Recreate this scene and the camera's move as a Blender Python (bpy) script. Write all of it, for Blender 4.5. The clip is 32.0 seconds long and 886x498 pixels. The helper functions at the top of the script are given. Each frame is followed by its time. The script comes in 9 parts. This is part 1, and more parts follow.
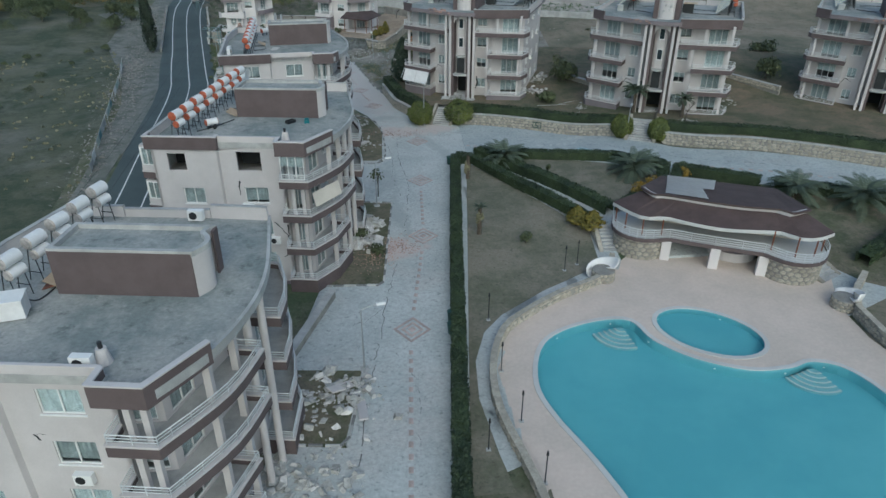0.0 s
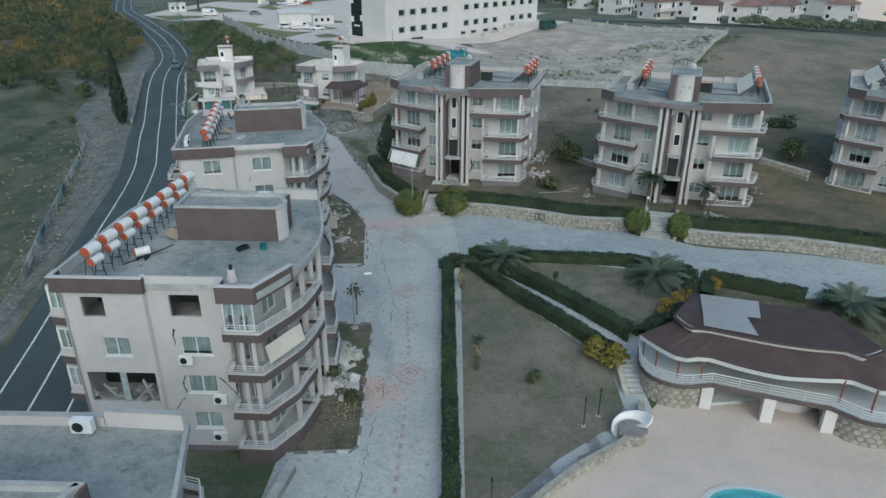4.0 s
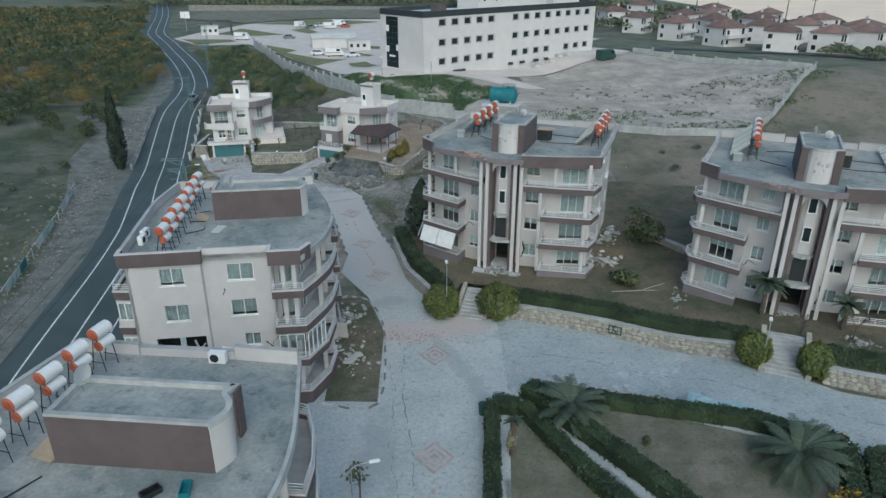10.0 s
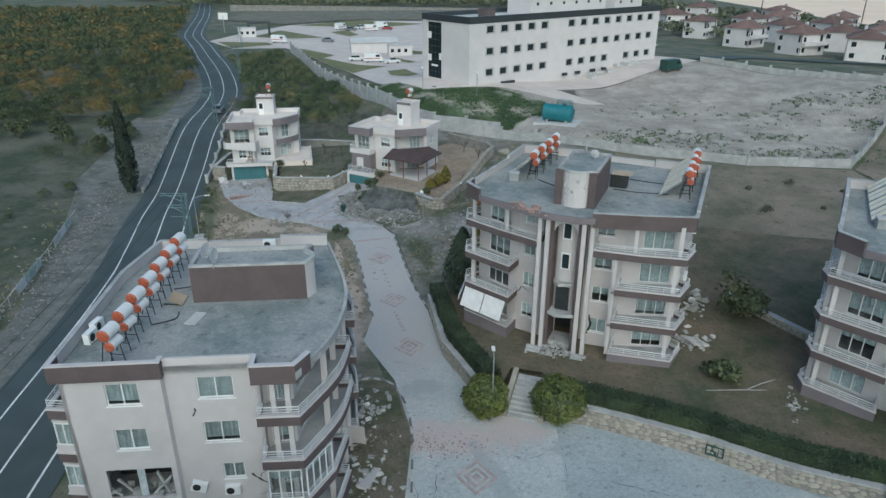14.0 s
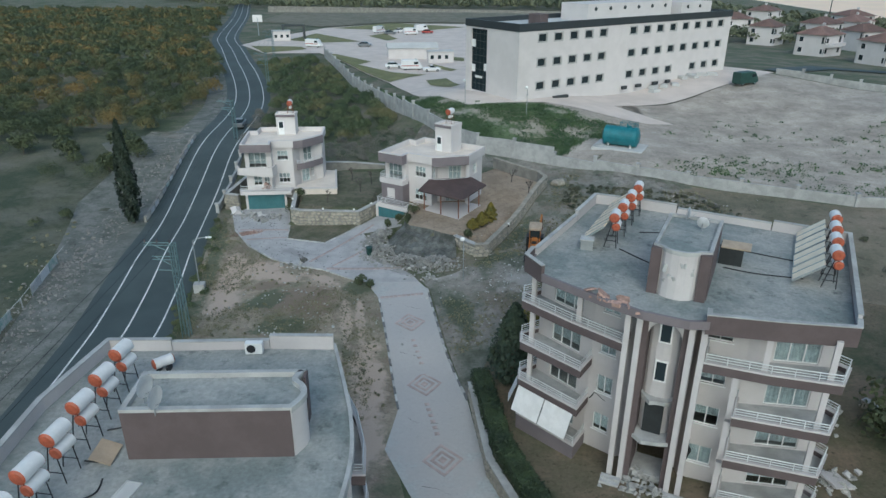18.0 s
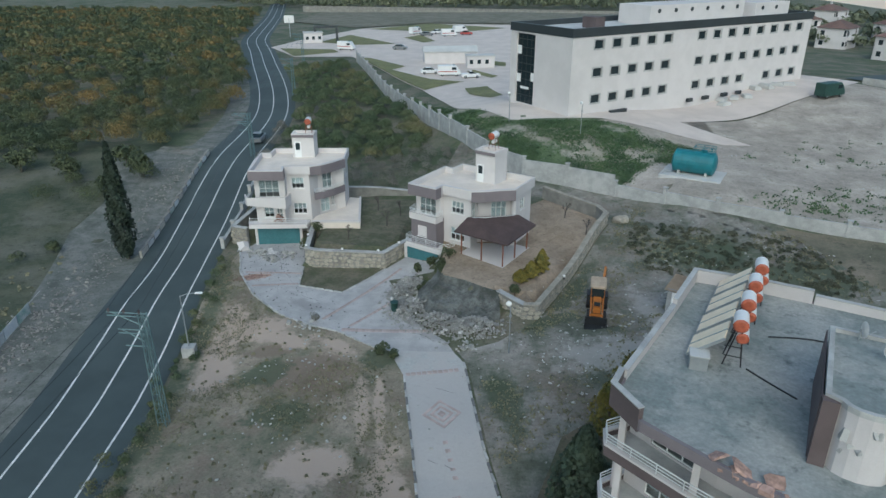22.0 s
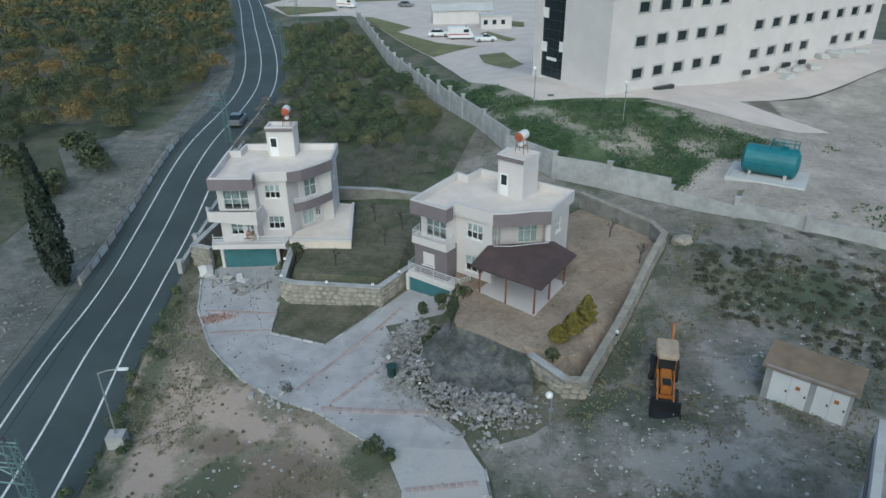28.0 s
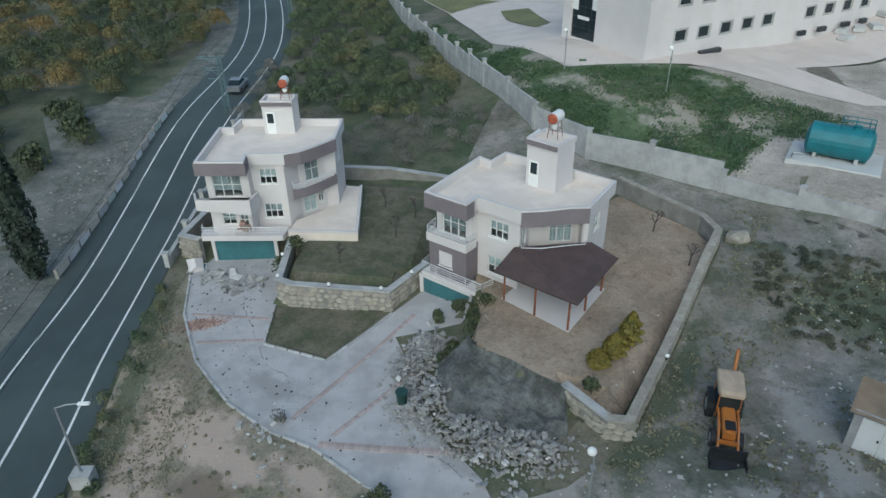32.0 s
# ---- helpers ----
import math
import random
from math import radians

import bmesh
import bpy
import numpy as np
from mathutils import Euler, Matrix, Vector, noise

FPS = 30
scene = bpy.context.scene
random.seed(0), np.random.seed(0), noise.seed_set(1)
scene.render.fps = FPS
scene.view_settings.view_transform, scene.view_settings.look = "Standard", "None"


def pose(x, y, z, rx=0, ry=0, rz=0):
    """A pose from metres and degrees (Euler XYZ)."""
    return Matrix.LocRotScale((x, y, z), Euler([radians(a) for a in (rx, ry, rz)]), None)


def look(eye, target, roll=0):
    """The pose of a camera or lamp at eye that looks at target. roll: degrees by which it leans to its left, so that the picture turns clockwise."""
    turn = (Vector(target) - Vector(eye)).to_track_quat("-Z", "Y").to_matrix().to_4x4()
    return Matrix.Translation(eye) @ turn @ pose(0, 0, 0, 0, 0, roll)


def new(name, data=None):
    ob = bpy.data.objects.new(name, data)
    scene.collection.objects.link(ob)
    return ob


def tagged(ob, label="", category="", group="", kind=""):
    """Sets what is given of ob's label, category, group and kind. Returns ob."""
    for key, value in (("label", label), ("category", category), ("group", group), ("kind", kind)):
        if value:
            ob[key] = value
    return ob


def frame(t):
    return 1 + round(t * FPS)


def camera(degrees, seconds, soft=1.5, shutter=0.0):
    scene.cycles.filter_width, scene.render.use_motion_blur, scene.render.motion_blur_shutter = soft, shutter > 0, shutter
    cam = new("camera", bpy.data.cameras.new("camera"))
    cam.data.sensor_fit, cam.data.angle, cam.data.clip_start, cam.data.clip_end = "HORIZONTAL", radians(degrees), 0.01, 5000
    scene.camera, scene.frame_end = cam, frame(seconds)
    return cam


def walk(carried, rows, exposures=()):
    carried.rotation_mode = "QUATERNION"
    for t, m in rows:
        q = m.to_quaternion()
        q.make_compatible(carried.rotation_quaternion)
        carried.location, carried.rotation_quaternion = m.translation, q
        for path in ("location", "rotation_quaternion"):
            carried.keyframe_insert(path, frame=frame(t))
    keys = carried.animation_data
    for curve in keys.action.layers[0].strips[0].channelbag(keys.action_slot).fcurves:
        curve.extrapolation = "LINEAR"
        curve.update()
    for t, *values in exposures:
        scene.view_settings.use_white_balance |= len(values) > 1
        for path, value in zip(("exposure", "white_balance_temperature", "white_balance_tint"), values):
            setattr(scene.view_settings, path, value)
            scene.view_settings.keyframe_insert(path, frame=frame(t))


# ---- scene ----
cam = camera(66.4, 32.0)
PATH = [
    (0, (-4.313, -85.173, 30.257), (-4.106, -83.428, 29.301), 0.2),
    (1, (-3.841, -82.068, 30.498), (-3.622, -80.318, 29.554), 0.3),
    (2, (-3.398, -78.851, 30.845), (-3.171, -77.084, 29.936), 0.3),
    (3, (-2.956, -75.535, 31.218), (-2.725, -73.749, 30.347), 0.4),
    (4, (-2.5, -72.148, 31.502), (-2.267, -70.344, 30.669), 0.3),
    (4.5, (-2.272, -70.426, 31.587), (-2.039, -68.615, 30.77), 0.3),
    (6.5, (-1.402, -63.511, 31.807), (-1.189, -61.687, 31.014), 0.3),
    (7, (-1.228, -61.785, 31.848), (-1.024, -59.96, 31.056), 0.3),
    (8, (-0.891, -58.257, 31.966), (-0.708, -56.43, 31.174), 0.2),
    (9, (-0.605, -54.679, 32.039), (-0.451, -52.849, 31.247), 0.2),
    (10, (-0.39, -51.027, 32.112), (-0.268, -49.194, 31.32), 0.2),
    (11, (-0.225, -47.312, 32.16), (-0.138, -45.478, 31.367), 0.2),
    (12, (-0.161, -43.53, 32.226), (-0.107, -41.695, 31.433), 0.2),
    (13, (-0.091, -39.768, 32.273), (-0.061, -37.932, 31.48), 0.2),
    (14, (-0.096, -35.98, 32.289), (-0.09, -34.145, 31.494), 0.2),
    (14.5, (-0.145, -34.057, 32.296), (-0.15, -32.221, 31.502), 0.2),
    (16.5, (-0.484, -26.278, 32.296), (-0.544, -24.445, 31.499), 0.2),
    (17, (-0.634, -24.372, 32.232), (-0.708, -22.538, 31.436), 0.2),
    (18, (-0.974, -20.679, 32.021), (-1.074, -18.846, 31.227), 0.2),
    (19, (-1.309, -17.042, 31.846), (-1.436, -15.21, 31.054), 0.1),
    (20, (-1.666, -13.381, 31.769), (-1.82, -11.551, 30.977), 0.0),
    (20.5, (-1.853, -11.574, 31.748), (-2.021, -9.746, 30.954), 0.0),
    (21, (-2.057, -9.792, 31.714), (-2.239, -7.966, 30.919), -0.0),
    (21.5, (-2.258, -8.04, 31.674), (-2.453, -6.216, 30.877), -0.1),
    (22, (-2.436, -6.321, 31.64), (-2.637, -4.498, 30.842), -0.1),
    (22.5, (-2.621, -4.624, 31.606), (-2.823, -2.802, 30.808), -0.2),
    (23, (-2.808, -2.97, 31.569), (-3.011, -1.148, 30.77), -0.2),
    (24, (-3.185, 0.178, 31.483), (-3.389, 1.996, 30.674), -0.2),
    (25, (-3.564, 3.166, 31.396), (-3.768, 4.975, 30.569), -0.3),
    (25.5, (-3.733, 4.555, 31.347), (-3.938, 6.358, 30.506), -0.3),
    (27.5, (-4.395, 9.66, 31.159), (-4.613, 11.433, 30.258), -0.4),
    (28, (-4.558, 10.826, 31.09), (-4.781, 12.59, 30.175), -0.5),
    (29, (-4.904, 12.999, 30.922), (-5.137, 14.747, 29.978), -0.5),
    (30, (-5.231, 15.06, 30.733), (-5.475, 16.791, 29.761), -0.6),
    (31, (-5.523, 16.973, 30.587), (-5.776, 18.686, 29.586), -0.7),
    (32, (-5.803, 18.81, 30.455), (-6.064, 20.504, 29.424), -0.8),
]
walk(cam, [(t, look(eye, aim, roll)) for t, eye, aim, roll in PATH], [(0, -.1, 5650, -4), (3, -.01, 5650, -4), (8, .03, 5650, -4), (32, .03, 5650, -4)])
from mathutils import geometry

# ---------- light ----------
SUN_EL, SUN_AZ = radians(38), radians(178)
world = bpy.data.worlds.new("evening_sky")
scene.world = world
world.use_nodes = True
wn = world.node_tree
sky = wn.nodes.new("ShaderNodeTexSky")
sky.sky_type, sky.sun_disc, sky.sun_elevation, sky.sun_rotation = "NISHITA", False, SUN_EL, SUN_AZ
sky.air_density, sky.dust_density, sky.ozone_density = 1.2, 3.0, 1.5
wn.nodes["Background"].inputs["Strength"].default_value = 0.15
wn.links.new(sky.outputs["Color"], wn.nodes["Background"].inputs["Color"])
sun = new("sun", bpy.data.lights.new("sun", "SUN"))
sun.data.energy, sun.data.angle, sun.data.color = 0.9, radians(70), (1.0, 0.93, 0.86)
sun.matrix_world = look((0, 0, 60), (-math.sin(SUN_AZ) * 40, -math.cos(SUN_AZ) * 40, 60 - 40 * math.tan(SUN_EL)))


# ---------- materials ----------
def material(name, color, rough=0.8, scale=3.0, vary=0.25, bump=0.15, metal=0.0, second=None, fine=40.0, each=0.0, mix_lo=0.42, mix_hi=0.6):
    m = bpy.data.materials.new(name)
    m.use_nodes = True
    n, l = m.node_tree.nodes, m.node_tree.links
    b = n["Principled BSDF"]
    b.inputs["Roughness"].default_value, b.inputs["Metallic"].default_value = rough, metal
    co = n.new("ShaderNodeTexCoord")
    big, small = n.new("ShaderNodeTexNoise"), n.new("ShaderNodeTexNoise")
    big.inputs["Scale"].default_value, big.inputs["Detail"].default_value, big.inputs["Roughness"].default_value = 1.0 / scale, 8.0, 0.62
    small.inputs["Scale"].default_value, small.inputs["Detail"].default_value = fine, 3.0
    for t in (big, small):
        l.new(co.outputs["Object"], t.inputs["Vector"])
    ramp = n.new("ShaderNodeValToRGB")
    dark = second or tuple(c * (1 - vary) for c in color)
    ramp.color_ramp.elements[0].color, ramp.color_ramp.elements[1].color = (*dark, 1), (*color, 1)
    ramp.color_ramp.elements[0].position, ramp.color_ramp.elements[1].position = mix_lo, mix_hi
    l.new(big.outputs["Fac"], ramp.inputs["Fac"])
    mul = n.new("ShaderNodeMixRGB")
    mul.blend_type, mul.inputs["Fac"].default_value = "OVERLAY", min(0.9, vary * 1.2)
    l.new(ramp.outputs["Color"], mul.inputs["Color1"])
    l.new(small.outputs["Fac"], mul.inputs["Color2"])
    out = mul.outputs["Color"]
    if each:
        info, hsv = n.new("ShaderNodeObjectInfo"), n.new("ShaderNodeHueSaturation")
        rng = n.new("ShaderNodeMapRange")
        rng.inputs["To Min"].default_value, rng.inputs["To Max"].default_value = 1 - each, 1 + each
        l.new(info.outputs["Random"], rng.inputs["Value"])
        l.new(rng.outputs["Result"], hsv.inputs["Value"])
        l.new(out, hsv.inputs["Color"])
        out = hsv.outputs["Color"]
    l.new(out, b.inputs["Base Color"])
    if bump:
        bp = n.new("ShaderNodeBump")
        bp.inputs["Strength"].default_value, bp.inputs["Distance"].default_value = bump, 0.03
        l.new(small.outputs["Fac"], bp.inputs["Height"])
        l.new(bp.outputs["Normal"], b.inputs["Normal"])
    return m


def wild(name, colors, scales, fine=3.0, bump=.5, cut=(.42, .58)):
    """Rough ground: three soils broken into patches at several sizes, with tufts and grit."""
    m = bpy.data.materials.new(name)
    m.use_nodes = True
    n, l = m.node_tree.nodes, m.node_tree.links
    b = n["Principled BSDF"]
    b.inputs["Roughness"].default_value = .95
    co = n.new("ShaderNodeTexCoord")

    def cloud(size, detail, rough, seed):
        mp, t = n.new("ShaderNodeMapping"), n.new("ShaderNodeTexNoise")
        mp.inputs["Location"].default_value = (seed * 13.7, seed * 5.1, seed)
        t.inputs["Scale"].default_value, t.inputs["Detail"].default_value, t.inputs["Roughness"].default_value = 1 / size, detail, rough
        l.new(co.outputs["Object"], mp.inputs["Vector"])
        l.new(mp.outputs["Vector"], t.inputs["Vector"])
        return t.outputs["Fac"]

    def blend(fac, a, c, lo, hi, mode="MIX"):
        r, x = n.new("ShaderNodeMapRange"), n.new("ShaderNodeMixRGB")
        r.inputs["From Min"].default_value, r.inputs["From Max"].default_value = lo, hi
        l.new(fac, r.inputs["Value"])
        l.new(r.outputs["Result"], x.inputs["Fac"])
        x.blend_type = mode
        for s, v in (("Color1", a), ("Color2", c)):
            if isinstance(v, tuple):
                x.inputs[s].default_value = (*v, 1)
            else:
                l.new(v, x.inputs[s])
        return x.outputs["Color"]
    grit = cloud(.22, 4, .7, 4)
    out = blend(cloud(scales[0], 10, .68, 1), colors[0], colors[1], cut[0], cut[1])
    out = blend(cloud(scales[1], 9, .7, 2), out, colors[2], .5, .66)
    out = blend(cloud(scales[2], 5, .75, 3), out, tuple(c * .55 for c in colors[1]), .56, .72)
    mul = n.new("ShaderNodeMixRGB")
    mul.blend_type, mul.inputs["Fac"].default_value = "OVERLAY", .45
    l.new(out, mul.inputs["Color1"])
    l.new(grit, mul.inputs["Color2"])
    l.new(mul.outputs["Color"], b.inputs["Base Color"])
    bp = n.new("ShaderNodeBump")
    bp.inputs["Strength"].default_value, bp.inputs["Distance"].default_value = bump, .08
    l.new(grit, bp.inputs["Height"])
    l.new(bp.outputs["Normal"], b.inputs["Normal"])
    return m


def patches(m, color, spots, ragged=1.1, full=1.0):
    """Areas of another soil or dust on a ground material: (x, y, half length, half width, turn), with ragged edges."""
    n, l = m.node_tree.nodes, m.node_tree.links
    b = n["Principled BSDF"]
    co, nz = n.new("ShaderNodeTexCoord"), n.new("ShaderNodeTexNoise")
    nz.inputs["Scale"].default_value, nz.inputs["Detail"].default_value, nz.inputs["Roughness"].default_value = .55, 9.0, .72
    l.new(co.outputs["Object"], nz.inputs["Vector"])
    best = None
    for x, y, rx, ry, rz in spots:
        mp, ln = n.new("ShaderNodeMapping"), n.new("ShaderNodeVectorMath")
        mp.vector_type = "TEXTURE"
        mp.inputs["Location"].default_value, mp.inputs["Rotation"].default_value = (x, y, 0), (0, 0, radians(rz))
        mp.inputs["Scale"].default_value = (rx, ry, 1000)
        ln.operation = "LENGTH"
        l.new(co.outputs["Object"], mp.inputs["Vector"])
        l.new(mp.outputs["Vector"], ln.inputs[0])
        if best:
            mn = n.new("ShaderNodeMath")
            mn.operation = "MINIMUM"
            l.new(best, mn.inputs[0])
            l.new(ln.outputs["Value"], mn.inputs[1])
            best = mn.outputs[0]
        else:
            best = ln.outputs["Value"]
    rag, edge, mix = n.new("ShaderNodeMath"), n.new("ShaderNodeMapRange"), n.new("ShaderNodeMixRGB")
    rag.operation = "MULTIPLY_ADD"
    rag.inputs[1].default_value = ragged * 3
    l.new(nz.outputs["Fac"], rag.inputs[0])
    l.new(best, rag.inputs[2])
    edge.inputs["From Min"].default_value, edge.inputs["From Max"].default_value = .75 + ragged * 1.5, 1.2 + ragged * 1.5
    edge.inputs["To Min"].default_value, edge.inputs["To Max"].default_value = full, 0
    l.new(rag.outputs[0], edge.inputs["Value"])
    l.new(edge.outputs["Result"], mix.inputs["Fac"])
    l.new(b.inputs["Base Color"].links[0].from_socket, mix.inputs["Color1"])
    mix.inputs["Color2"].default_value = (*color, 1)
    l.new(mix.outputs["Color"], b.inputs["Base Color"])


def leafy(name, dark, light, patch=0.35, mid=None, grain=0.45):
    """Leaves: the colour drifts from plant to plant and a little from leaf to leaf."""
    m = bpy.data.materials.new(name)
    m.use_nodes = True
    n, l = m.node_tree.nodes, m.node_tree.links
    b = n["Principled BSDF"]
    b.inputs["Roughness"].default_value = 0.7
    geo, ramp = n.new("ShaderNodeNewGeometry"), n.new("ShaderNodeValToRGB")
    ramp.color_ramp.elements[0].color, ramp.color_ramp.elements[1].color = (*dark, 1), (*light, 1)
    if mid:
        ramp.color_ramp.elements.new(.5).color = (*mid, 1)
    co, nz = n.new("ShaderNodeTexCoord"), n.new("ShaderNodeTexNoise")
    nz.inputs["Scale"].default_value, nz.inputs["Detail"].default_value = patch, 3.0
    l.new(co.outputs["Object"], nz.inputs["Vector"])
    gain, add = n.new("ShaderNodeMath"), n.new("ShaderNodeMath")
    gain.operation = add.operation = "MULTIPLY_ADD"
    gain.inputs[1].default_value, gain.inputs[2].default_value = 2.2, -.6 - grain / 2
    add.inputs[1].default_value = grain
    l.new(nz.outputs["Fac"], gain.inputs[0])
    l.new(geo.outputs["Random Per Island"], add.inputs[0])
    l.new(gain.outputs[0], add.inputs[2])
    l.new(add.outputs[0], ramp.inputs["Fac"])
    l.new(ramp.outputs["Color"], b.inputs["Base Color"])
    return m


def glassy(name, color, rough=0.03, trans=1.0, ior=1.45):
    m = bpy.data.materials.new(name)
    m.use_nodes = True
    b = m.node_tree.nodes["Principled BSDF"]
    b.inputs["Base Color"].default_value, b.inputs["Roughness"].default_value = (*color, 1), rough
    b.inputs["Transmission Weight"].default_value, b.inputs["IOR"].default_value = trans, ior
    return m


def striped(m, axis_scale, depth, mortar):
    """Adds a running-bond joint relief to a material, for surfaces too far to build piece by piece."""
    n, l = m.node_tree.nodes, m.node_tree.links
    b = n["Principled BSDF"]
    br, co = n.new("ShaderNodeTexBrick"), n.new("ShaderNodeTexCoord")
    br.inputs["Scale"].default_value, br.inputs["Mortar Size"].default_value = axis_scale, mortar
    br.inputs["Color1"].default_value, br.inputs["Color2"].default_value, br.inputs["Mortar"].default_value = (1, 1, 1, 1), (.86, .86, .86, 1), (.55, .55, .55, 1)
    l.new(co.outputs["Object"], br.inputs["Vector"])
    old = b.inputs["Base Color"].links[0].from_socket
    mul = n.new("ShaderNodeMixRGB")
    mul.blend_type, mul.inputs["Fac"].default_value = "MULTIPLY", depth
    l.new(old, mul.inputs["Color1"])
    l.new(br.outputs["Color"], mul.inputs["Color2"])
    l.new(mul.outputs["Color"], b.inputs["Base Color"])
    return m


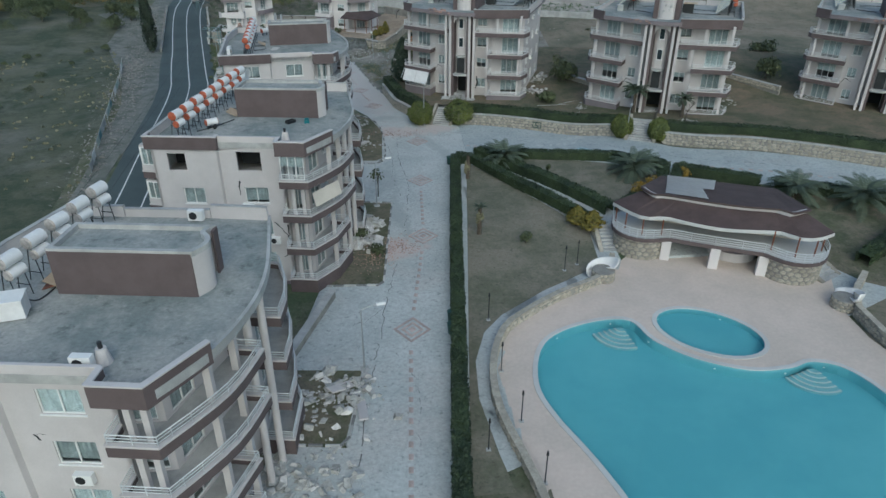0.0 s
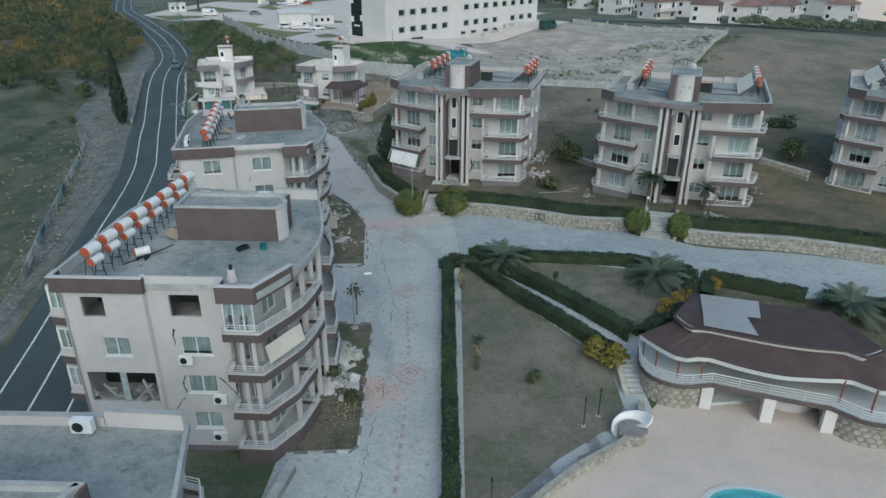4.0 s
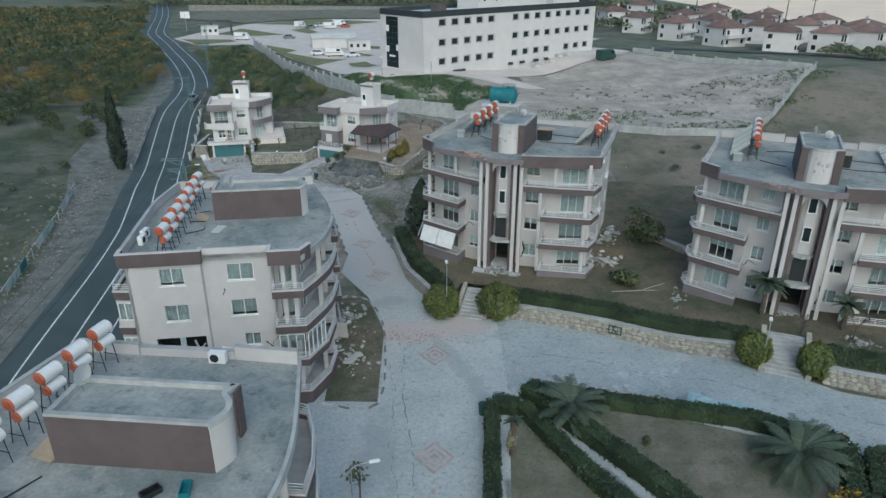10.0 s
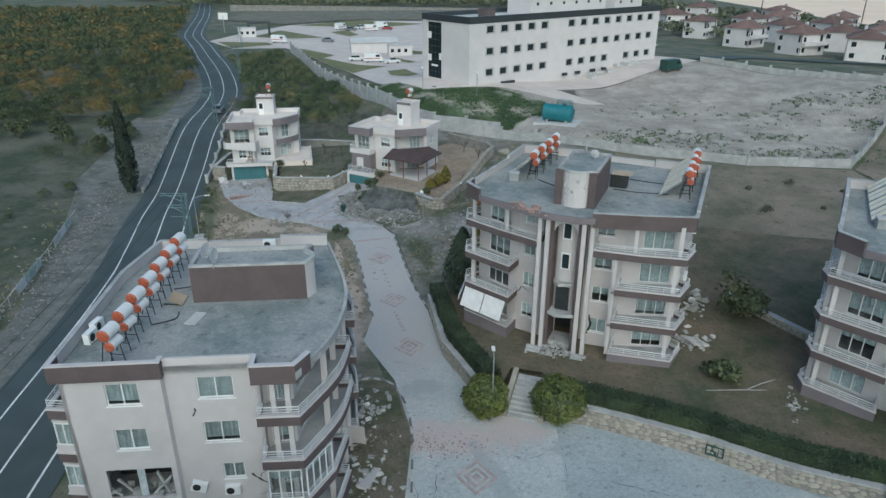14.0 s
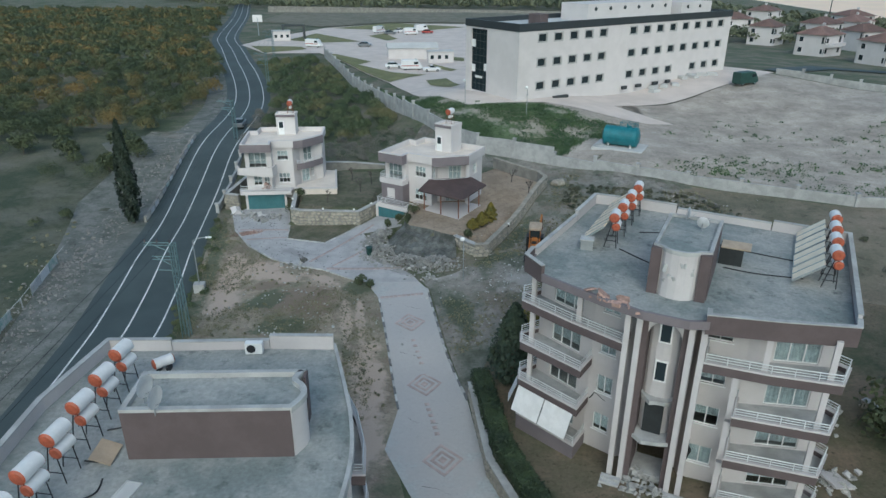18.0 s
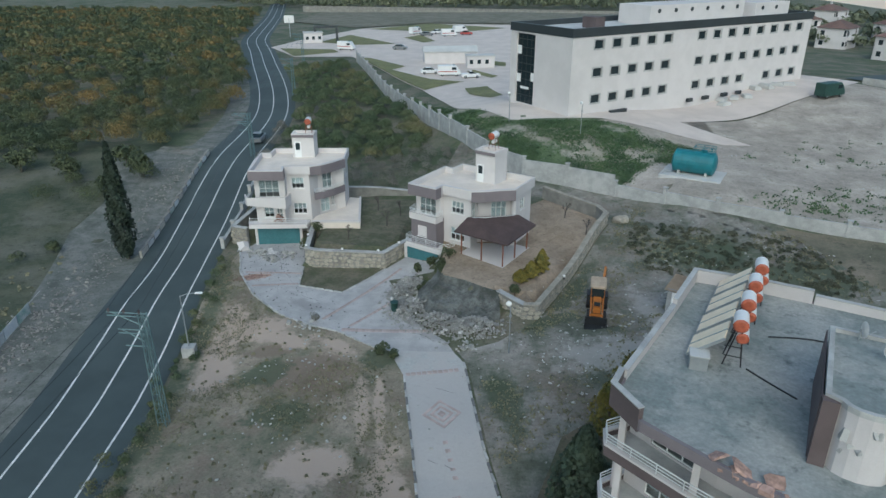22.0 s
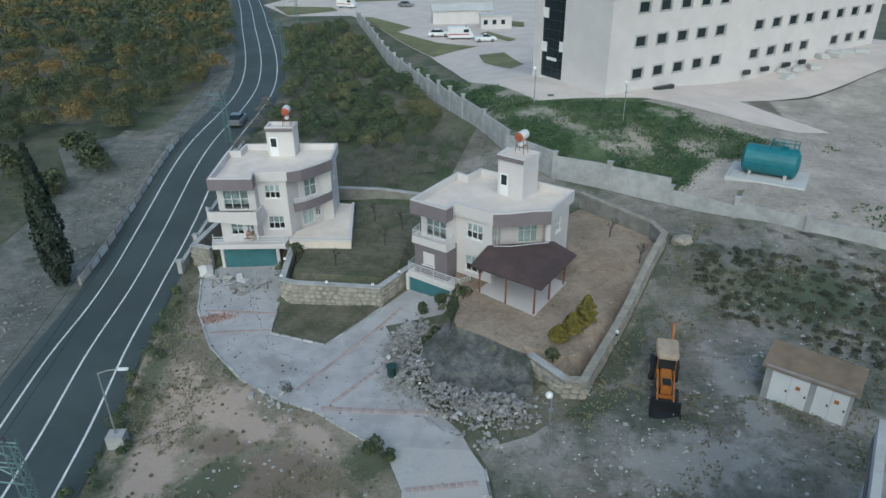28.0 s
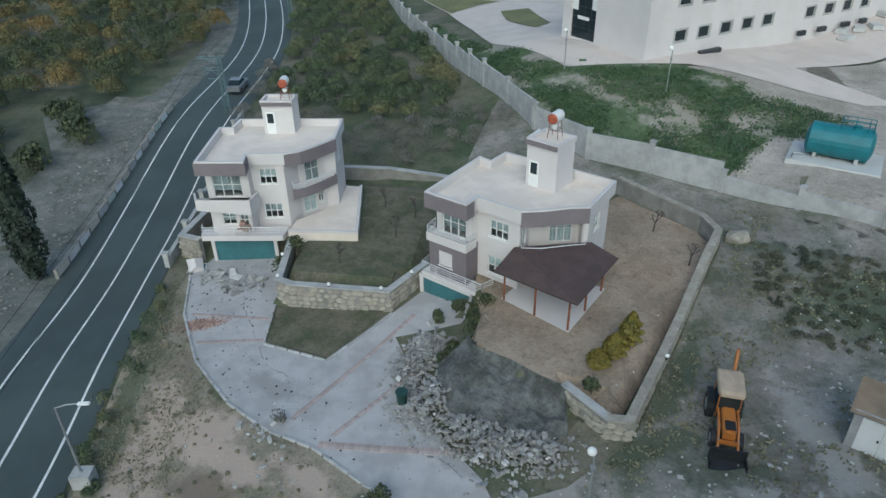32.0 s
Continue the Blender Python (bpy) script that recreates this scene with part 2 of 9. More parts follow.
M = {
    "stucco": material("white_stucco", (.53, .5, .495), .9, 2.5, .09, .1, fine=25),
    "cream": material("cream_stucco", (.58, .53, .46), .9, 2.0, .12, .1),
    "villa_white": material("villa_white_paint", (.6, .567, .558), .85, 3, .07, .06),
    "brown": material("brown_trim_paint", (.112, .086, .086), .85, 1.6, .16, .1),
    "mauve": material("mauve_render", (.19, .165, .175), .85, 2, .12, .1),
    "roofing": wild("grey_roof_screed", ((.335, .335, .32), (.19, .215, .21), (.3, .31, .3)), (4.2, 1.7, 1.1), bump=.12, cut=(.4, .58)),
    "villa_roof": material("pale_roof_tiles", (.74, .655, .575), .7, 2, .12, .05),
    "rail": material("white_metal_rail", (.66, .68, .69), .45, 1, .1, .0),
    "frame": material("white_window_frame", (.75, .75, .74), .5, 1, .06, .0),
    "glass": glassy("window_glass", (.86, .92, .93)),
    "dark_glass": glassy("dark_curtain_glass", (.02, .03, .035), .06, .0),
    "curtain": material("pale_teal_curtain", (.44, .49, .5), .9, .4, .25, .1, fine=8, each=.35),
    # near black stands in for unlit rooms and holes; cracks and hatches share it
    "dark": material("unlit_opening_black", (.03, .034, .036), .9, 1, .3, .0),
    "concrete": material("grey_concrete", (.43, .43, .42), .85, 1.5, .25, .25),
    "pale_concrete": material("pale_concrete", (.52, .52, .51), .85, 5, .14, .08),
    "paving": wild("pale_grey_paving", ((.45, .472, .468), (.36, .385, .384), (.425, .426, .416)), (4.5, 7, .45), bump=.15, cut=(.36, .62)),
    "street": wild("grey_street_paving", ((.37, .402, .408), (.292, .325, .33), (.345, .355, .35)), (5, 8, .5), bump=.15, cut=(.36, .62)),
    "forecourt": material("pale_forecourt_slabs", (.6, .525, .475), .85, 5, .12, .08),
    "paver": material("grey_block_paver", (.39, .382, .38), .85, 2.0, .2, .2, each=.12),
    "red_paver": material("red_block_paver", (.45, .37, .345), .85, 1.2, .25, .2, each=.12),
    "asphalt": material("new_black_asphalt", (.063, .081, .081), .8, 7, .3, .3, second=(.049, .064, .064), fine=40),
    "line": material("white_road_paint", (.72, .73, .72), .7, .8, .22, .05),
    "kerb": material("white_kerb_stone", (.47, .47, .46), .85, .8, .2, .15, each=.2),
    "black_kerb": material("dark_kerb_stone", (.19, .19, .19), .85, .8, .2, .15),
    "ground": wild("scrub_soil", ((.16, .145, .11), (.06, .082, .042), (.1, .11, .06)), (8, 3, .7)),
    "pasture": wild("rough_green_pasture", ((.1, .102, .066), (.042, .057, .032), (.135, .13, .105)), (7, 11, .8), cut=(.4, .58)),
    "gravel": wild("grey_roadside_gravel", ((.2, .2, .185), (.085, .095, .08), (.145, .148, .13)), (2.2, 5, .35), bump=.8, cut=(.36, .62)),
    "scrub": wild("dry_scrub_slope", ((.34, .285, .225), (.125, .13, .085), (.2, .16, .125)), (5.5, 3.4, .3), bump=.8, cut=(.38, .64)),
    "waste": wild("stony_waste_soil", ((.26, .243, .22), (.092, .102, .073), (.175, .15, .122)), (3.2, 6, .5), cut=(.4, .62)),
    "lawn": wild("winter_lawn", ((.15, .13, .095), (.07, .08, .046), (.1, .105, .06)), (2.4, 1.1, .3)),
    "brown_lawn": wild("brown_terrace_soil", ((.165, .128, .09), (.066, .076, .042), (.12, .104, .07)), (5, 2.2, .4), cut=(.4, .6)),
    "park_grass": wild("car_park_grass", ((.2, .195, .085), (.135, .145, .062), (.17, .155, .09)), (5, 2.2, .5)),
    "dry_lawn": wild("dry_brown_lawn", ((.195, .176, .137), (.115, .117, .079), (.152, .143, .108)), (4.0, 1.6, .35)),
    "grass": wild("green_weeds", ((.1, .135, .065), (.06, .095, .04), (.33, .3, .26)), (3, 4, .6)),
    "dirt": wild("bare_grey_soil", ((.46, .41, .36), (.27, .24, .205), (.34, .305, .26)), (5, 2.0, .6), cut=(.36, .6)),
    "brown_field": wild("brown_fallow_field", ((.21, .178, .135), (.1, .1, .066), (.155, .132, .096)), (14, 5, 1.2)),
    "yard": wild("packed_brown_soil", ((.34, .27, .205), (.23, .18, .13), (.285, .228, .17)), (4, 1.5, .5)),
    "bank": wild("collapsed_earth", ((.15, .155, .15), (.058, .063, .056), (.1, .099, .09)), (1.6, .8, .25), bump=.9),
    "stone": material("rough_limestone", (.37, .34, .285), .9, .6, .25, .5, each=.2, fine=9),
    "mortar": material("grey_mortar", (.26, .25, .23), .95, 1, .25, .4),
    "rubble": material("broken_concrete", (.4, .395, .375), .92, .7, .28, .5, fine=7, each=.25),
    "brick_dust": material("red_brick_rubble", (.4, .265, .22), .95, .6, .35, .5, fine=6, each=.25),
    "deck": material("beige_pool_deck", (.57, .48, .42), .85, 5, .1, .1, second=(.5, .43, .375), fine=4),
    "pool": material("turquoise_pool_lining", (.16, .385, .44), .6, 9, .1, .02, second=(.13, .34, .4)),
    "step": material("pale_pool_step", (.24, .4, .43), .6, 2, .1, .0),
    "tile_roof": material("brown_felt_roof", (.085, .058, .055), .85, 1.4, .22, .3, fine=14),
    "orange_roof": material("brown_red_clay_tiles", (.2, .125, .105), .85, 2.5, .3, .4, fine=5, each=.25),
    "steel": material("galvanised_steel", (.38, .4, .41), .5, 1, .15, .0, metal=.6),
    "pylon_steel": material("grey_green_pylon_steel", (.17, .25, .255), .55, 1, .15, .0, metal=.3),
    "plaster": material("broken_white_plaster", (.56, .545, .53), .92, .7, .2, .4, fine=7, each=.2),
    "black_steel": material("dark_painted_steel", (.03, .032, .035), .5, 1, .2, .0, metal=.3),
    "tank_white": material("white_enamel_tank", (.74, .73, .72), .35, .6, .1, .0),
    "tank_orange": material("orange_tank_cap", (.4, .1, .05), .5, .4, .3, .0),
    "tank_grey": material("weathered_tank_end", (.4, .37, .35), .5, .4, .3, .0),
    # collector glass: the reflected bright sky is put into this tan base colour
    "panel": material("collector_sky_reflection", (.88, .72, .52), .3, .8, .12, .0),
    "teal": material("teal_steel_tank", (.025, .17, .2), .45, 1.2, .2, .05),
    "shutter": material("teal_roller_shutter", (.06, .17, .19), .5, 1.0, .2, .1),
    "yellow": material("digger_orange_paint", (.45, .165, .035), .45, .8, .2, .05),
    "tan": material("tan_roof_sheet", (.46, .36, .26), .7, 1.2, .2, .1),
    "rubber": material("black_rubber", (.025, .025, .027), .8, .4, .3, .2),
    "wood": material("red_brown_timber", (.2, .075, .04), .7, .5, .25, .2),
    "bark": material("grey_bark", (.11, .09, .07), .95, .3, .35, .8),
    "metal_paint": material("white_car_paint", (.7, .7, .7), .3, 1, .06, .0),
    "grey_paint": material("grey_car_paint", (.17, .175, .18), .3, 1, .06, .0),
    "red_paint": material("red_paint", (.35, .05, .04), .4, 1, .1, .0),
    "green_paint": material("dark_green_paint", (.02, .06, .05), .5, 1, .2, .0),
    "sign": material("pale_banner", (.6, .58, .54), .7, .8, .35, .0, second=(.3, .42, .36)),
    "dark_clad": material("anthracite_cladding", (.035, .042, .046), .5, 2, .15, .05),
    "tarp": material("pale_blue_tarpaulin", (.33, .45, .48), .5, .6, .2, .1),
    "crack": material("dark_joint_dirt", (.14, .14, .14), .95, .5, .3, .1),
    "lamp_glass": material("opal_lamp_glass", (.8, .8, .78), .3, 1, .05, .0),
    "hedge": leafy("clipped_hedge_leaves", (.014, .026, .012), (.05, .075, .03), .5, None, .4),
    "shrub": leafy("round_shrub_leaves", (.035, .055, .014), (.17, .19, .045)),
    "lush": leafy("lush_green_weeds", (.035, .075, .03), (.1, .15, .06), .3, None, .25),
    "gold": leafy("golden_bush_leaves", (.1, .08, .015), (.42, .26, .04)),
    "thuja": leafy("golden_thuja_sprays", (.04, .055, .01), (.27, .2, .03)),
    "citrus": leafy("citrus_leaves", (.028, .047, .023), (.2, .13, .04), .11, (.066, .082, .034), .07),
    "far_tree": leafy("scrub_tree_leaves", (.03, .045, .022), (.1, .115, .048)),
    "thicket": leafy("scrub_thicket_leaves", (.04, .066, .032), (.17, .15, .07), .14, (.075, .1, .045), .07),
    "greytwig": leafy("grey_leafless_scrub", (.1, .1, .085), (.2, .19, .165), .3, None, .4),
    # far leaves are paler than near ones: air haze mixed into the colour
    "distant": leafy("hazed_tree_leaves", (.06, .078, .05), (.15, .16, .095), .05, None, .3),
    "cypress": leafy("cypress_leaves", (.008, .016, .01), (.026, .042, .022)),
    "conifer": leafy("dark_conifer_sprays", (.014, .028, .018), (.05, .072, .04), .4, None, .35),
    "palm": leafy("palm_fronds", (.035, .052, .034), (.105, .13, .085)),
    "dark_weed": leafy("dark_low_weeds", (.04, .055, .032), (.12, .115, .075), .25, None, .3),
    "weed": leafy("dry_weeds", (.12, .125, .075), (.25, .23, .145)),
    "twig": material("bare_twigs", (.09, .08, .075), .95, .4, .3, .3),
    "water": glassy("pool_water", (.7, .95, .97), .05, 1.0, 1.18),
    # peach base colour carries the sunset sky that the sea mirrors
    "sea": material("sea_dusk_reflection", (.95, .7, .5), .5, 40, .08, .03),
}
patches(M["scrub"], (.19, .148, .115), [(-18, 38.4, 4.2, 2.6, 10), (-22.6, 41.6, 2.4, 1.0, 0)], .6, .85)
patches(M["scrub"], (.075, .095, .055), [(-22.2, 38.4, 2.2, 1.6, 40), (-30.6, 47, .9, 9, 12), (-28.6, 33, 1.2, 9, 10), (-13.4, 40.6, 1.4, 1.6, 0), (-25, 50.4, 1.6, 3, 45), (-19, 33, 2.6, 1.4, 0)], 1.2, .8)
patches(M["scrub"], (.43, .345, .285), [(-27.6, 43.6, 1.5, 6.2, 8), (-25.4, 45.2, 3.2, 1.7, 15), (-22.4, 43.4, 3.4, 1.0, -25), (-26.4, 38.4, 1.6, 3, 0), (-17, 42.4, 2.6, .8, -30), (-13.0, 34.2, .5, 4.6, 12), (-11.6, 33.8, .4, 4.4, 12), (-9.6, 25, 1.4, 6, 8), (-8.8, 16.8, 1.6, 3.4, 0), (-15, 28, 2.6, 2, 30)], 1.0, .9)
patches(M["grass"], (.3, .27, .225), [(11, 84, 5, 4, 0), (4, 89, 6, 2.4, -20), (20, 88, 5, 5, 0), (-8, 98, 2, 6, -30), (-14, 112, 1.6, 8, 28)], 1.2, .9)
patches(M["waste"], (.065, .085, .05), [(17, 58.6, 6, 3.2, -20), (25, 53.5, 5, 4, 0), (1.4, 46.2, 3.2, 1.0, 30), (3.6, 52, .8, 5, -23), (-2.4, 36, 1.2, 4, 15)], 1.1, .8)
patches(M["waste"], (.36, .34, .315), [(5.4, 41, 3.4, 2.2, 20), (10, 47, 1.2, 5, 10), (-4.2, 43.4, 1.8, 1.2, 0), (18, 44, 4, 1.5, -20)], 1.2, .6)
patches(M["paver"], (.5, .34, .265), [(-29.4, 55.0, 1.9, .7, 20)], .45, .85)
patches(M["paver"], (.25, .245, .24), [(-12.6, 50, 1.2, 4.2, 30), (-8.4, 44.4, 2.4, .8, -25), (-22, 49.6, 2.2, .8, -30)], 1.0, .6)
patches(M["paving"], (.47, .4, .375), [(-.8, 4.0, 6.5, 1.9, -6), (-2.6, -29.6, 3, 2, 0), (5, 5, 3, 1.2, -30)], .9, .75)
patches(M["paving"], (.425, .4, .385), [(-5.6, 28, 4.5, 19, 12)], .6, .8)
patches(M["paving"], (.3, .32, .32), [(-2.4, -13, 1.4, 4, 0), (4.6, -3, .8, 6, 20), (-1.4, -22, .8, 5, 5), (12, 1, 5, .8, -24), (-1.6, 10, 1.6, 1.2, 0)], 1.3, .6)
striped(M["tile_roof"], 3.0, .35, .02)


# ---------- building blocks ----------
def part(name, bm, mat, parent=None, label="", smooth=False):
    bmesh.ops.recalc_face_normals(bm, faces=bm.faces)
    me = bpy.data.meshes.new(name)
    bm.to_mesh(me)
    bm.free()
    if smooth:
        for p in me.polygons:
            p.use_smooth = True
    me.materials.append(M[mat])
    ob = new(name, me)
    ob.parent = parent
    if label:
        ob["label"] = label
    if mat in ("glass", "water"):
        ob.visible_shadow = False
    return ob


def raw(name, verts, faces, mat, parent=None, label=""):
    me = bpy.data.meshes.new(name)
    me.from_pydata(verts, [], faces)
    me.materials.append(M[mat])
    ob = new(name, me)
    ob.parent = parent
    if label:
        ob["label"] = label
    return ob


def thing(name, m, label, category, group="", kind=""):
    ob = new(name)
    ob.empty_display_size = 0.3
    ob.matrix_world = m
    return tagged(ob, label, category, group, kind)


def box(bm, x0, y0, z0, x1, y1, z1, m=None):
    v = [bm.verts.new(p) for p in ((x0, y0, z0), (x1, y0, z0), (x1, y1, z0), (x0, y1, z0), (x0, y0, z1), (x1, y0, z1), (x1, y1, z1), (x0, y1, z1))]
    for f in ((0, 3, 2, 1), (4, 5, 6, 7), (0, 1, 5, 4), (1, 2, 6, 5), (2, 3, 7, 6), (3, 0, 4, 7)):
        bm.faces.new([v[i] for i in f])
    if m is not None:
        for p in v:
            p.co = m @ p.co
    return bm


def boxes(*items):
    bm = bmesh.new()
    for it in items:
        box(bm, *it)
    return bm


def prism(bm, poly, z0, z1):
    lo, hi = [bm.verts.new((x, y, z0)) for x, y in poly], [bm.verts.new((x, y, z1)) for x, y in poly]
    bm.faces.new(lo[::-1])
    bm.faces.new(hi)
    for i in range(len(poly)):
        j = (i + 1) % len(poly)
        bm.faces.new((lo[i], lo[j], hi[j], hi[i]))
    return bm


def offset(path, d, closed=False):
    """The path moved d to its right."""
    out, n = [], len(path)
    for i, p in enumerate(path):
        ns = []
        for a, b in ((i - 1, i), (i, i + 1)):
            if closed or (a >= 0 and b < n):
                q, r = Vector(path[a % n]), Vector(path[b % n])
                e = (r - q).normalized()
                ns.append(Vector((e.y, -e.x)))
        k = sum(ns, Vector((0, 0))).normalized()
        out.append(tuple(Vector(p) + k * d / max(0.35, k.dot(ns[0]))))
    return out


def band(bm, path, z0, z1, d0=0.0, d1=-0.15, closed=False):
    """An upright strip along a path, from d0 to d1 to its right."""
    a, b = offset(path, d0, closed), offset(path, d1, closed)
    rows = [[bm.verts.new((*p, z)) for p in q] for q, z in ((a, z0), (b, z0), (b, z1), (a, z1))]
    n = len(path)
    for i in range(n if closed else n - 1):
        j = (i + 1) % n
        for r in range(4):
            s = (r + 1) % 4
            bm.faces.new((rows[r][i], rows[r][j], rows[s][j], rows[s][i]))
    if not closed:
        for i in (0, n - 1):
            bm.faces.new([rows[r][i] for r in range(4)])
    return bm


def tube(bm, pts, r, n=6, r2=None):
    rings = []
    pts = [Vector(p) for p in pts]
    for i, p in enumerate(pts):
        t = (pts[min(i + 1, len(pts) - 1)] - pts[max(i - 1, 0)]).normalized()
        a = t.cross(Vector((0, 0, 1)) if abs(t.z) < 0.9 else Vector((1, 0, 0))).normalized()
        b = t.cross(a)
        rr = r if r2 is None else r + (r2 - r) * i / (len(pts) - 1)
        rings.append([bm.verts.new(p + (a * math.cos(k * 2 * math.pi / n) + b * math.sin(k * 2 * math.pi / n)) * rr) for k in range(n)])
    for q, s in zip(rings, rings[1:]):
        for k in range(n):
            bm.faces.new((q[k], q[(k + 1) % n], s[(k + 1) % n], s[k]))
    bm.faces.new(rings[0][::-1])
    bm.faces.new(rings[-1])
    return bm


def tubes(paths, r, n=5):
    bm = bmesh.new()
    for p in paths:
        tube(bm, p, r, n)
    return bm


def chunk(bm, p, s, rng, flat=0.7):
    """A broken lump: a squashed, jittered eight-corner block."""
    m = Matrix.Translation(p) @ Euler((rng.uniform(-.5, .5), rng.uniform(-.5, .5), rng.uniform(0, 6.3))).to_matrix().to_4x4()
    a, b, c = s * rng.uniform(.7, 1.3), s * rng.uniform(.5, 1.0), s * flat * rng.uniform(.4, 1.0)
    vs = []
    for x, y, z in ((-1, -1, -1), (1, -1, -1), (1, 1, -1), (-1, 1, -1), (-1, -1, 1), (1, -1, 1), (1, 1, 1), (-1, 1, 1)):
        k = 0.5 if z < 0 else 0.42
        vs.append(bm.verts.new(m @ Vector((x * a * k * rng.uniform(.6, 1.1), y * b * k * rng.uniform(.6, 1.1), z * c * .5 * rng.uniform(.7, 1.1)))))
    for f in ((0, 3, 2, 1), (4, 5, 6, 7), (0, 1, 5, 4), (1, 2, 6, 5), (2, 3, 7, 6), (3, 0, 4, 7)):
        bm.faces.new([vs[i] for i in f])
    return bm


def facade(bm, p0, p1, z0, z1, holes=(), th=0.22):
    """A wall from p0 to p1 with openings (s0, s1, za, zb) through it; outside is to the right."""
    p0, p1 = Vector(p0), Vector(p1)
    ln = (p1 - p0).length
    e = (p1 - p0) / ln
    nrm = Vector((e.y, -e.x))
    xs = sorted({0.0, ln, *[h[0] for h in holes], *[h[1] for h in holes]})
    zs = sorted({z0, z1, *[h[2] for h in holes], *[h[3] for h in holes]})

    def at(s, z, d):
        q = p0 + e * s - nrm * d
        return bm.verts.new((q.x, q.y, z))
    for a, b in zip(xs, xs[1:]):
        for c, d in zip(zs, zs[1:]):
            if any(h[0] <= a + 1e-6 and b <= h[1] + 1e-6 and h[2] <= c + 1e-6 and d <= h[3] + 1e-6 for h in holes):
                continue
            bm.faces.new((at(a, c, 0), at(b, c, 0), at(b, d, 0), at(a, d, 0)))
            bm.faces.new((at(a, c, th), at(a, d, th), at(b, d, th), at(b, c, th)))
    for s0, s1, za, zb in [*holes, (0.0, ln, z0, z1)]:
        for (a, c), (b, d) in (((s0, za), (s1, za)), ((s1, za), (s1, zb)), ((s1, zb), (s0, zb)), ((s0, zb), (s0, za))):
            bm.faces.new((at(a, c, 0), at(b, d, 0), at(b, d, th), at(a, c, th)))
    return bm


def side(p0, p1):
    """The pose of a wall: x along it from p0, y inwards."""
    a = math.atan2(p1[1] - p0[1], p1[0] - p0[0])
    return Matrix.Translation((p0[0], p0[1], 0)) @ Matrix.Rotation(a, 4, "Z")


def window(parent, p0, p1, s0, s1, za, zb, bars=2, rows=1, curtain=True, mat="frame", deep=0.1, sill=True, drop=0.0):
    m, t, y0 = side(p0, p1), 0.055, deep - .03
    w_, h_ = s1 - s0, zb - za
    gaps = [(w_ * a / bars + t * (1 if a == 0 else .55), w_ * (a + 1) / bars - t * (1 if a == bars - 1 else .55), h_ * c / rows + t * (1 if c == 0 else .4), h_ * (c + 1) / rows - t * (1 if c == rows - 1 else .4)) for a in range(bars) for c in range(rows)]
    bm = facade(bmesh.new(), (0, 0), (w_, 0), 0, h_, gaps, .08)
    bmesh.ops.remove_doubles(bm, verts=bm.verts, dist=.0005)
    for v in bm.verts:
        v.co = m @ Vector((s0 + v.co.x, y0 + v.co.y, za + v.co.z))
    w = part("window", bm, mat, parent)
    if sill:
        part("sill", box(bmesh.new(), s0 - .06, -.06, za - .07, s1 + .06, y0, za - .004, m), mat, w)
    for k in range(bars):
        a, b = s0 + (s1 - s0) * k / bars, s0 + (s1 - s0) * (k + 1) / bars
        part("pane", box(bmesh.new(), a + t * .8, deep, za + t * .8, b - t * .8, deep + .012, zb - t * .8, m), "glass", w)
    if curtain:
        bm = bmesh.new()
        n = max(4, int((s1 - s0) / .12))
        cols = []
        for k in range(n + 1):
            x, y = s0 + (s1 - s0) * k / n, deep + .07 + .03 * (k % 2)
            cols.append([bm.verts.new(m @ Vector((x, y, z))) for z in (za + drop * (zb - za), zb)])
        for a, b in zip(cols, cols[1:]):
            bm.faces.new((a[0], b[0], b[1], a[1]))
        part("curtain", bm, "curtain", w)
    else:
        # near-black sheet in place of the room's own shade
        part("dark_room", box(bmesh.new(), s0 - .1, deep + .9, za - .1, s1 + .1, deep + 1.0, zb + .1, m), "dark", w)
    return w


def railing(parent, path, z, h=0.45, step=1.0, rows=3, r=0.022, mat="rail"):
    bm = bmesh.new()
    for k in range(rows):
        tube(bm, [(*p, z + h * (k + 1) / rows) for p in path], r * (1.5 if k == rows - 1 else 1), 5)
    for a, b in zip(path, path[1:]):
        a, b = Vector(a), Vector(b)
        n = max(1, int((b - a).length / step))
        for k in range(n + 1):
            q = a + (b - a) * k / n
            tube(bm, [(q.x, q.y, z), (q.x, q.y, z + h)], r, 4)
    return part("railing", bm, mat, parent, "white metal railing")


def curve_pts(pts, n=6):
    """A smooth path through the points."""
    out = []
    for i in range(len(pts) - 1):
        p0, p1, p2, p3 = (Vector(pts[max(0, min(len(pts) - 1, i + k))]) for k in (-1, 0, 1, 2))
        for k in range(n):
            t = k / n
            out.append(tuple(.5 * ((2 * p1) + (p2 - p0) * t + (2 * p0 - 5 * p1 + 4 * p2 - p3) * t * t + (3 * p1 - p0 - 3 * p2 + p3) * t ** 3)))
    return out + [tuple(pts[-1])]


def inside(x, y, poly):
    c = False
    for i in range(len(poly)):
        (a, b), (d, e) = poly[i - 1], poly[i]
        if (b > y) != (e > y) and x < (d - a) * (y - b) / (e - b) + a:
            c = not c
    return c


def reach(x, y, poly):
    """The distance to a polygon's edge."""
    best = 1e9
    for i in range(len(poly)):
        (a, b), (d, e) = poly[i - 1], poly[i]
        u, v = d - a, e - b
        t = max(0, min(1, ((x - a) * u + (y - b) * v) / (u * u + v * v)))
        best = min(best, (a + t * u - x) ** 2 + (b + t * v - y) ** 2)
    return math.sqrt(best)



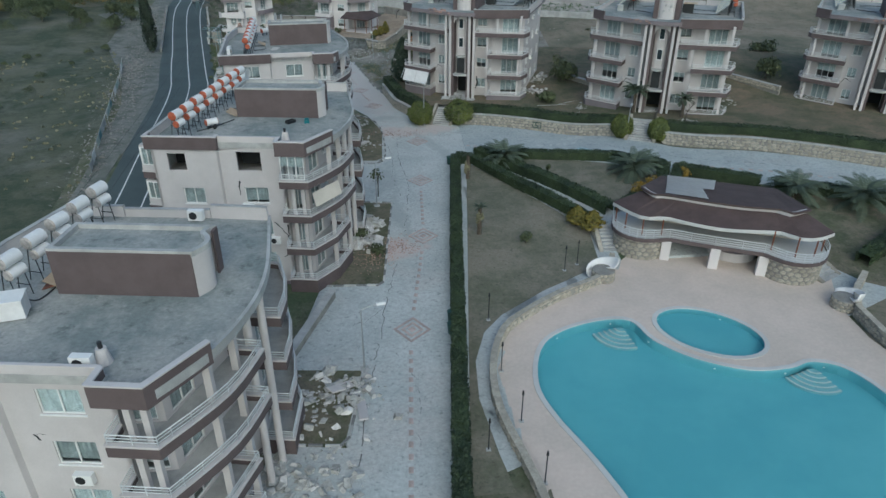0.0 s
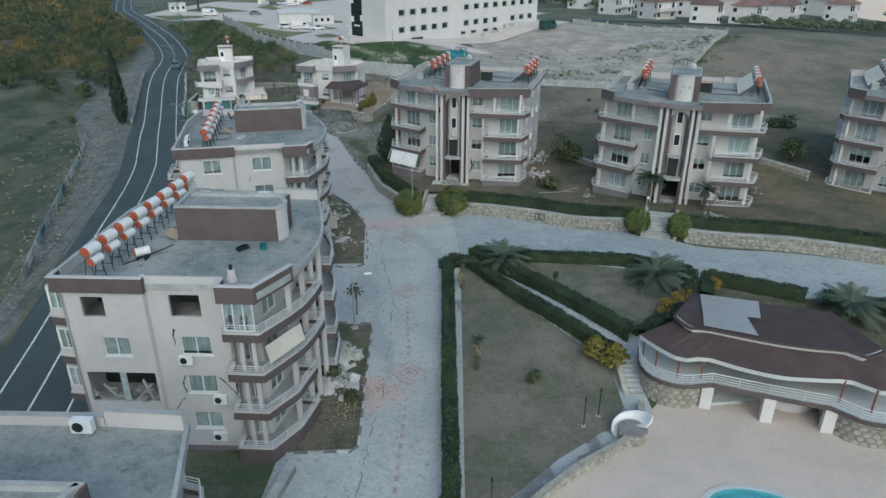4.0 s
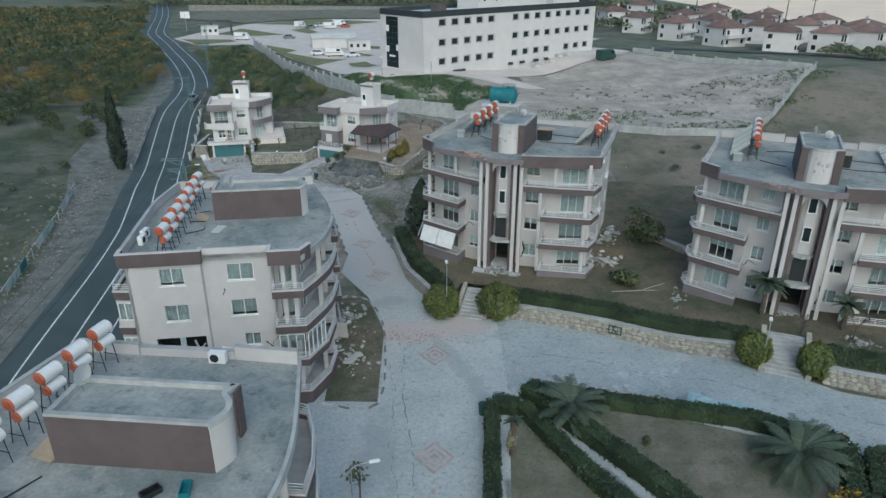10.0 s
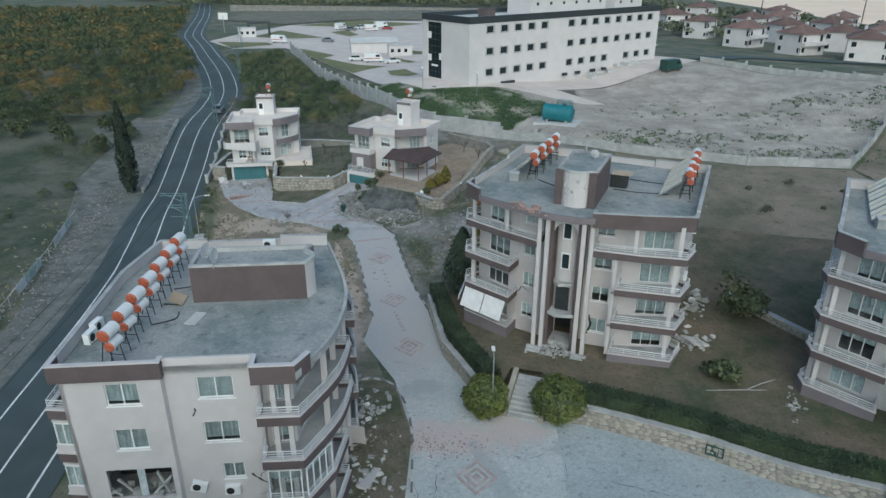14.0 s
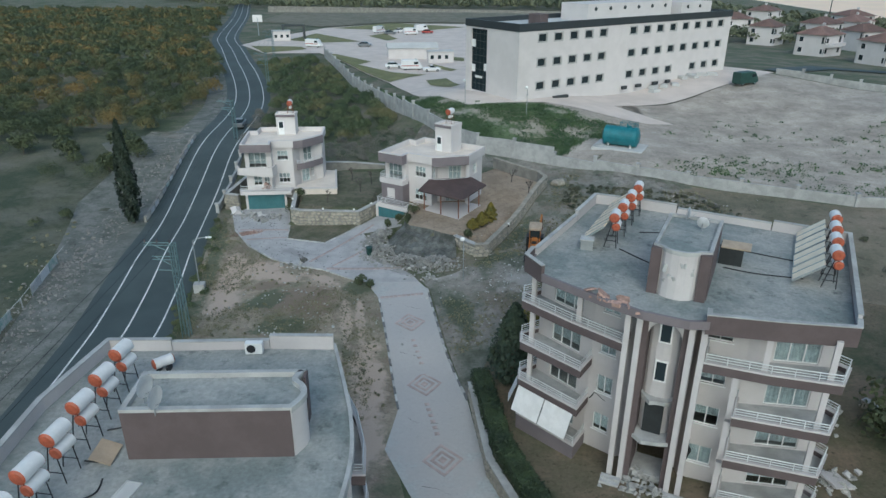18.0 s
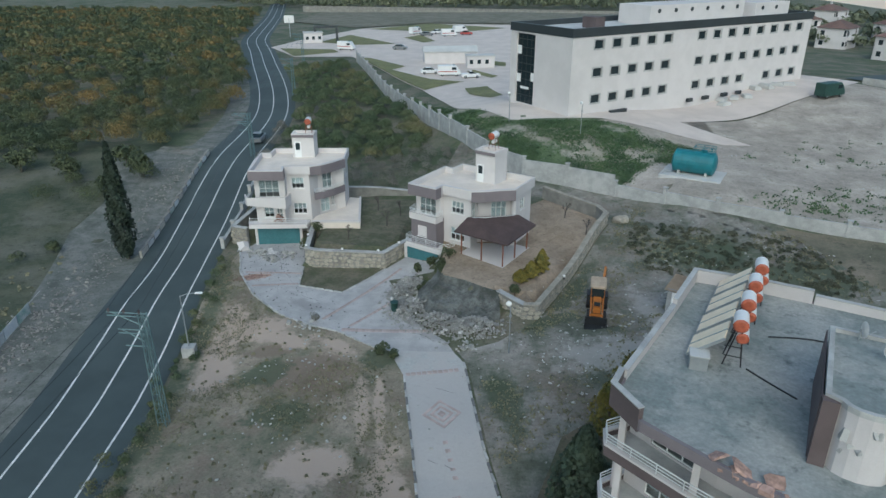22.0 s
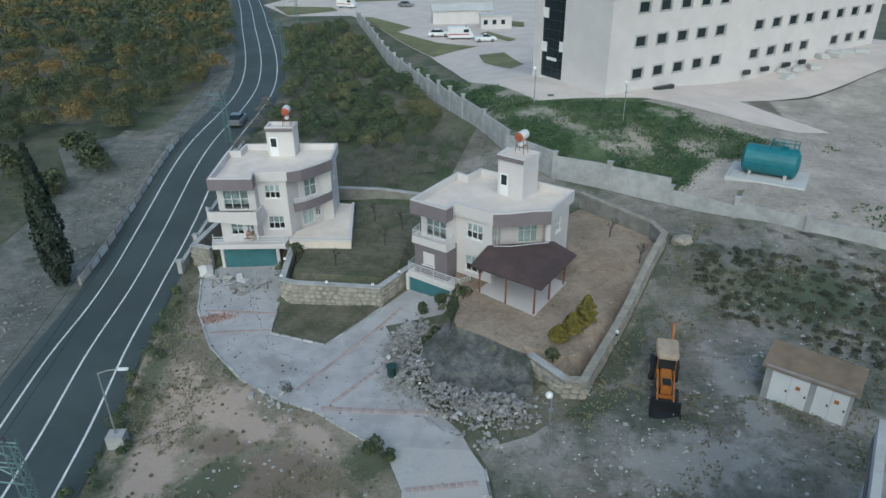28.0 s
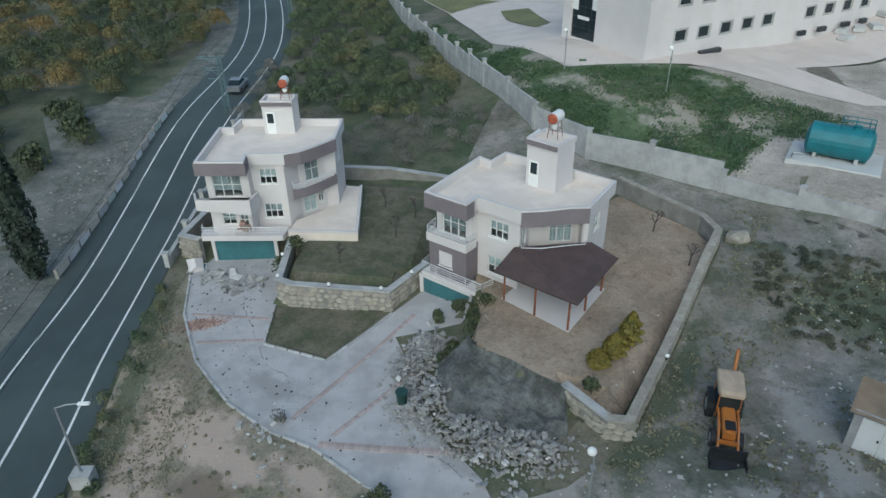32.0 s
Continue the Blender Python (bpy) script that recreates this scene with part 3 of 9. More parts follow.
# ---------- the lie of the land: (x, y, z) spot heights, blended ----------
SPOTS = [(-1, -85, -.2), (-1.5, -42, 0), (1.5, -13, 0), (2.3, 0, 0), (-3, 17, 0), (-5, 25, 0), (-7, 34, .8), (-18, 45, .9), (-24, 53, .7),
         (-32, 63, .5), (-30, 41, -.6), (-45, 59, -.6), (-32, -20, -.8), (-52, -60, -.8), (-60, 20, -.9), (-30, 95, 2.5), (-45, 170, 5), (18.5, -2, .5),
         (28, -10, 1.6), (45, -12, 2.2), (28, -18, 1.3), (16, -42, -.1), (30, -42, -.1), (5, 48, 2.3), (12, 45, 3.4), (8, 67, 4.2), (21, 76, 6.6),
         (1, 103, 9.1), (7, 96, 9.0), (51, 131, 9.3), (92, 97, 9.4), (40, 60, 5.0), (60, 25, 4.2), (30, 330, 6), (-46.8, 105, 3.1), (-79, 195, 4.9)]


def lie(x, y):
    s = w = 0.0
    for a, b, c in SPOTS:
        d = 1.0 / ((x - a) ** 2 + (y - b) ** 2 + 9.0) ** 1.5
        s += c * d
        w += d
    return s / w
# ---------- ground ----------
TERRACE = [(-1.2, 23.5), (.2, 15.2), (3.7, 6.7), (4.4, 6.4), (5.8, 10.3), (9.0, 9.1), (7.8, 5.7), (10.5, 5.0), (18.3, 1.2), (27.6, -4.7), (29.8, -2.6), (33.4, -4.2), (32.0, -8.4), (32.7, -8.8), (49.2, -17.4), (75, -31), (92, 0), (60, 24), (30, 36), (10, 38), (1, 31)]
YARD = [(-9.7, 56.2), (-10.2, 52.4), (-9.4, 50.6), (-7.1, 49.4), (-5.5, 48.3), (-4.2, 47.9), (-3.2, 48.2), (-.9, 46.4), (-.3, 46.9), (7.7, 64.8), (6.9, 66.9), (1.4, 72.4), (-2.5, 69), (-4, 66), (-10, 66), (-12, 61)]
PLOT = [(-24.2, 58.0), (-23, 58.5), (-15.9, 58.5), (-13.9, 62.4), (-13, 76), (-34, 77), (-34.6, 64.5), (-33, 64.6), (-25.9, 65.6)]


def soft(t):
    t = max(0.0, min(1.0, t))
    return t * t * (3 - 2 * t)


POOL = curve_pts([(12, -72), (9.6, -62), (8.3, -57.1), (6.9, -53), (6.5, -49.9), (7.6, -46.2), (9.6, -44.2), (12.9, -43.1), (15.4, -43.4), (16.2, -46), (18.4, -48.5), (21.6, -50.2), (24.6, -50.3), (26.6, -49.8), (28.6, -51), (29.6, -55), (30, -64), (29, -72)], 4)
BABY = [(20.9 + 3.95 * math.cos(a) * .80 - 2.75 * math.sin(a) * -.6, -45.4 + 3.95 * math.cos(a) * -.6 + 2.75 * math.sin(a) * .80) for a in [k * math.pi / 16 for k in range(32)]]

DECKP = curve_pts([(4.2, -74), (4.4, -66), (4.05, -59), (3.1, -53), (3.4, -48.4), (4.8, -44.5), (6.6, -42.4), (10.5, -39.6), (14.2, -37.7), (16, -36.2), (17, -33.8), (18, -32)], 3) + [(37, -35.5), (34.6, -40), (33, -43.5), (32.6, -47.5), (33.2, -52), (35, -60), (36, -74)]


def ground_z(x, y):
    z = lie(x, y)
    if -5 < x < 95 and -35 < y < 40 and inside(x, y, TERRACE):
        z += 1.5 * soft((reach(x, y, TERRACE) - 1.0) / 1.0)
    if -14 < x < 9 and 45 < y < 72 and inside(x, y, YARD):
        k = soft(reach(x, y, YARD) / 1.3)
        z += (max(3.45, z) - z) * k
    if -36 < x < -12 and 57 < y < 78 and inside(x, y, PLOT):
        z += (2.55 - z) * soft((reach(x, y, PLOT) - .1) / .8)
    if -10 < x < 40 and -80 < y < -30 and inside(x, y, DECKP) and reach(x, y, DECKP) > 1.3:
        z -= 3.0
    if x > 190 and y > 100:
        z += (-7 - z) * soft((x - 190) / 60) * soft((y - 100) / 80)
    if y > 330 and x < 200:
        z += (18 - z) * soft((y - 330) / 900) * soft((200 - x) / 120)
    return z


def steps(lo, hi, fine, far):
    out, s, v = [lo + (hi - lo) * k / round((hi - lo) / fine) for k in range(round((hi - lo) / fine) + 1)], fine, hi
    right, left = [], []
    a, b = hi, lo
    while a < far:
        s *= 1.25
        a, b = a + s, b - s
        right.append(a)
        left.append(b)
    return left[::-1] + out + right


XS, YS = steps(-60, 66, 1.0, 3500), steps(-90, 128, 1.0, 3500)
nx = len(XS)
gv = [(x, y, ground_z(x, y)) for y in YS for x in XS]
gf = [(j * nx + i, j * nx + i + 1, (j + 1) * nx + i + 1, (j + 1) * nx + i) for j in range(len(YS) - 1) for i in range(nx - 1)]
ground = tagged(raw("ground", gv, gf, "ground"), "scrubby brown and green soil of the whole site", "ground", kind="structure")


def drape(name, poly, mat, lift, label, category, step=1.0, kind="structure", holes=(), z=None, rise=None):
    """A sheet cut to a polygon that lies on the ground."""
    bm = bmesh.new()
    f = bm.faces.new([bm.verts.new((x, y, 0)) for x, y in poly])
    bmesh.ops.triangulate(bm, faces=[f])
    for axis in (0, 1):
        lo, hi = min(p[axis] for p in poly), max(p[axis] for p in poly)
        s = max(step, step * math.ceil((hi - lo) / 130 / step))
        k = math.ceil(lo / s)
        while k * s < hi:
            co, no = [0, 0, 0], [0, 0, 0]
            co[axis], no[axis] = k * s, 1
            bmesh.ops.bisect_plane(bm, geom=bm.verts[:] + bm.edges[:] + bm.faces[:], plane_co=co, plane_no=no)
            k += 1
    for v in bm.verts:
        v.co.z = (ground_z(v.co.x, v.co.y) if rise is None else lie(v.co.x, v.co.y) + rise) + lift
    for f in bm.faces:
        if f.normal.z < 0:
            f.normal_flip()
    ob = part(name, bm, mat)
    return tagged(ob, label, category, kind=kind)


def ribbon(name, path, w0, w1, mat, lift, label, category, parent=None):
    """A strip along a path, from w0 to w1 to its right, laid on the ground."""
    fine = []
    for a, b in zip(path, path[1:]):
        n = max(1, int(math.dist(a, b) / 1.5))
        fine += [tuple(Vector(a).lerp(Vector(b), k / n)) for k in range(n)]
    fine.append(path[-1])
    rows = [offset(fine, w0 + (w1 - w0) * k / max(1, round(abs(w1 - w0) / 1.5))) for k in range(max(1, round(abs(w1 - w0) / 1.5)) + 1)]
    n = len(fine)
    v = [(x, y, ground_z(x, y) + lift) for r in rows for x, y in r]
    f = [(r * n + i, r * n + i + 1, (r + 1) * n + i + 1, (r + 1) * n + i) for r in range(len(rows) - 1) for i in range(n - 1)]
    ob = raw(name, v, f, mat, parent)
    return tagged(ob, label, category, kind="structure") if parent is None else ob


# the road behind the blocks
ROAD = curve_pts([(-23.5, -100), (-26.3, -50), (-29, -13), (-31.1, 16), (-33, 30), (-35.2, 40), (-39.5, 60), (-42.62, 75), (-45.2, 90), (-46.9, 105), (-49.8, 120), (-54.5, 135), (-60.4, 150), (-68.9, 170), (-79.2, 195), (-91.8, 225), (-102.4, 260), (-122, 330), (-150, 420)], 5)
ribbon("road", ROAD, -4.9, 4.4, "asphalt", .07, "freshly laid black asphalt road with white lines", "road")
for d in (-2.92, 0.0, 2.95):
    ribbon("road_line", ROAD, d - .08, d + .08, "line", .085, "white painted road line", "road line")
ribbon("road_verge", ROAD[12:66], -9.2, -4.6, "gravel", .05, "grey gravel verge beside the road", "verge")

# paved lane and plaza inside the estate
drape("paved_lane", [(-3.6, -95), (-.6, -95), (-.75, -59), (5.5, -8.0), (9.2, -5.3), (14.6, -8.2), (24, -13), (29.6, -15.6), (38, -21), (60, -33), (66, -27), (49.2, -17.6), (33, -9.8), (28, -5.1), (18.3, 1.1), (10.5, 4.9), (4, 6.4), (.1, 15), (-1.4, 23.2), (-3.7, 30.5), (-5.9, 40.5), (-6.9, 42), (-12.4, 42), (-10.5, 38.4), (-8.8, 31), (-6.7, 21.8), (-7.1, 17.2), (-3.9, 11), (-2, 3.4), (-2.4, -7.2), (-8.4, -7.6), (-7.6, -18.8), (-1.9, -19.4), (-3.5, -36), (-8.8, -35.8), (-10.8, -46.4), (-5.3, -47), (-6.45, -54.5), (-11, -53.8), (-13, -66), (-8, -95)],
      "paving", .05, "pale grey paved lane and junction with cracks", "paving")
drape("villa_forecourt", [(-6.9, 42), (-12.4, 41.9), (-14, 42.5), (-17.5, 44.6), (-20.4, 45.5), (-24, 47.7), (-27.8, 51.2), (-31, 56), (-33.1, 61.2), (-32.3, 64.2), (-26.6, 64.9), (-24.6, 58.1), (-23.8, 53.4), (-18.9, 52.2), (-15.4, 58), (-13.4, 61), (-9.4, 59), (-10.4, 56.5), (-14.8, 55), (-12.4, 50.5), (-11, 46.9), (-7.7, 43.5)],
      "paver", .05, "grey block-paved forecourt of the villas", "paving")
for nm, pl, lb in (("lawn", [(-24.4, 57.6), (-23.6, 53.6), (-18.9, 52.5), (-16.2, 57.9), (-22.6, 57.9)], "small triangular lawn below a stone wall"),
                   ("lawn", [(-7.7, 10.4), (-4, 10.9), (-2.2, 3.4), (-2.55, -6.9), (-6.7, -6.6), (-6.3, 4)], "grass bed with rubble beside the lane"),
                   ("lawn", [(-6.4, -18.9), (-2.1, -19.6), (-3.6, -35.7), (-8.6, -35.4), (-6.4, -26)], "grass bed with fallen concrete beside the lane"),
                   ("lawn", [(-10.7, -46.6), (-5.5, -47.2), (-6.6, -54.2), (-10.9, -53.6)], "grass bed strewn with broken concrete")):
    drape(nm, pl, "lawn", .09, lb, "lawn")
drape("garden_lawn", [(.4, -59), (7.6, -8.6), (16.6, -29), (16, -33.6), (14.2, -35.6), (9.8, -38.2), (5.6, -41.4), (3.8, -43.6), (2.6, -47), (2.2, -51), (2.6, -56), (3, -59)], "dry_lawn", .06, "dry brown lawn between hedge and pool", "lawn")
drape("garden_lawn", [(10.6, -6.8), (27.6, -16.2), (25.4, -23), (20.4, -25.6)], "dry_lawn", .06, "dry lawn enclosed by clipped hedges", "lawn")
drape("garden_lawn", [(30.5, -17.6), (60, -35), (52, -52), (37.5, -40), (34, -33), (27.5, -23.6)], "lawn", .06, "lawn behind the pool pavilion", "lawn")
drape("garden_path", [(9.0, -6.6), (10.2, -6.2), (20.6, -26.2), (18.6, -28.6)], "paving", .08, "narrow paved garden path between hedges", "path")
# the rough ground
drape("garden_soil", [(-24.0, 58.7), (-16, 58.7), (-14.2, 62.4), (-13.3, 75.6), (-22.4, 76), (-21.6, 73.8), (-19.7, 65), (-25.2, 64.4)], "lawn", .05, "rough grass in a villa garden", "lawn")
drape("pasture", [(-34, -110), (-37.5, -20), (-41, 10), (-45, 40), (-52, 70), (-57, 97), (-75, 100), (-112, 98), (-175, 122), (-220, 60), (-220, -110)], "pasture", .02, "rough green pasture beside the road", "pasture", 3)
drape("gravel_belt", [(-35.6, -30), (-38.6, 4), (-41.5, 22), (-46, 38), (-51.5, 52), (-57, 66), (-58, 80), (-66, 90), (-56, 97), (-52.4, 98), (-50.4, 88), (-47.6, 76), (-44.6, 62), (-40.4, 42), (-37, 22), (-35.4, 4), (-33.6, -30)], "gravel", .036, "grey stony belt between road and pasture", "gravel")
drape("dirt_track", [(-53, 92), (-52.6, 95.4), (-60, 96.6), (-60, 94.2)], "waste", .055, "pale dirt track joining the road", "track")
drape("scrub_slope", [(-8.2, 31), (-9.8, 38.6), (-12.2, 42.8), (-19, 46), (-26.2, 51), (-31.4, 57.5), (-33.4, 62), (-32.6, 50), (-29.5, 36), (-26, 9.5), (-7.8, 10.5), (-4.8, 11.2), (-6.5, 17.2), (-6.2, 21.8)], "scrub", .02, "eroded sandy slope with dry weeds", "slope")
drape("digger_yard", [(-1.4, 23.6), (1, 31.4), (10, 38.4), (30, 36.6), (31, 50), (26, 64), (10, 72), (9.2, 67.5), (.3, 46.2), (-3.2, 43.2), (-6.6, 42), (-5.6, 40.5), (-3.4, 30.5)], "waste", .045, "stony waste ground round the digger", "waste ground")
drape("street", [(7.9, -6.2), (9.2, -5.3), (14.6, -8.2), (24, -13), (29.6, -15.6), (38, -21), (60, -33), (66, -27), (49.2, -17.6), (33, -9.8), (28, -5.1), (18.3, 1.1), (10.5, 4.9), (8.5, 5.3), (8.2, -2.0)], "street", .057, "bluish grey street paving below the terrace wall", "street")
drape("rough_ground", [(-13, 77), (-3, 70), (1.6, 73.2), (8.2, 65), (10, 66), (26, 60), (26, 64.2), (14.9, 69.9), (9.6, 73.4), (4.1, 76.2), (-1.3, 78.3), (-6.6, 83.8), (-10.5, 91.4), (-12, 84)], "waste", .045, "stony soil below the boundary wall", "waste ground")
drape("fallow_field", [(31, 50), (30, 36.6), (60, 24.5), (58, 56.6), (43.5, 56.8), (26, 63.8), (24, 62)], "brown_field", .045, "dark fallow ground behind the blocks", "field")
drape("fallow_field", [(62, 25), (58.6, 56.4), (92.6, 96.5), (150, 130), (190, 60), (110, 0), (93, 2)], "brown_field", .1, "brown fallow field", "field", 4)
drape("building_plot", [(9.9, 74.1), (15, 70.6), (20.1, 67.4), (26, 64.9), (43.8, 58), (58.2, 58.2), (91.4, 97), (60, 131), (52.5, 122), (33, 106), (28, 92), (10, 96), (0, 86)], "dirt", .1, "bare levelled earth plot", "plot", 3)
drape("terrace_lawn", [(-.9, 23.4), (.5, 15.3), (3.8, 7.0), (4.2, 7.0), (5.6, 10.4), (9.2, 9.2), (8.1, 6.0), (10.7, 5.25), (18.5, 1.5), (27.5, -4.3), (29.7, -2.4), (33.6, -4.0), (32.2, -8.2), (49.4, -17.1), (74, -30.2), (90.5, 0), (60, 23), (30, 35), (10, 37), (1.4, 30.6)], "brown_lawn", .055, "dry brown lawn on the terrace", "lawn", rise=1.5)
drape("villa_yard", [(-9.5, 56.4), (-9.3, 52.6), (-8.87, 51.7), (-6.6, 50.6), (-4.95, 49.5), (-3.4, 48.9), (-1.2, 47.0), (-.4, 47.3), (7.4, 64.8), (6.6, 66.8), (1.3, 72.2), (-2.5, 68.8), (-4, 66), (-10, 66)], "yard", .16, "packed brown soil yard round a villa", "yard")
drape("weed_strip", [(-12.2, 95.8), (-6.1, 84.2), (-1.1, 79), (4.3, 76.9), (9.8, 74.1), (13, 79), (22, 88), (12, 94), (-3, 95), (-14, 112), (-24, 132), (-26, 127)], "grass", .13, "bright green weeds along a wall", "weeds", 3)
drape("hospital_forecourt", [(-13, 112), (-3.4, 95.6), (10, 96.6), (27, 91.4), (31, 92.4), (22.6, 101), (33, 106.6), (52, 121.5), (62, 132), (53, 140), (46, 150), (70, 190), (60, 250), (30, 278), (-8, 284), (-41, 290), (-66, 270), (-76, 235), (-80, 206), (-66, 186), (-50, 188), (-41, 173), (-32, 155.4), (-23, 140), (-17, 125)], "forecourt", .16, "pale concrete forecourt of the long white building", "forecourt", 3)
for lawn in ([(-47.8, 185.8), (-43.9, 185), (-31.5, 170.5), (-34, 164.6), (-23.1, 153.2), (-14.6, 149), (-18.4, 145.6), (-22.3, 139.3), (-31.4, 154.7), (-40.5, 172.2)],
             [(-13.8, 139.4), (-9.1, 141.3), (-5.3, 124.6), (-7.3, 120.3), (-12.2, 130.6)],
             [(-68.8, 221.5), (-64.3, 246.7), (-42.9, 220.1), (-56.7, 215)],
             [(-62.6, 268.4), (-40.8, 290.9), (-8.3, 272.6), (-28, 257.4)],
             [(-15.6, 187.5), (-6, 180.2), (-5.9, 172.8), (-14.3, 178.8)],
             [(-15.4, 164.2), (-13.8, 167), (-7.2, 156.7), (-8.7, 154.2)],
             [(-76.2, 203.5), (-59.1, 202.9), (-55.8, 196.6), (-66.4, 186.8)],
             [(-43.2, 239.2), (-38.6, 249.1), (-31, 229.8), (-34.2, 224.5)]):
    drape("car_park_lawn", lawn, "park_grass", .25, "mown lawn between the car park drives", "lawn", 4)
tagged(raw("sea", [(205, 235, -3), (420, 150, -3), (3400, 100, -3), (3400, 3400, -3), (215, 3400, -3)], [(0, 1, 2, 3, 4)], "sea"), "calm sea with the dusk sky's peach reflection in its colour", "sea", kind="structure")


drape("far_field", [(-104, 300), (-68, 274), (-42, 294), (-8, 288), (32, 281), (62, 256), (66, 300), (55, 326), (-10, 340), (-104, 352)], "dry_lawn", .3, "dry grass and bare soil beyond the car park", "field", 6)


# ---------- pool ----------


def ring_sheet(name, outer, inners, mat, z, label, category):
    """A flat sheet with holes."""
    pts, edges = [], []
    for lp in (outer, *inners):
        o = len(pts)
        pts += [Vector(p) for p in lp]
        edges += [(o + i, o + (i + 1) % len(lp)) for i in range(len(lp))]
    vs, _, fs, *_ = geometry.delaunay_2d_cdt(pts, edges, [], 0, 1e-5)
    keep = []
    for f in fs:
        c = sum((vs[i] for i in f), Vector((0, 0))) / len(f)
        if inside(c.x, c.y, outer) and not any(inside(c.x, c.y, q) for q in inners):
            keep.append(tuple(f))
    return tagged(raw(name, [(v.x, v.y, z) for v in vs], keep, mat), label, category, kind="structure")


ring_sheet("pool_deck", DECKP, [POOL, BABY], "deck", .06, "smooth beige pool deck", "pool deck")
for nm, lp, dp, lb in (("swimming_pool", POOL, 1.0, "large curved swimming pool with turquoise lining"), ("paddling_pool", BABY, .5, "oval paddling pool with turquoise lining")):
    pl = thing(nm, pose(0, 0, 0), lb, "pool")
    bm = bmesh.new()
    vs = [[bm.verts.new((x, y, z)) for x, y in lp] for z in (.06, -dp)]
    for i in range(len(lp)):
        bm.faces.new((vs[0][i - 1], vs[0][i], vs[1][i], vs[1][i - 1]))
    f = bm.faces.new(vs[1])
    bmesh.ops.triangulate(bm, faces=[f])
    part("basin", bm, "pool", pl)
    bm = bmesh.new()
    f = bm.faces.new([bm.verts.new((x, y, -.1)) for x, y in lp])
    bmesh.ops.triangulate(bm, faces=[f])
    for f in bm.faces:
        f.normal_update()
    wt = part("water", bm, "water", pl, "still clear water")
    if wt.data.polygons[0].normal.z < 0:
        wt.data.flip_normals()
    part("coping", band(bmesh.new(), lp, .05, .12, .0, -.35 if dp > .9 else .35, True), "pale_concrete", pl, "pale stone pool edge")
    if dp > .9:
        for cx, cy, a0, a1 in ((14.6, -43.75, 184, 282), (26.5, -50.15, 190, 290)):
            for k in range(5):
                r = 2.35 - k * .42
                arc = [(cx, cy)] + [(cx + r * math.cos(radians(a0 + (a1 - a0) * a / 10)), cy + r * math.sin(radians(a0 + (a1 - a0) * a / 10))) for a in range(11)]
                part("pool_step", prism(bmesh.new(), arc, -.98, -.72 + k * .11), "step", pl, "pale curved pool step")
                part("nosing", band(bmesh.new(), arc[1:], -.72 + k * .11, -.7 + k * .11, .0, -.16), "pale_concrete", pl)
    for k in range(0, len(lp), 6 if dp > .9 else 8):
        (ax, ay), (bx, by) = lp[k - 1], lp[k]
        nn = Vector((ay - by, bx - ax)).normalized() * (-.04 if dp > .9 else .04)
        c = Vector(((ax + bx) / 2, (ay + by) / 2))
        part("pool_light", tube(bmesh.new(), [(*(c - nn), -.45), (*(c + nn), -.45)], .07, 12), "lamp_glass", pl, "round white underwater lamp")


def pavement_crack(pts, w, label, seed):
    """A jagged, broken-edged fissure in the paving, a little raised with loosened edges."""
    rng = random.Random(seed)
    left, right = [], []
    for a, b in zip(pts, pts[1:]):
        n = max(2, int(math.dist(a, b) / .5))
        for k in range(n):
            q = Vector(a).lerp(Vector(b), k / n) + Vector((rng.uniform(-.13, .13), rng.uniform(-.13, .13)))
            e = (Vector(b) - Vector(a)).normalized()
            g = w * rng.uniform(.15, .8)
            left.append(q + Vector((-e.y, e.x)) * g)
            right.append(q - Vector((-e.y, e.x)) * g)
    v = [(p.x, p.y, ground_z(p.x, p.y) + .068) for p in left + right]
    n = len(left)
    return tagged(raw("paving_crack", v, [(i, i + 1, n + i + 1, n + i) for i in range(n - 1) if rng.random() > .35], "crack"), label, "crack", "cracks in the paving", "structure")


for i, (pts, w) in enumerate((([(11.1, -1.1), (15.5, -3), (19.2, -5), (23.2, -7), (25.9, -8.9), (28.6, -10.9), (36, -15), (44, -19)], .05), ([(8.6, 3.2), (8.2, -2.1), (7.8, -6.7)], .025), ([(-.3, 1.1), (-.6, -3.4), (-.45, -7.7), (.2, -14), (-.6, -22), (-1.4, -29), (-2.4, -33.6), (-3.6, -39.3), (-4.1, -43.5), (-4.95, -48.6), (-5.5, -53), (-6.2, -60)], .05),
                            ([(-1.9, 0), (-1.2, -5), (-1.6, -12), (-.9, -18)], .03), ([(-3.6, -39.3), (-5.1, -41.2), (-6.8, -41.6)], .03), ([(-1.4, -29), (1.6, -30.5), (2.4, -33)], .025), ([(3.4, 2.2), (6, 1.6), (8.4, 2.2)], .03), ([(-1, 12.4), (-2.6, 13.4), (-5.8, 14.2)], .03), ([(-2.6, 20.6), (-4.6, 20.2), (-6.4, 21)], .03),
                            ([(-6.2, 36.6), (-8.4, 37.4), (-10, 37)], .03), ([(-5.6, 28.8), (-7.9, 29.6)], .025), ([(-3, -45.4), (-1.6, -49), (-2.2, -56)], .03), ([(20, -9), (19.2, -5)], .03), ([(-27.6, 59), (-25.8, 55.6), (-22.8, 51.4), (-20.6, 50.2)], .035), ([(-12, 46), (-9.6, 44.4), (-8.4, 43.2)], .03))):
    pavement_crack(pts, w, "dark jagged crack across the paving", i)
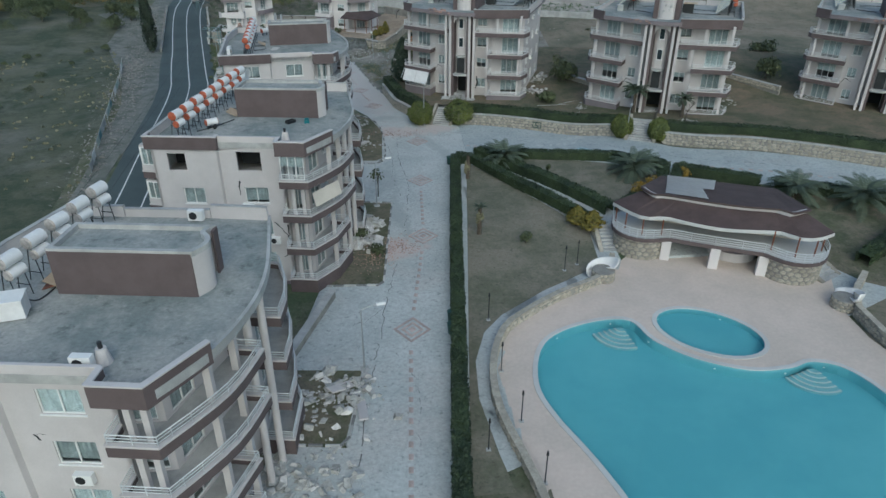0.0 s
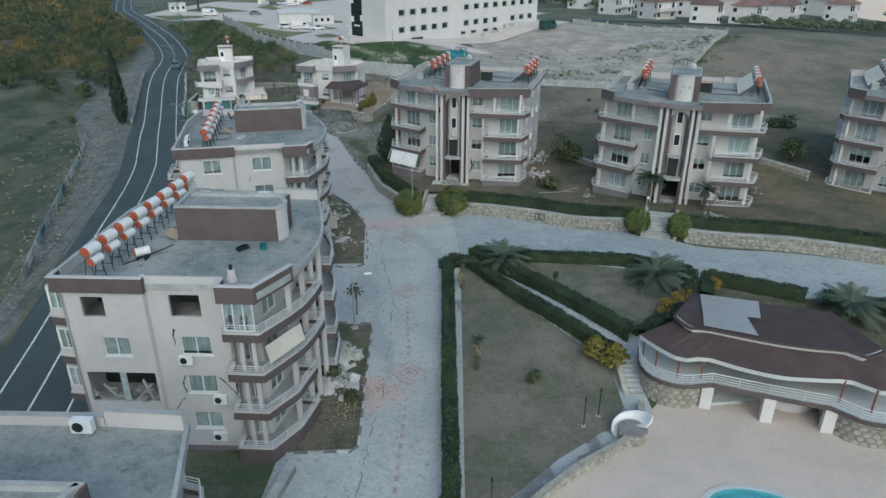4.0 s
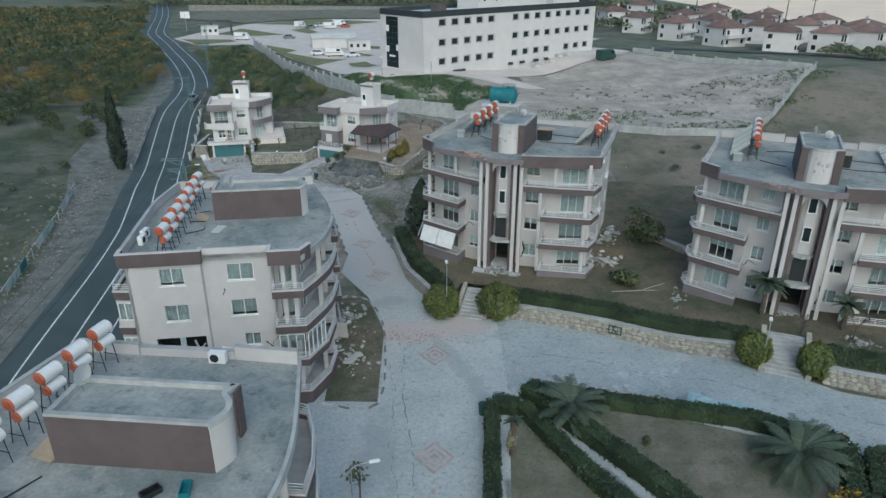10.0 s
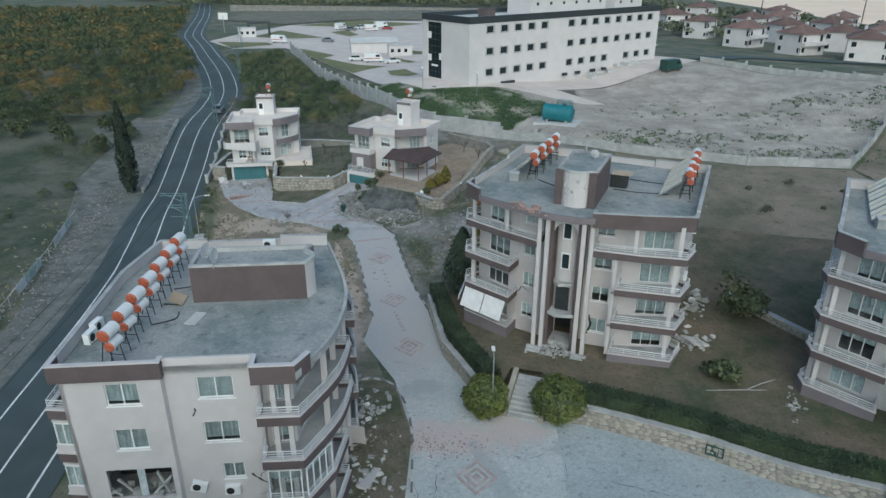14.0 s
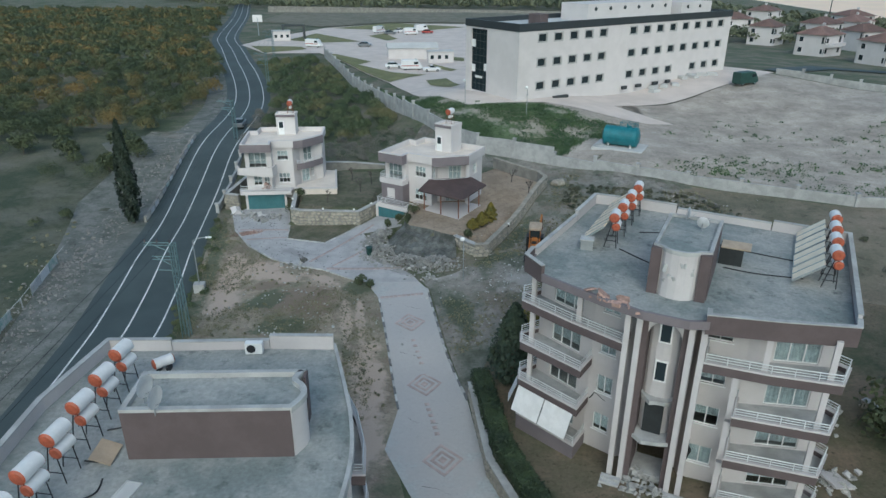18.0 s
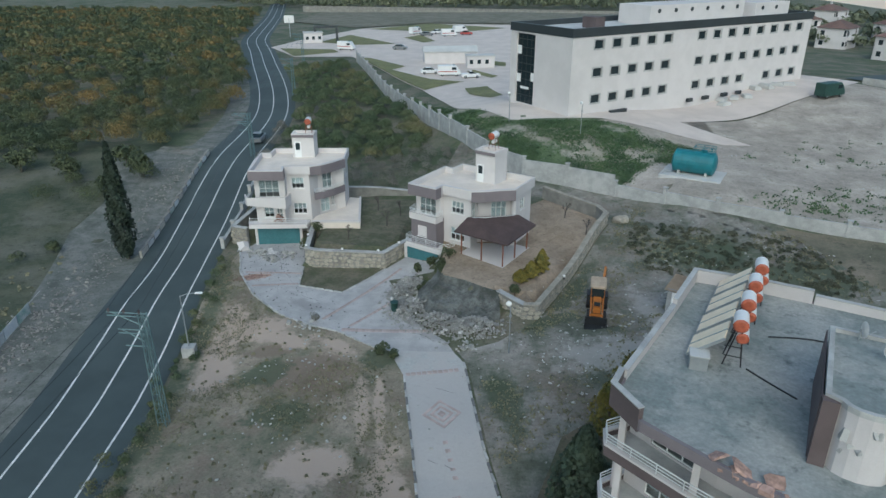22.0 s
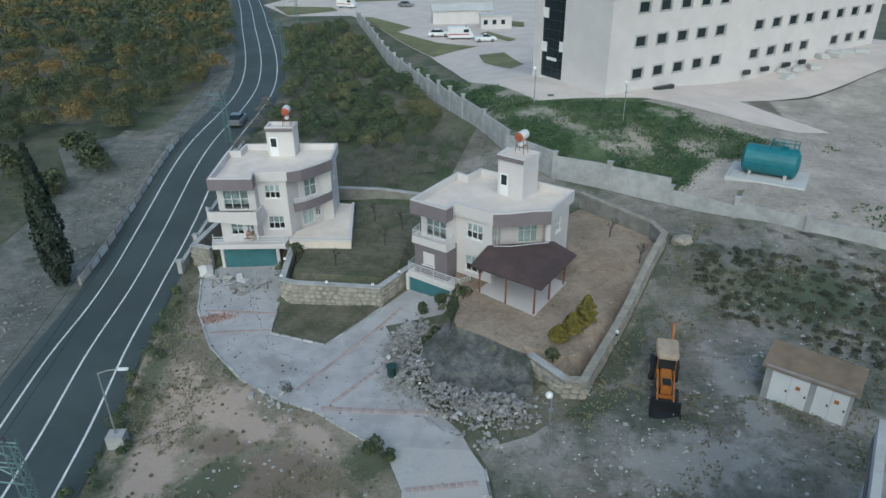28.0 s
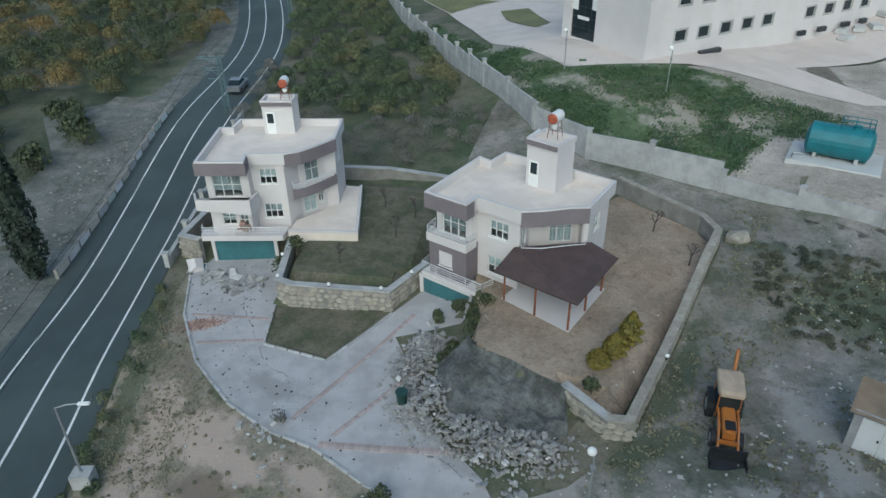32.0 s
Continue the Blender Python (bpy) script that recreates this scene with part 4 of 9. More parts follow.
# ---------- roof equipment ----------
def ac_unit(parent, p0, p1, s, z, tilt=0):
    m = side(p0, p1) @ pose(s, -.34, z, 0, tilt, 0)
    u = part("air_conditioner", box(bmesh.new(), 0, 0, 0, .85, .3, .6, m), "frame", parent, "white outdoor air conditioner unit")
    bm = bmesh.new()
    tube(bm, [m @ Vector((.3, -.012, .3)), m @ Vector((.3, .004, .3))], .23, 14)
    part("fan_grille", bm, "black_steel", u)
    bm = boxes((.08, .0, -.05, .12, .34, 0), (.72, .0, -.05, .76, .34, 0))
    for v in bm.verts:
        v.co = m @ v.co
    part("bracket", bm, "steel", u)
    return u


def barrel(parent, a, b, r, cap="tank_orange"):
    a, b = Vector(a), Vector(b)
    bm = bmesh.new()
    tube(bm, [a, a.lerp(b, .03), a.lerp(b, .97), b], r, 14)
    t = part("tank", bm, "tank_white", parent, "white enamelled water tank", True)
    t.data.set_sharp_from_angle(angle=radians(40))
    e = (a - b).normalized()
    part("cap", tube(bmesh.new(), [a + e * .001, a + e * .03, a + e * .07], r * 1.01, 14, r * .72), cap, t, "orange tank end")
    part("cap", tube(bmesh.new(), [b - e * .001, b - e * .03, b - e * .07], r * 1.01, 14, r * .72), cap, t, "orange tank end")
    return t


def solar_heater(m, cap="tank_orange", panels=True, turn=80):
    s = thing("solar_water_heater", m, "two white barrels with coloured ends on a dark roof stand", "solar heater", "roof water heaters")
    c, d = math.cos(radians(turn)), math.sin(radians(turn))
    for z, q, ln in ((2.15, 0, 1.05), (1.5, .16, .9)):
        x, y = q * d, -q * c
        barrel(s, (x - c * ln / 2, y - d * ln / 2, z), (x + c * ln / 2, y + d * ln / 2, z), .34 if z > 2 else .28, cap)
    legs = []
    for i in (-.45, .45):
        x, y = c * i, d * i
        legs += [[(x + d * .3, y - c * .3, 0), (x + d * .1, y - c * .1, 1.85)], [(x - d * .5, y + c * .5, 0), (x - d * .1, y + c * .1, 1.85)], [(x - d * .5, y + c * .5, .5), (x + d * .3, y - c * .3, .5)]]
    legs.append([(-c * .45, -d * .45, 1.2), (c * .45, d * .45, 1.2)])
    for k, leg in enumerate(legs):
        part("brace" if k in (2, 5, 6) else "leg", tubes([leg], .03, 4), "black_steel", s)
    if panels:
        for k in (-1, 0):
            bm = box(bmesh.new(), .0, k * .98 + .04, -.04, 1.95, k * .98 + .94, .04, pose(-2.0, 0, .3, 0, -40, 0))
            pn = part("collector", bm, "panel", s, "flat solar collector with bright sky reflection in its tan colour")
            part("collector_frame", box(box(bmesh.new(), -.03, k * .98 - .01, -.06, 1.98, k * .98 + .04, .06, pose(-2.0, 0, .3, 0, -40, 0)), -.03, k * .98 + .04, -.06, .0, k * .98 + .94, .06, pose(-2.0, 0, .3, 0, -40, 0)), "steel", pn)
    return s


def satellite_dish(x, y, z, rz, r=.45):
    d = thing("satellite_dish", pose(x, y, z, 0, 0, rz), "pale satellite dish on a short mast", "satellite dish", "roof dishes")
    part("mast", tubes([[(0, 0, 0), (0, 0, .9)]], .03), "steel", d)
    bm = bmesh.new()
    rings = [[bm.verts.new((r * k * math.cos(a * .524), -.15 - (1 - k * k) * -.12, .9 + r * k * math.sin(a * .524))) for a in range(12)] for k in (.2, .6, 1)]
    for p, q in zip(rings, rings[1:]):
        for a in range(12):
            bm.faces.new((p[a], p[(a + 1) % 12], q[(a + 1) % 12], q[a]))
    bm.faces.new(rings[0])
    bmesh.ops.solidify(bm, geom=bm.faces[:], thickness=.02)
    part("reflector", bm, "tank_white", d)
    part("feed_arm", tubes([[(0, -.1, .5), (0, -.6, .85)]], .015), "steel", d)
    return d


def crack(parent, p0, p1, pts, w=.05):
    """A jagged open crack in a wall."""
    m = side(p0, p1)
    bm = bmesh.new()
    rng = random.Random(int(pts[0][0] * 100) + 7)
    for (a, b), (c, d) in zip(pts, pts[1:]):
        n = 4
        prev = None
        for k in range(n + 1):
            t = k / n
            x, z = a + (c - a) * t + rng.uniform(-.06, .06), b + (d - b) * t + rng.uniform(-.05, .05)
            ww = w * rng.uniform(.4, 1.2)
            cur = [bm.verts.new(m @ Vector(q)) for q in ((x - ww, -.006, z), (x + ww, -.006, z + ww * .4))]
            if prev:
                bm.faces.new((prev[0], prev[1], cur[1], cur[0]))
            prev = cur
    bmesh.ops.solidify(bm, geom=bm.faces[:], thickness=.004)
    return part("crack", bm, "dark", parent, "dark jagged crack in the plaster")


# ---------- the row of blocks by the lane ----------
FL = [0.9, 3.8, 6.7, 9.6]


def lane_block(nm, x, y, rz, k, label, state):
    """A four-storey block; its front left roof corner is at (x, y), k stretches its depth."""
    b = thing("apartment_block", pose(x, y, 0, 0, 0, rz), label, "apartment block", "blocks along the lane")
    body = [(.3, .15), (5.4, .15), (5.5, .45), (10.4, .45), (10.4, .9), (12.0, 1.2), (13.2, 6.2), (12.6, 7.0), (12.6, 9.2), (13.1, 10), (12.7, 16.1), (1.2, 16.2), (.3, 11)]
    body = [(u, v * k) for u, v in body]
    rows = [(10.45, 11.8), (7.55, 8.9), (4.65, 6.0), (1.8, 3.1)]
    holes = {0: [(2.2, 3.9, a, c) for a, c in rows], 2: [(1.6, 3.5, a, c) for a, c in rows]}
    if state == "B":
        holes[0] = [(1.2, 2.6, 10.35, 11.75), (2.0, 3.7, 7.55, 8.9), (.5, 4.9, 4.0, 6.3), (2.2, 3.8, 1.8, 3.1)]
        holes[2] = [(1.3, 3.2, 10.3, 11.85), *holes[2][1:]]
    if state == "C":
        holes[0] = [*holes[0][:2], (1.3, 4.8, 4.15, 6.2), holes[0][3]]
        holes[2] = [*holes[2][:2], (2.3, 3.5, 4.95, 6.0), holes[2][3]]
    for e in (5, 8, 9):
        holes[e] = [(.4, 1.9, f + .1, f + 2.3) for f in FL] if e != 8 else []
    holes[4] = [(.25, 1.3, f + .1, f + 2.3) for f in FL]
    holes[5] = [(.5, 2.1, f + .1, f + 2.3) for f in FL] + [(3.0, 4.3, f + .9, f + 2.3) for f in FL]
    holes[9] = [(1.0, 2.6, f + .1, f + 2.3) for f in FL] + [(3.6, 4.8, f + .9, f + 2.3) for f in FL]
    holes[12] = [(6.5, 8.0, f + .1, f + 2.3) for f in FL[1:]]
    for e in range(len(body)):
        p0, p1 = body[e], body[(e + 1) % len(body)]
        part("wall", facade(bmesh.new(), p0, p1, -1.2, 12.3, holes.get(e, ())), "stucco" if e not in (6, 7) else "cream", b, "white rendered outer wall")
        for i, (s0, s1, za, zb) in enumerate(holes.get(e, ())):
            broken = (state == "B" and ((e == 0 and i in (0, 2)) or (e == 2 and i == 0))) or (state == "C" and e == 0 and i == 2)
            if broken:
                m = side(p0, p1)
                # the gutted room's shade is painted as a near-black sheet
                part("dark_room", box(bmesh.new(), s0 - .4, 2.4, za - .3, s1 + .4, 2.5, zb + .3, m), "dark", b, "near-black panel standing in for an unlit gutted room")
                if s1 - s0 > 2:
                    bm, rng = bmesh.new(), random.Random(5)
                    for q in range(14):
                        chunk(bm, m @ Vector((rng.uniform(s0, s1), rng.uniform(.1, 1.2), za + rng.uniform(.05, .4))), rng.uniform(.3, .7), rng)
                    tagged(part("wall_debris", bm, "rubble", b, "broken masonry lying in the torn opening"), kind="stuff")
                    part("torn_curtain", box(bmesh.new(), (s0 + s1) / 2 - .15, .1, za + .1, (s0 + s1) / 2 + .25, .16, zb, m), "curtain", b)
                    for q in range(4):
                        xx = s0 + (s1 - s0) * (q + .5) / 4
                        part("broken_slat", box(bmesh.new(), -.06, .0, 0, .06, .12, rng.uniform(1.2, 2.4), m @ pose(xx, .25, za, 0, rng.uniform(-45, 45), 0)), "concrete", b, "broken concrete splinter")
            else:
                tall = zb - za > 1.7
                window(b, p0, p1, s0, s1, za, zb, 2, 1, True, sill=not tall, drop=(0 if (i + e) % 3 else .15))
    for lv in FL[1:]:
        part("floor_slab", prism(bmesh.new(), offset(body, -.25, True), lv - .22, lv - .02), "concrete", b)
    roof = [(0, 0), (5.5, 0), (5.5, .35), (10.3, .35), (10.3, -.75), (12.5, -.8)] + curve_pts([(12.5, -.8), (14.1, 2.6), (14.75, 6.5), (14.6, 9.6), (14.0, 12.6), (13.05, 16.5)], 4)[1:] + [(1.0, 16.5), (0, 11.2)]
    roof = [(u, v * k) for u, v in roof]
    part("roof", prism(bmesh.new(), roof, 12.2, 12.5), "roofing", b, "grey stained flat roof")
    part("roof_edge", band(bmesh.new(), roof, 12.2, 12.66, .06, -.12, True), "concrete", b, "pale concrete roof edge")
    part("parapet", band(bmesh.new(), [(.02, 1.0 * k), (.02, .02), (5.48, .02), (5.48, .5)], 12.12, 13.12, .1, -.1), "brown", b, "brown painted roof parapet")
    part("parapet_coping", band(bmesh.new(), [(.02, 1.0 * k), (.02, .02), (5.48, .02), (5.48, .5)], 13.12, 13.2, .14, -.14), "stucco", b)
    part("parapet", band(bmesh.new(), [(5.6, .37), (10.3, .37)], 12.3, 13.12, .08, -.1), "stucco", b, "white rendered roof parapet")
    bal = [(10.3, .3), (10.3, -.75), (12.45, -.78), (14.0, 2.4 * k)] if state != "C" else [(10.3, .3), (10.3, -.75), (12.45, -.78), (13.1, .4)]
    part("parapet", band(bmesh.new(), bal, 12.0, 13.1, .1, -.1), "brown", b, "brown painted roof parapet")
    part("parapet_coping", band(bmesh.new(), bal, 13.1, 13.18, .14, -.14), "stucco", b)
    rng = random.Random(nm)
    back = [(13.0, 16.3 * k), (9.6, 16.45 * k)], [(9.55, 16.45 * k), (4.4, 16.4 * k)], [(4.35, 16.4 * k), (1.0, 16.45 * k), (.05, 11.2 * k), (.05, 1.1 * k)]
    for i, pth in enumerate(back):
        part("parapet", band(bmesh.new(), pth, 12.4, (13.3, 13.0, 13.15)[i], .1, -.12), "stucco", b, "white weathered roof parapet")
        part("parapet_coping", band(bmesh.new(), pth, (13.3, 13.0, 13.15)[i], (13.35, 13.05, 13.2)[i], .13, -.15), "concrete", b)
    # stair head: a brown front, a white side that swells and pinches in, a brown fin behind it
    u0, u1, v0 = {"A": (5.05, 11.95, 6.6), "B": (5.05, 11.98, 7.15), "C": (5.42, 12.36, 7.75)}[state]
    end = [(u1 + a, v0 + c) for a, c in curve_pts([(.02, .0), (.34, .55), (.46, 1.05), (.3, 1.6), (-.08, 2.05), (-.02, 2.4), (.14, 2.75)], 4)]
    ring = [(u0, v0), *end, (u0, v0 + 2.75)]
    sh = part("stair_head", prism(bmesh.new(), ring, 12.45, 14.72), "stucco", b, "white stair head with a rounded end")
    part("cladding", boxes((u0 - .03, v0 - .07, 12.5, u1 - .02, v0 - .003, 14.86)), "brown", sh, "plain brown front of the stair head")
    part("fin", boxes((u1 + .15, v0 + 2.25, 12.5, u1 + .27, v0 + 2.85, 14.9)), "brown", sh, "brown fin at the back of the stair head")
    part("rim", band(bmesh.new(), ring, 14.72, 15.0, .05, -.2, True), "concrete", sh, "pale rim round the stair head roof")
    part("screed", prism(bmesh.new(), offset(ring, -.2, True), 14.72, 14.76), "roofing", sh)
    # balconies
    front = [(10.35, .4), (10.35, -.75), (12.5, -.8)] + [(u, v * k) for u, v in curve_pts([(12.5, -.8 / k), (14.3, 2.8), (14.9, 6.3)], 4)[1:]] + [(13.0, 6.4 * k)]
    short = [(10.35, .4), (10.35, -.75), (12.5, -.8), (13.9, 1.6 * k), (14.5, 4.6 * k), (12.9, 4.7 * k)]
    rear = [(u, v * k) for u, v in [(13.0, 9.4), (15.0, 9.4), (14.9, 11.2), (14.4, 13.4), (13.6, 15.4), (12.8, 15.6)]]
    stub = [(u, v * k) for u, v in [(13.0, 9.4), (14.9, 9.4), (14.6, 13.2), (13.9, 14.6), (12.8, 14.8)]]
    west = [(.3, 4.2 * k), (-.95, 4.0 * k), (-.95, .9), (.3, .7)]
    for i, f in enumerate(FL):
        for pth, tag in (((front if i > 1 else short), "f"), ((rear if i > 0 else stub), "r"), (west, "w")):
            if tag == "w" and i == 0:
                continue
            bl = part("balcony", prism(bmesh.new(), pth, f - .2, f), "concrete", b, "balcony with a brown painted front")
            part("apron", band(bmesh.new(), pth, (f - .25 if i or tag == "w" else -.4), f + .32, .08, -.08), "brown", bl, "brown painted balcony front")
            part("ledge", band(bmesh.new(), pth, f + .32, f + .42, .11, -.11), "stucco", bl)
            railing(bl, offset(pth[0 if tag != "w" else 0:], 0), f + .42, .5)
            if tag == "w" and i > 0 and (state == "B" or (state == "C" and i < 3)):
                m = side(west[1], west[2])
                window(bl, west[1], west[2], .1, 2.9, f + .9, f + 2.35, 3, 1, True, sill=False, deep=0)
                window(bl, west[2], west[3], .08, 1.1, f + .9, f + 2.35, 2, 1, True, sill=False, deep=0)
                part("panel", band(bmesh.new(), west, f + .42, f + .9, .05, -.05), "stucco", bl, "white panel below the glazing")
                part("canopy", prism(bmesh.new(), west, f + 2.36, f + 2.5), "stucco", bl)
            if tag == "f":
                for u, v in ((11.1, .0), (11.9, -.1)):
                    part("pier", boxes((u - .14, v - .14, f, u + .14, v + .14, f + 2.62)), "stucco", bl)
    for u, v in ((14.1, 6.9), (14.3, 8.7)):
        part("column", tube(bmesh.new(), [(u, v * k, -1), (u, v * k, 12.2)], .22, 12), "stucco", b, "tall white round column")
    for u, v in ((13.6, 2.6), (13.9, 5.2)):
        part("column", boxes((u - .17, v * k - .17, -1, u + .17, v * k + .17, 12.2)), "stucco", b, "white square column")
    part("plinth", band(bmesh.new(), body, -1.2, .35, .1, 0, True), "mauve", b, "mauve plinth")
    f0, f2 = (body[0], body[1]), (body[2], body[3])
    if state == "B":
        ac_unit(b, *f2, 1.4, 7.0)
        ac_unit(b, *f2, 3.2, 4.0)
        ac_unit(b, *f2, 2.8, 1.0)
        crack(b, *f2, [(1.2, 8.9), (1.3, 9.4), (1.2, 8.2)], .04)
        crack(b, *f2, [(3.7, 5.9), (4.3, 5.2), (4.8, 4.3), (4.7, 5.6)], .05)
        crack(b, *f2, [(4.2, 2.6), (4.5, 3.0), (4.8, 3.4)], .08)
        crack(b, *f2, [(.6, 3.3), (1.0, 4.0), (1.2, 4.2)], .05)
        crack(b, *f2, [(1.5, 6.0), (1.3, 5.2), (1.4, 4.6)], .05)
        window(b, (10.42, -.7), (12.42, -.75), .05, 1.9, 10.08, 12.0, 3, 1, True, sill=False, deep=.0, drop=.55)
        m = side((12.75, -.5), (14.35, 2.5))
        part("hung_sheet", box(bmesh.new(), .0, .05, -1.15, 3.2, .09, 0, m @ pose(0, 0, 8.9, -16, 0, 0)), "cream", b, "cream awning cloth hanging over a balcony")
    if state == "C":
        window(b, (10.42, -.7), (12.42, -.75), .05, 1.9, 4.28, 6.3, 3, 1, True, sill=False, deep=.0, drop=.7)
        window(b, (12.55, -.7), (13.85, 1.5), .05, 2.5, 4.28, 6.3, 4, 1, True, sill=False, deep=.0, drop=.8)
        ac_unit(b, *f2, 2.3, 4.0)
        ac_unit(b, *f2, .4, 4.5, 18)
        crack(b, *f2, [(3.9, 5.2), (4.4, 4.6), (4.8, 4.4)], .06)
        crack(b, *f2, [(4.3, 4.9), (4.8, 5.6)], .04)
        crack(b, *f2, [(1.2, 9.3), (1.3, 9.8)], .04)
        crack(b, *f2, [(4.2, 3.6), (4.8, 3.9)], .05)
    if state == "A":
        ac_unit(b, *f2, 2.2, 6.6)
        crack(b, *f2, [(1.2, 8.9), (.9, 9.2), (1.5, 9.3)], .05)
        crack(b, *f2, [(4.6, 9.3), (4.8, 8.9)], .05)
    m = pose(x, y, 0, 0, 0, rz)
    ac = thing("air_conditioner", m @ pose(8.4, 15.7 * k, 12.5), "white outdoor air conditioner behind the parapet", "air conditioner", "roof units")
    part("casing", boxes((0, 0, .08, .9, .35, .72)), "frame", ac)
    part("foot", boxes((.1, 0, 0, .16, .35, .08), (.74, 0, 0, .8, .35, .08)), "steel", ac)
    part("fan_grille", tube(bmesh.new(), [(.32, -.02, .4), (.32, -.002, .4)], .24, 14), "black_steel", ac)
    return b, m


blkA, mA = lane_block("A", -25.6, -60.9, -9, .93, "white four-storey block with brown curved balconies and a flat grey roof", "A")
blkB, mB = lane_block("B", -21.2, -33.6, -9, .95, "cracked white four-storey block with a torn-out corner room", "B")
blkC, mC = lane_block("C", -20.1, -6.9, 5, 1.0, "damaged white four-storey block with a gutted room and open balconies", "C")
for m, vs, u0, cap in ((mA, [6.1 + 2.04 * i for i in range(5)], 3.3, "tank_grey"), (mB, [.75 + 1.93 * i for i in range(8)], 2.5, "tank_orange"), (mC, [.7 + 2.04 * i for i in range(7)], 3.1, "tank_orange")):
    for v in vs:
        solar_heater(m @ pose(u0 + (.05 * v if cap == "tank_orange" and u0 < 3 else .02 * v), v, 12.5), cap, False)
for m, u, v in ((mB, 3.9, 4.0), (mC, 4.6, 14.4)):
    s = thing("water_tank", m @ pose(u, v, 12.5), "small white barrel with orange ends on the roof", "water tank", "roof tanks")
    barrel(s, (-.35, -.3, .55), (.35, .3, .55), .28)
    for a in (-.3, .2):
        part("cradle", boxes((a, -.3, 0, a + .1, .3, .35)), "black_steel", s)
for m, u, v, w, mt, nm, lb in ((mB, 11.2, 6.0, .4, "teal", "crate", "teal plastic crate on the roof"), (mB, 9.9, 5.7, .4, "black_steel", "crate", "dark plastic crate on the roof"), (mC, 6.0, 5.6, .7, "pale_concrete", "loose_board", "pale board lying on the roof")):
    s = thing(nm, m @ pose(u, v, 12.5, 0, 0, 15 + 40 * u), lb, nm.split("_")[-1], "roof clutter")
    h = .08 if nm == "loose_board" else .25
    part("body", boxes((-w, -w * .5, 0, w, -w * .5 + .05, h), (-w, w * .5 - .05, 0, w, w * .5, h), (-w, -w * .5 + .05, 0, -w + .05, w * .5 - .05, h), (w - .05, -w * .5 + .05, 0, w, w * .5 - .05, h), (-w + .05, -w * .5 + .05, 0, w - .05, w * .5 - .05, .05)), mt, s)
for m, u, v in ((mB, 10.6, 1.2), (mA, 9.8, 1.4)):
    s = thing("roof_vent", m @ pose(u, v, 12.5), "stubby white roof vent with a dark cap", "vent", "roof vents")
    part("body", tube(bmesh.new(), [(0, 0, 0), (0, 0, .35), (0, 0, .75)], .36, 12, .22), "stucco", s)
    part("cap", tube(bmesh.new(), [(0, 0, .75), (0, 0, 1.05)], .1, 8), "black_steel", s)
for m, u, v, rz in ((mA, 4.5, 6.9, 0), (mB, 4.5, 6.9, 0), (mC, 4.4, 7.2, 0)):
    s = thing("roof_cover", m @ pose(u, v, 12.5, 0, 24, rz), "tan sheet leaning on the end of the stair head", "sheet", "roof covers")
    part("sheet", boxes((-.55, 0, .25, .35, 1.3, .3)), "tan", s)
for m, u, v in ((mC, 6.2, 8.4), (mC, 6.9, 7.6), (mB, 5.6, 9.0)):
    p = m @ Vector((u, v, 14.8))
    satellite_dish(p.x, p.y, p.z, 20 + u * 9, .5)


rb = thing("roof_box", mA @ pose(4.0, 4.6, 12.5, 0, 0, 20), "pale square metal box on the roof", "roof box")
part("casing", boxes((-.6, -.55, .08, .6, .55, 1.0)), "tank_white", rb)
part("lid", boxes((-.64, -.59, 1.0, .64, .59, 1.06)), "frame", rb)
rs = thing("roof_sheet", mA @ pose(4.3, 7.4, 12.5, 0, -18, 10), "rusty red metal sheet leaning by the stair head", "metal sheet")
part("sheet", boxes((-.5, -.5, .1, .5, .6, .13)), "wood", rs)
for m, u, v in ((mA, 9.2, .9), (mC, .9, 3.4), (mC, .8, 4.6)):
    ac = thing("air_conditioner", m @ pose(u, v, 12.5, 0, 0, 0 if u > 5 else 80), "white outdoor air conditioner on the roof edge", "air conditioner", "roof units")
    part("casing", boxes((-.45, -.18, .08, .45, .18, .72)), "frame", ac)
    part("fan_grille", tube(bmesh.new(), [(-.12, -.2, .4), (-.12, -.181, .4)], .23, 14), "black_steel", ac)
    part("foot", boxes((-.35, -.18, 0, -.28, .18, .08), (.28, -.18, 0, .35, .18, .08)), "steel", ac)
# pipes and cables lying on the roofs
for m, pts in ((mA, [(3.6, 6), (4.4, 5.9), (4.6, 7.2)]), (mB, [(3, 3), (4.0, 4.4), (5, 6.2)]), (mB, [(3.4, 9), (4.6, 9.6), (4.8, 11)]), (mC, [(3.6, 5.0), (4.8, 5.6), (4.8, 6.5)]), (mC, [(3.6, 7.6), (4.8, 7.4)]), (mC, [(3.7, 9.6), (4.8, 9.9)])):
    cb = thing("roof_pipe", m, "dark insulated pipe lying across the roof", "pipe", "roof pipes")
    part("pipe", tube(bmesh.new(), [(u, v, 12.55) for u, v in curve_pts(pts, 5)], .035, 6), "black_steel", cb)


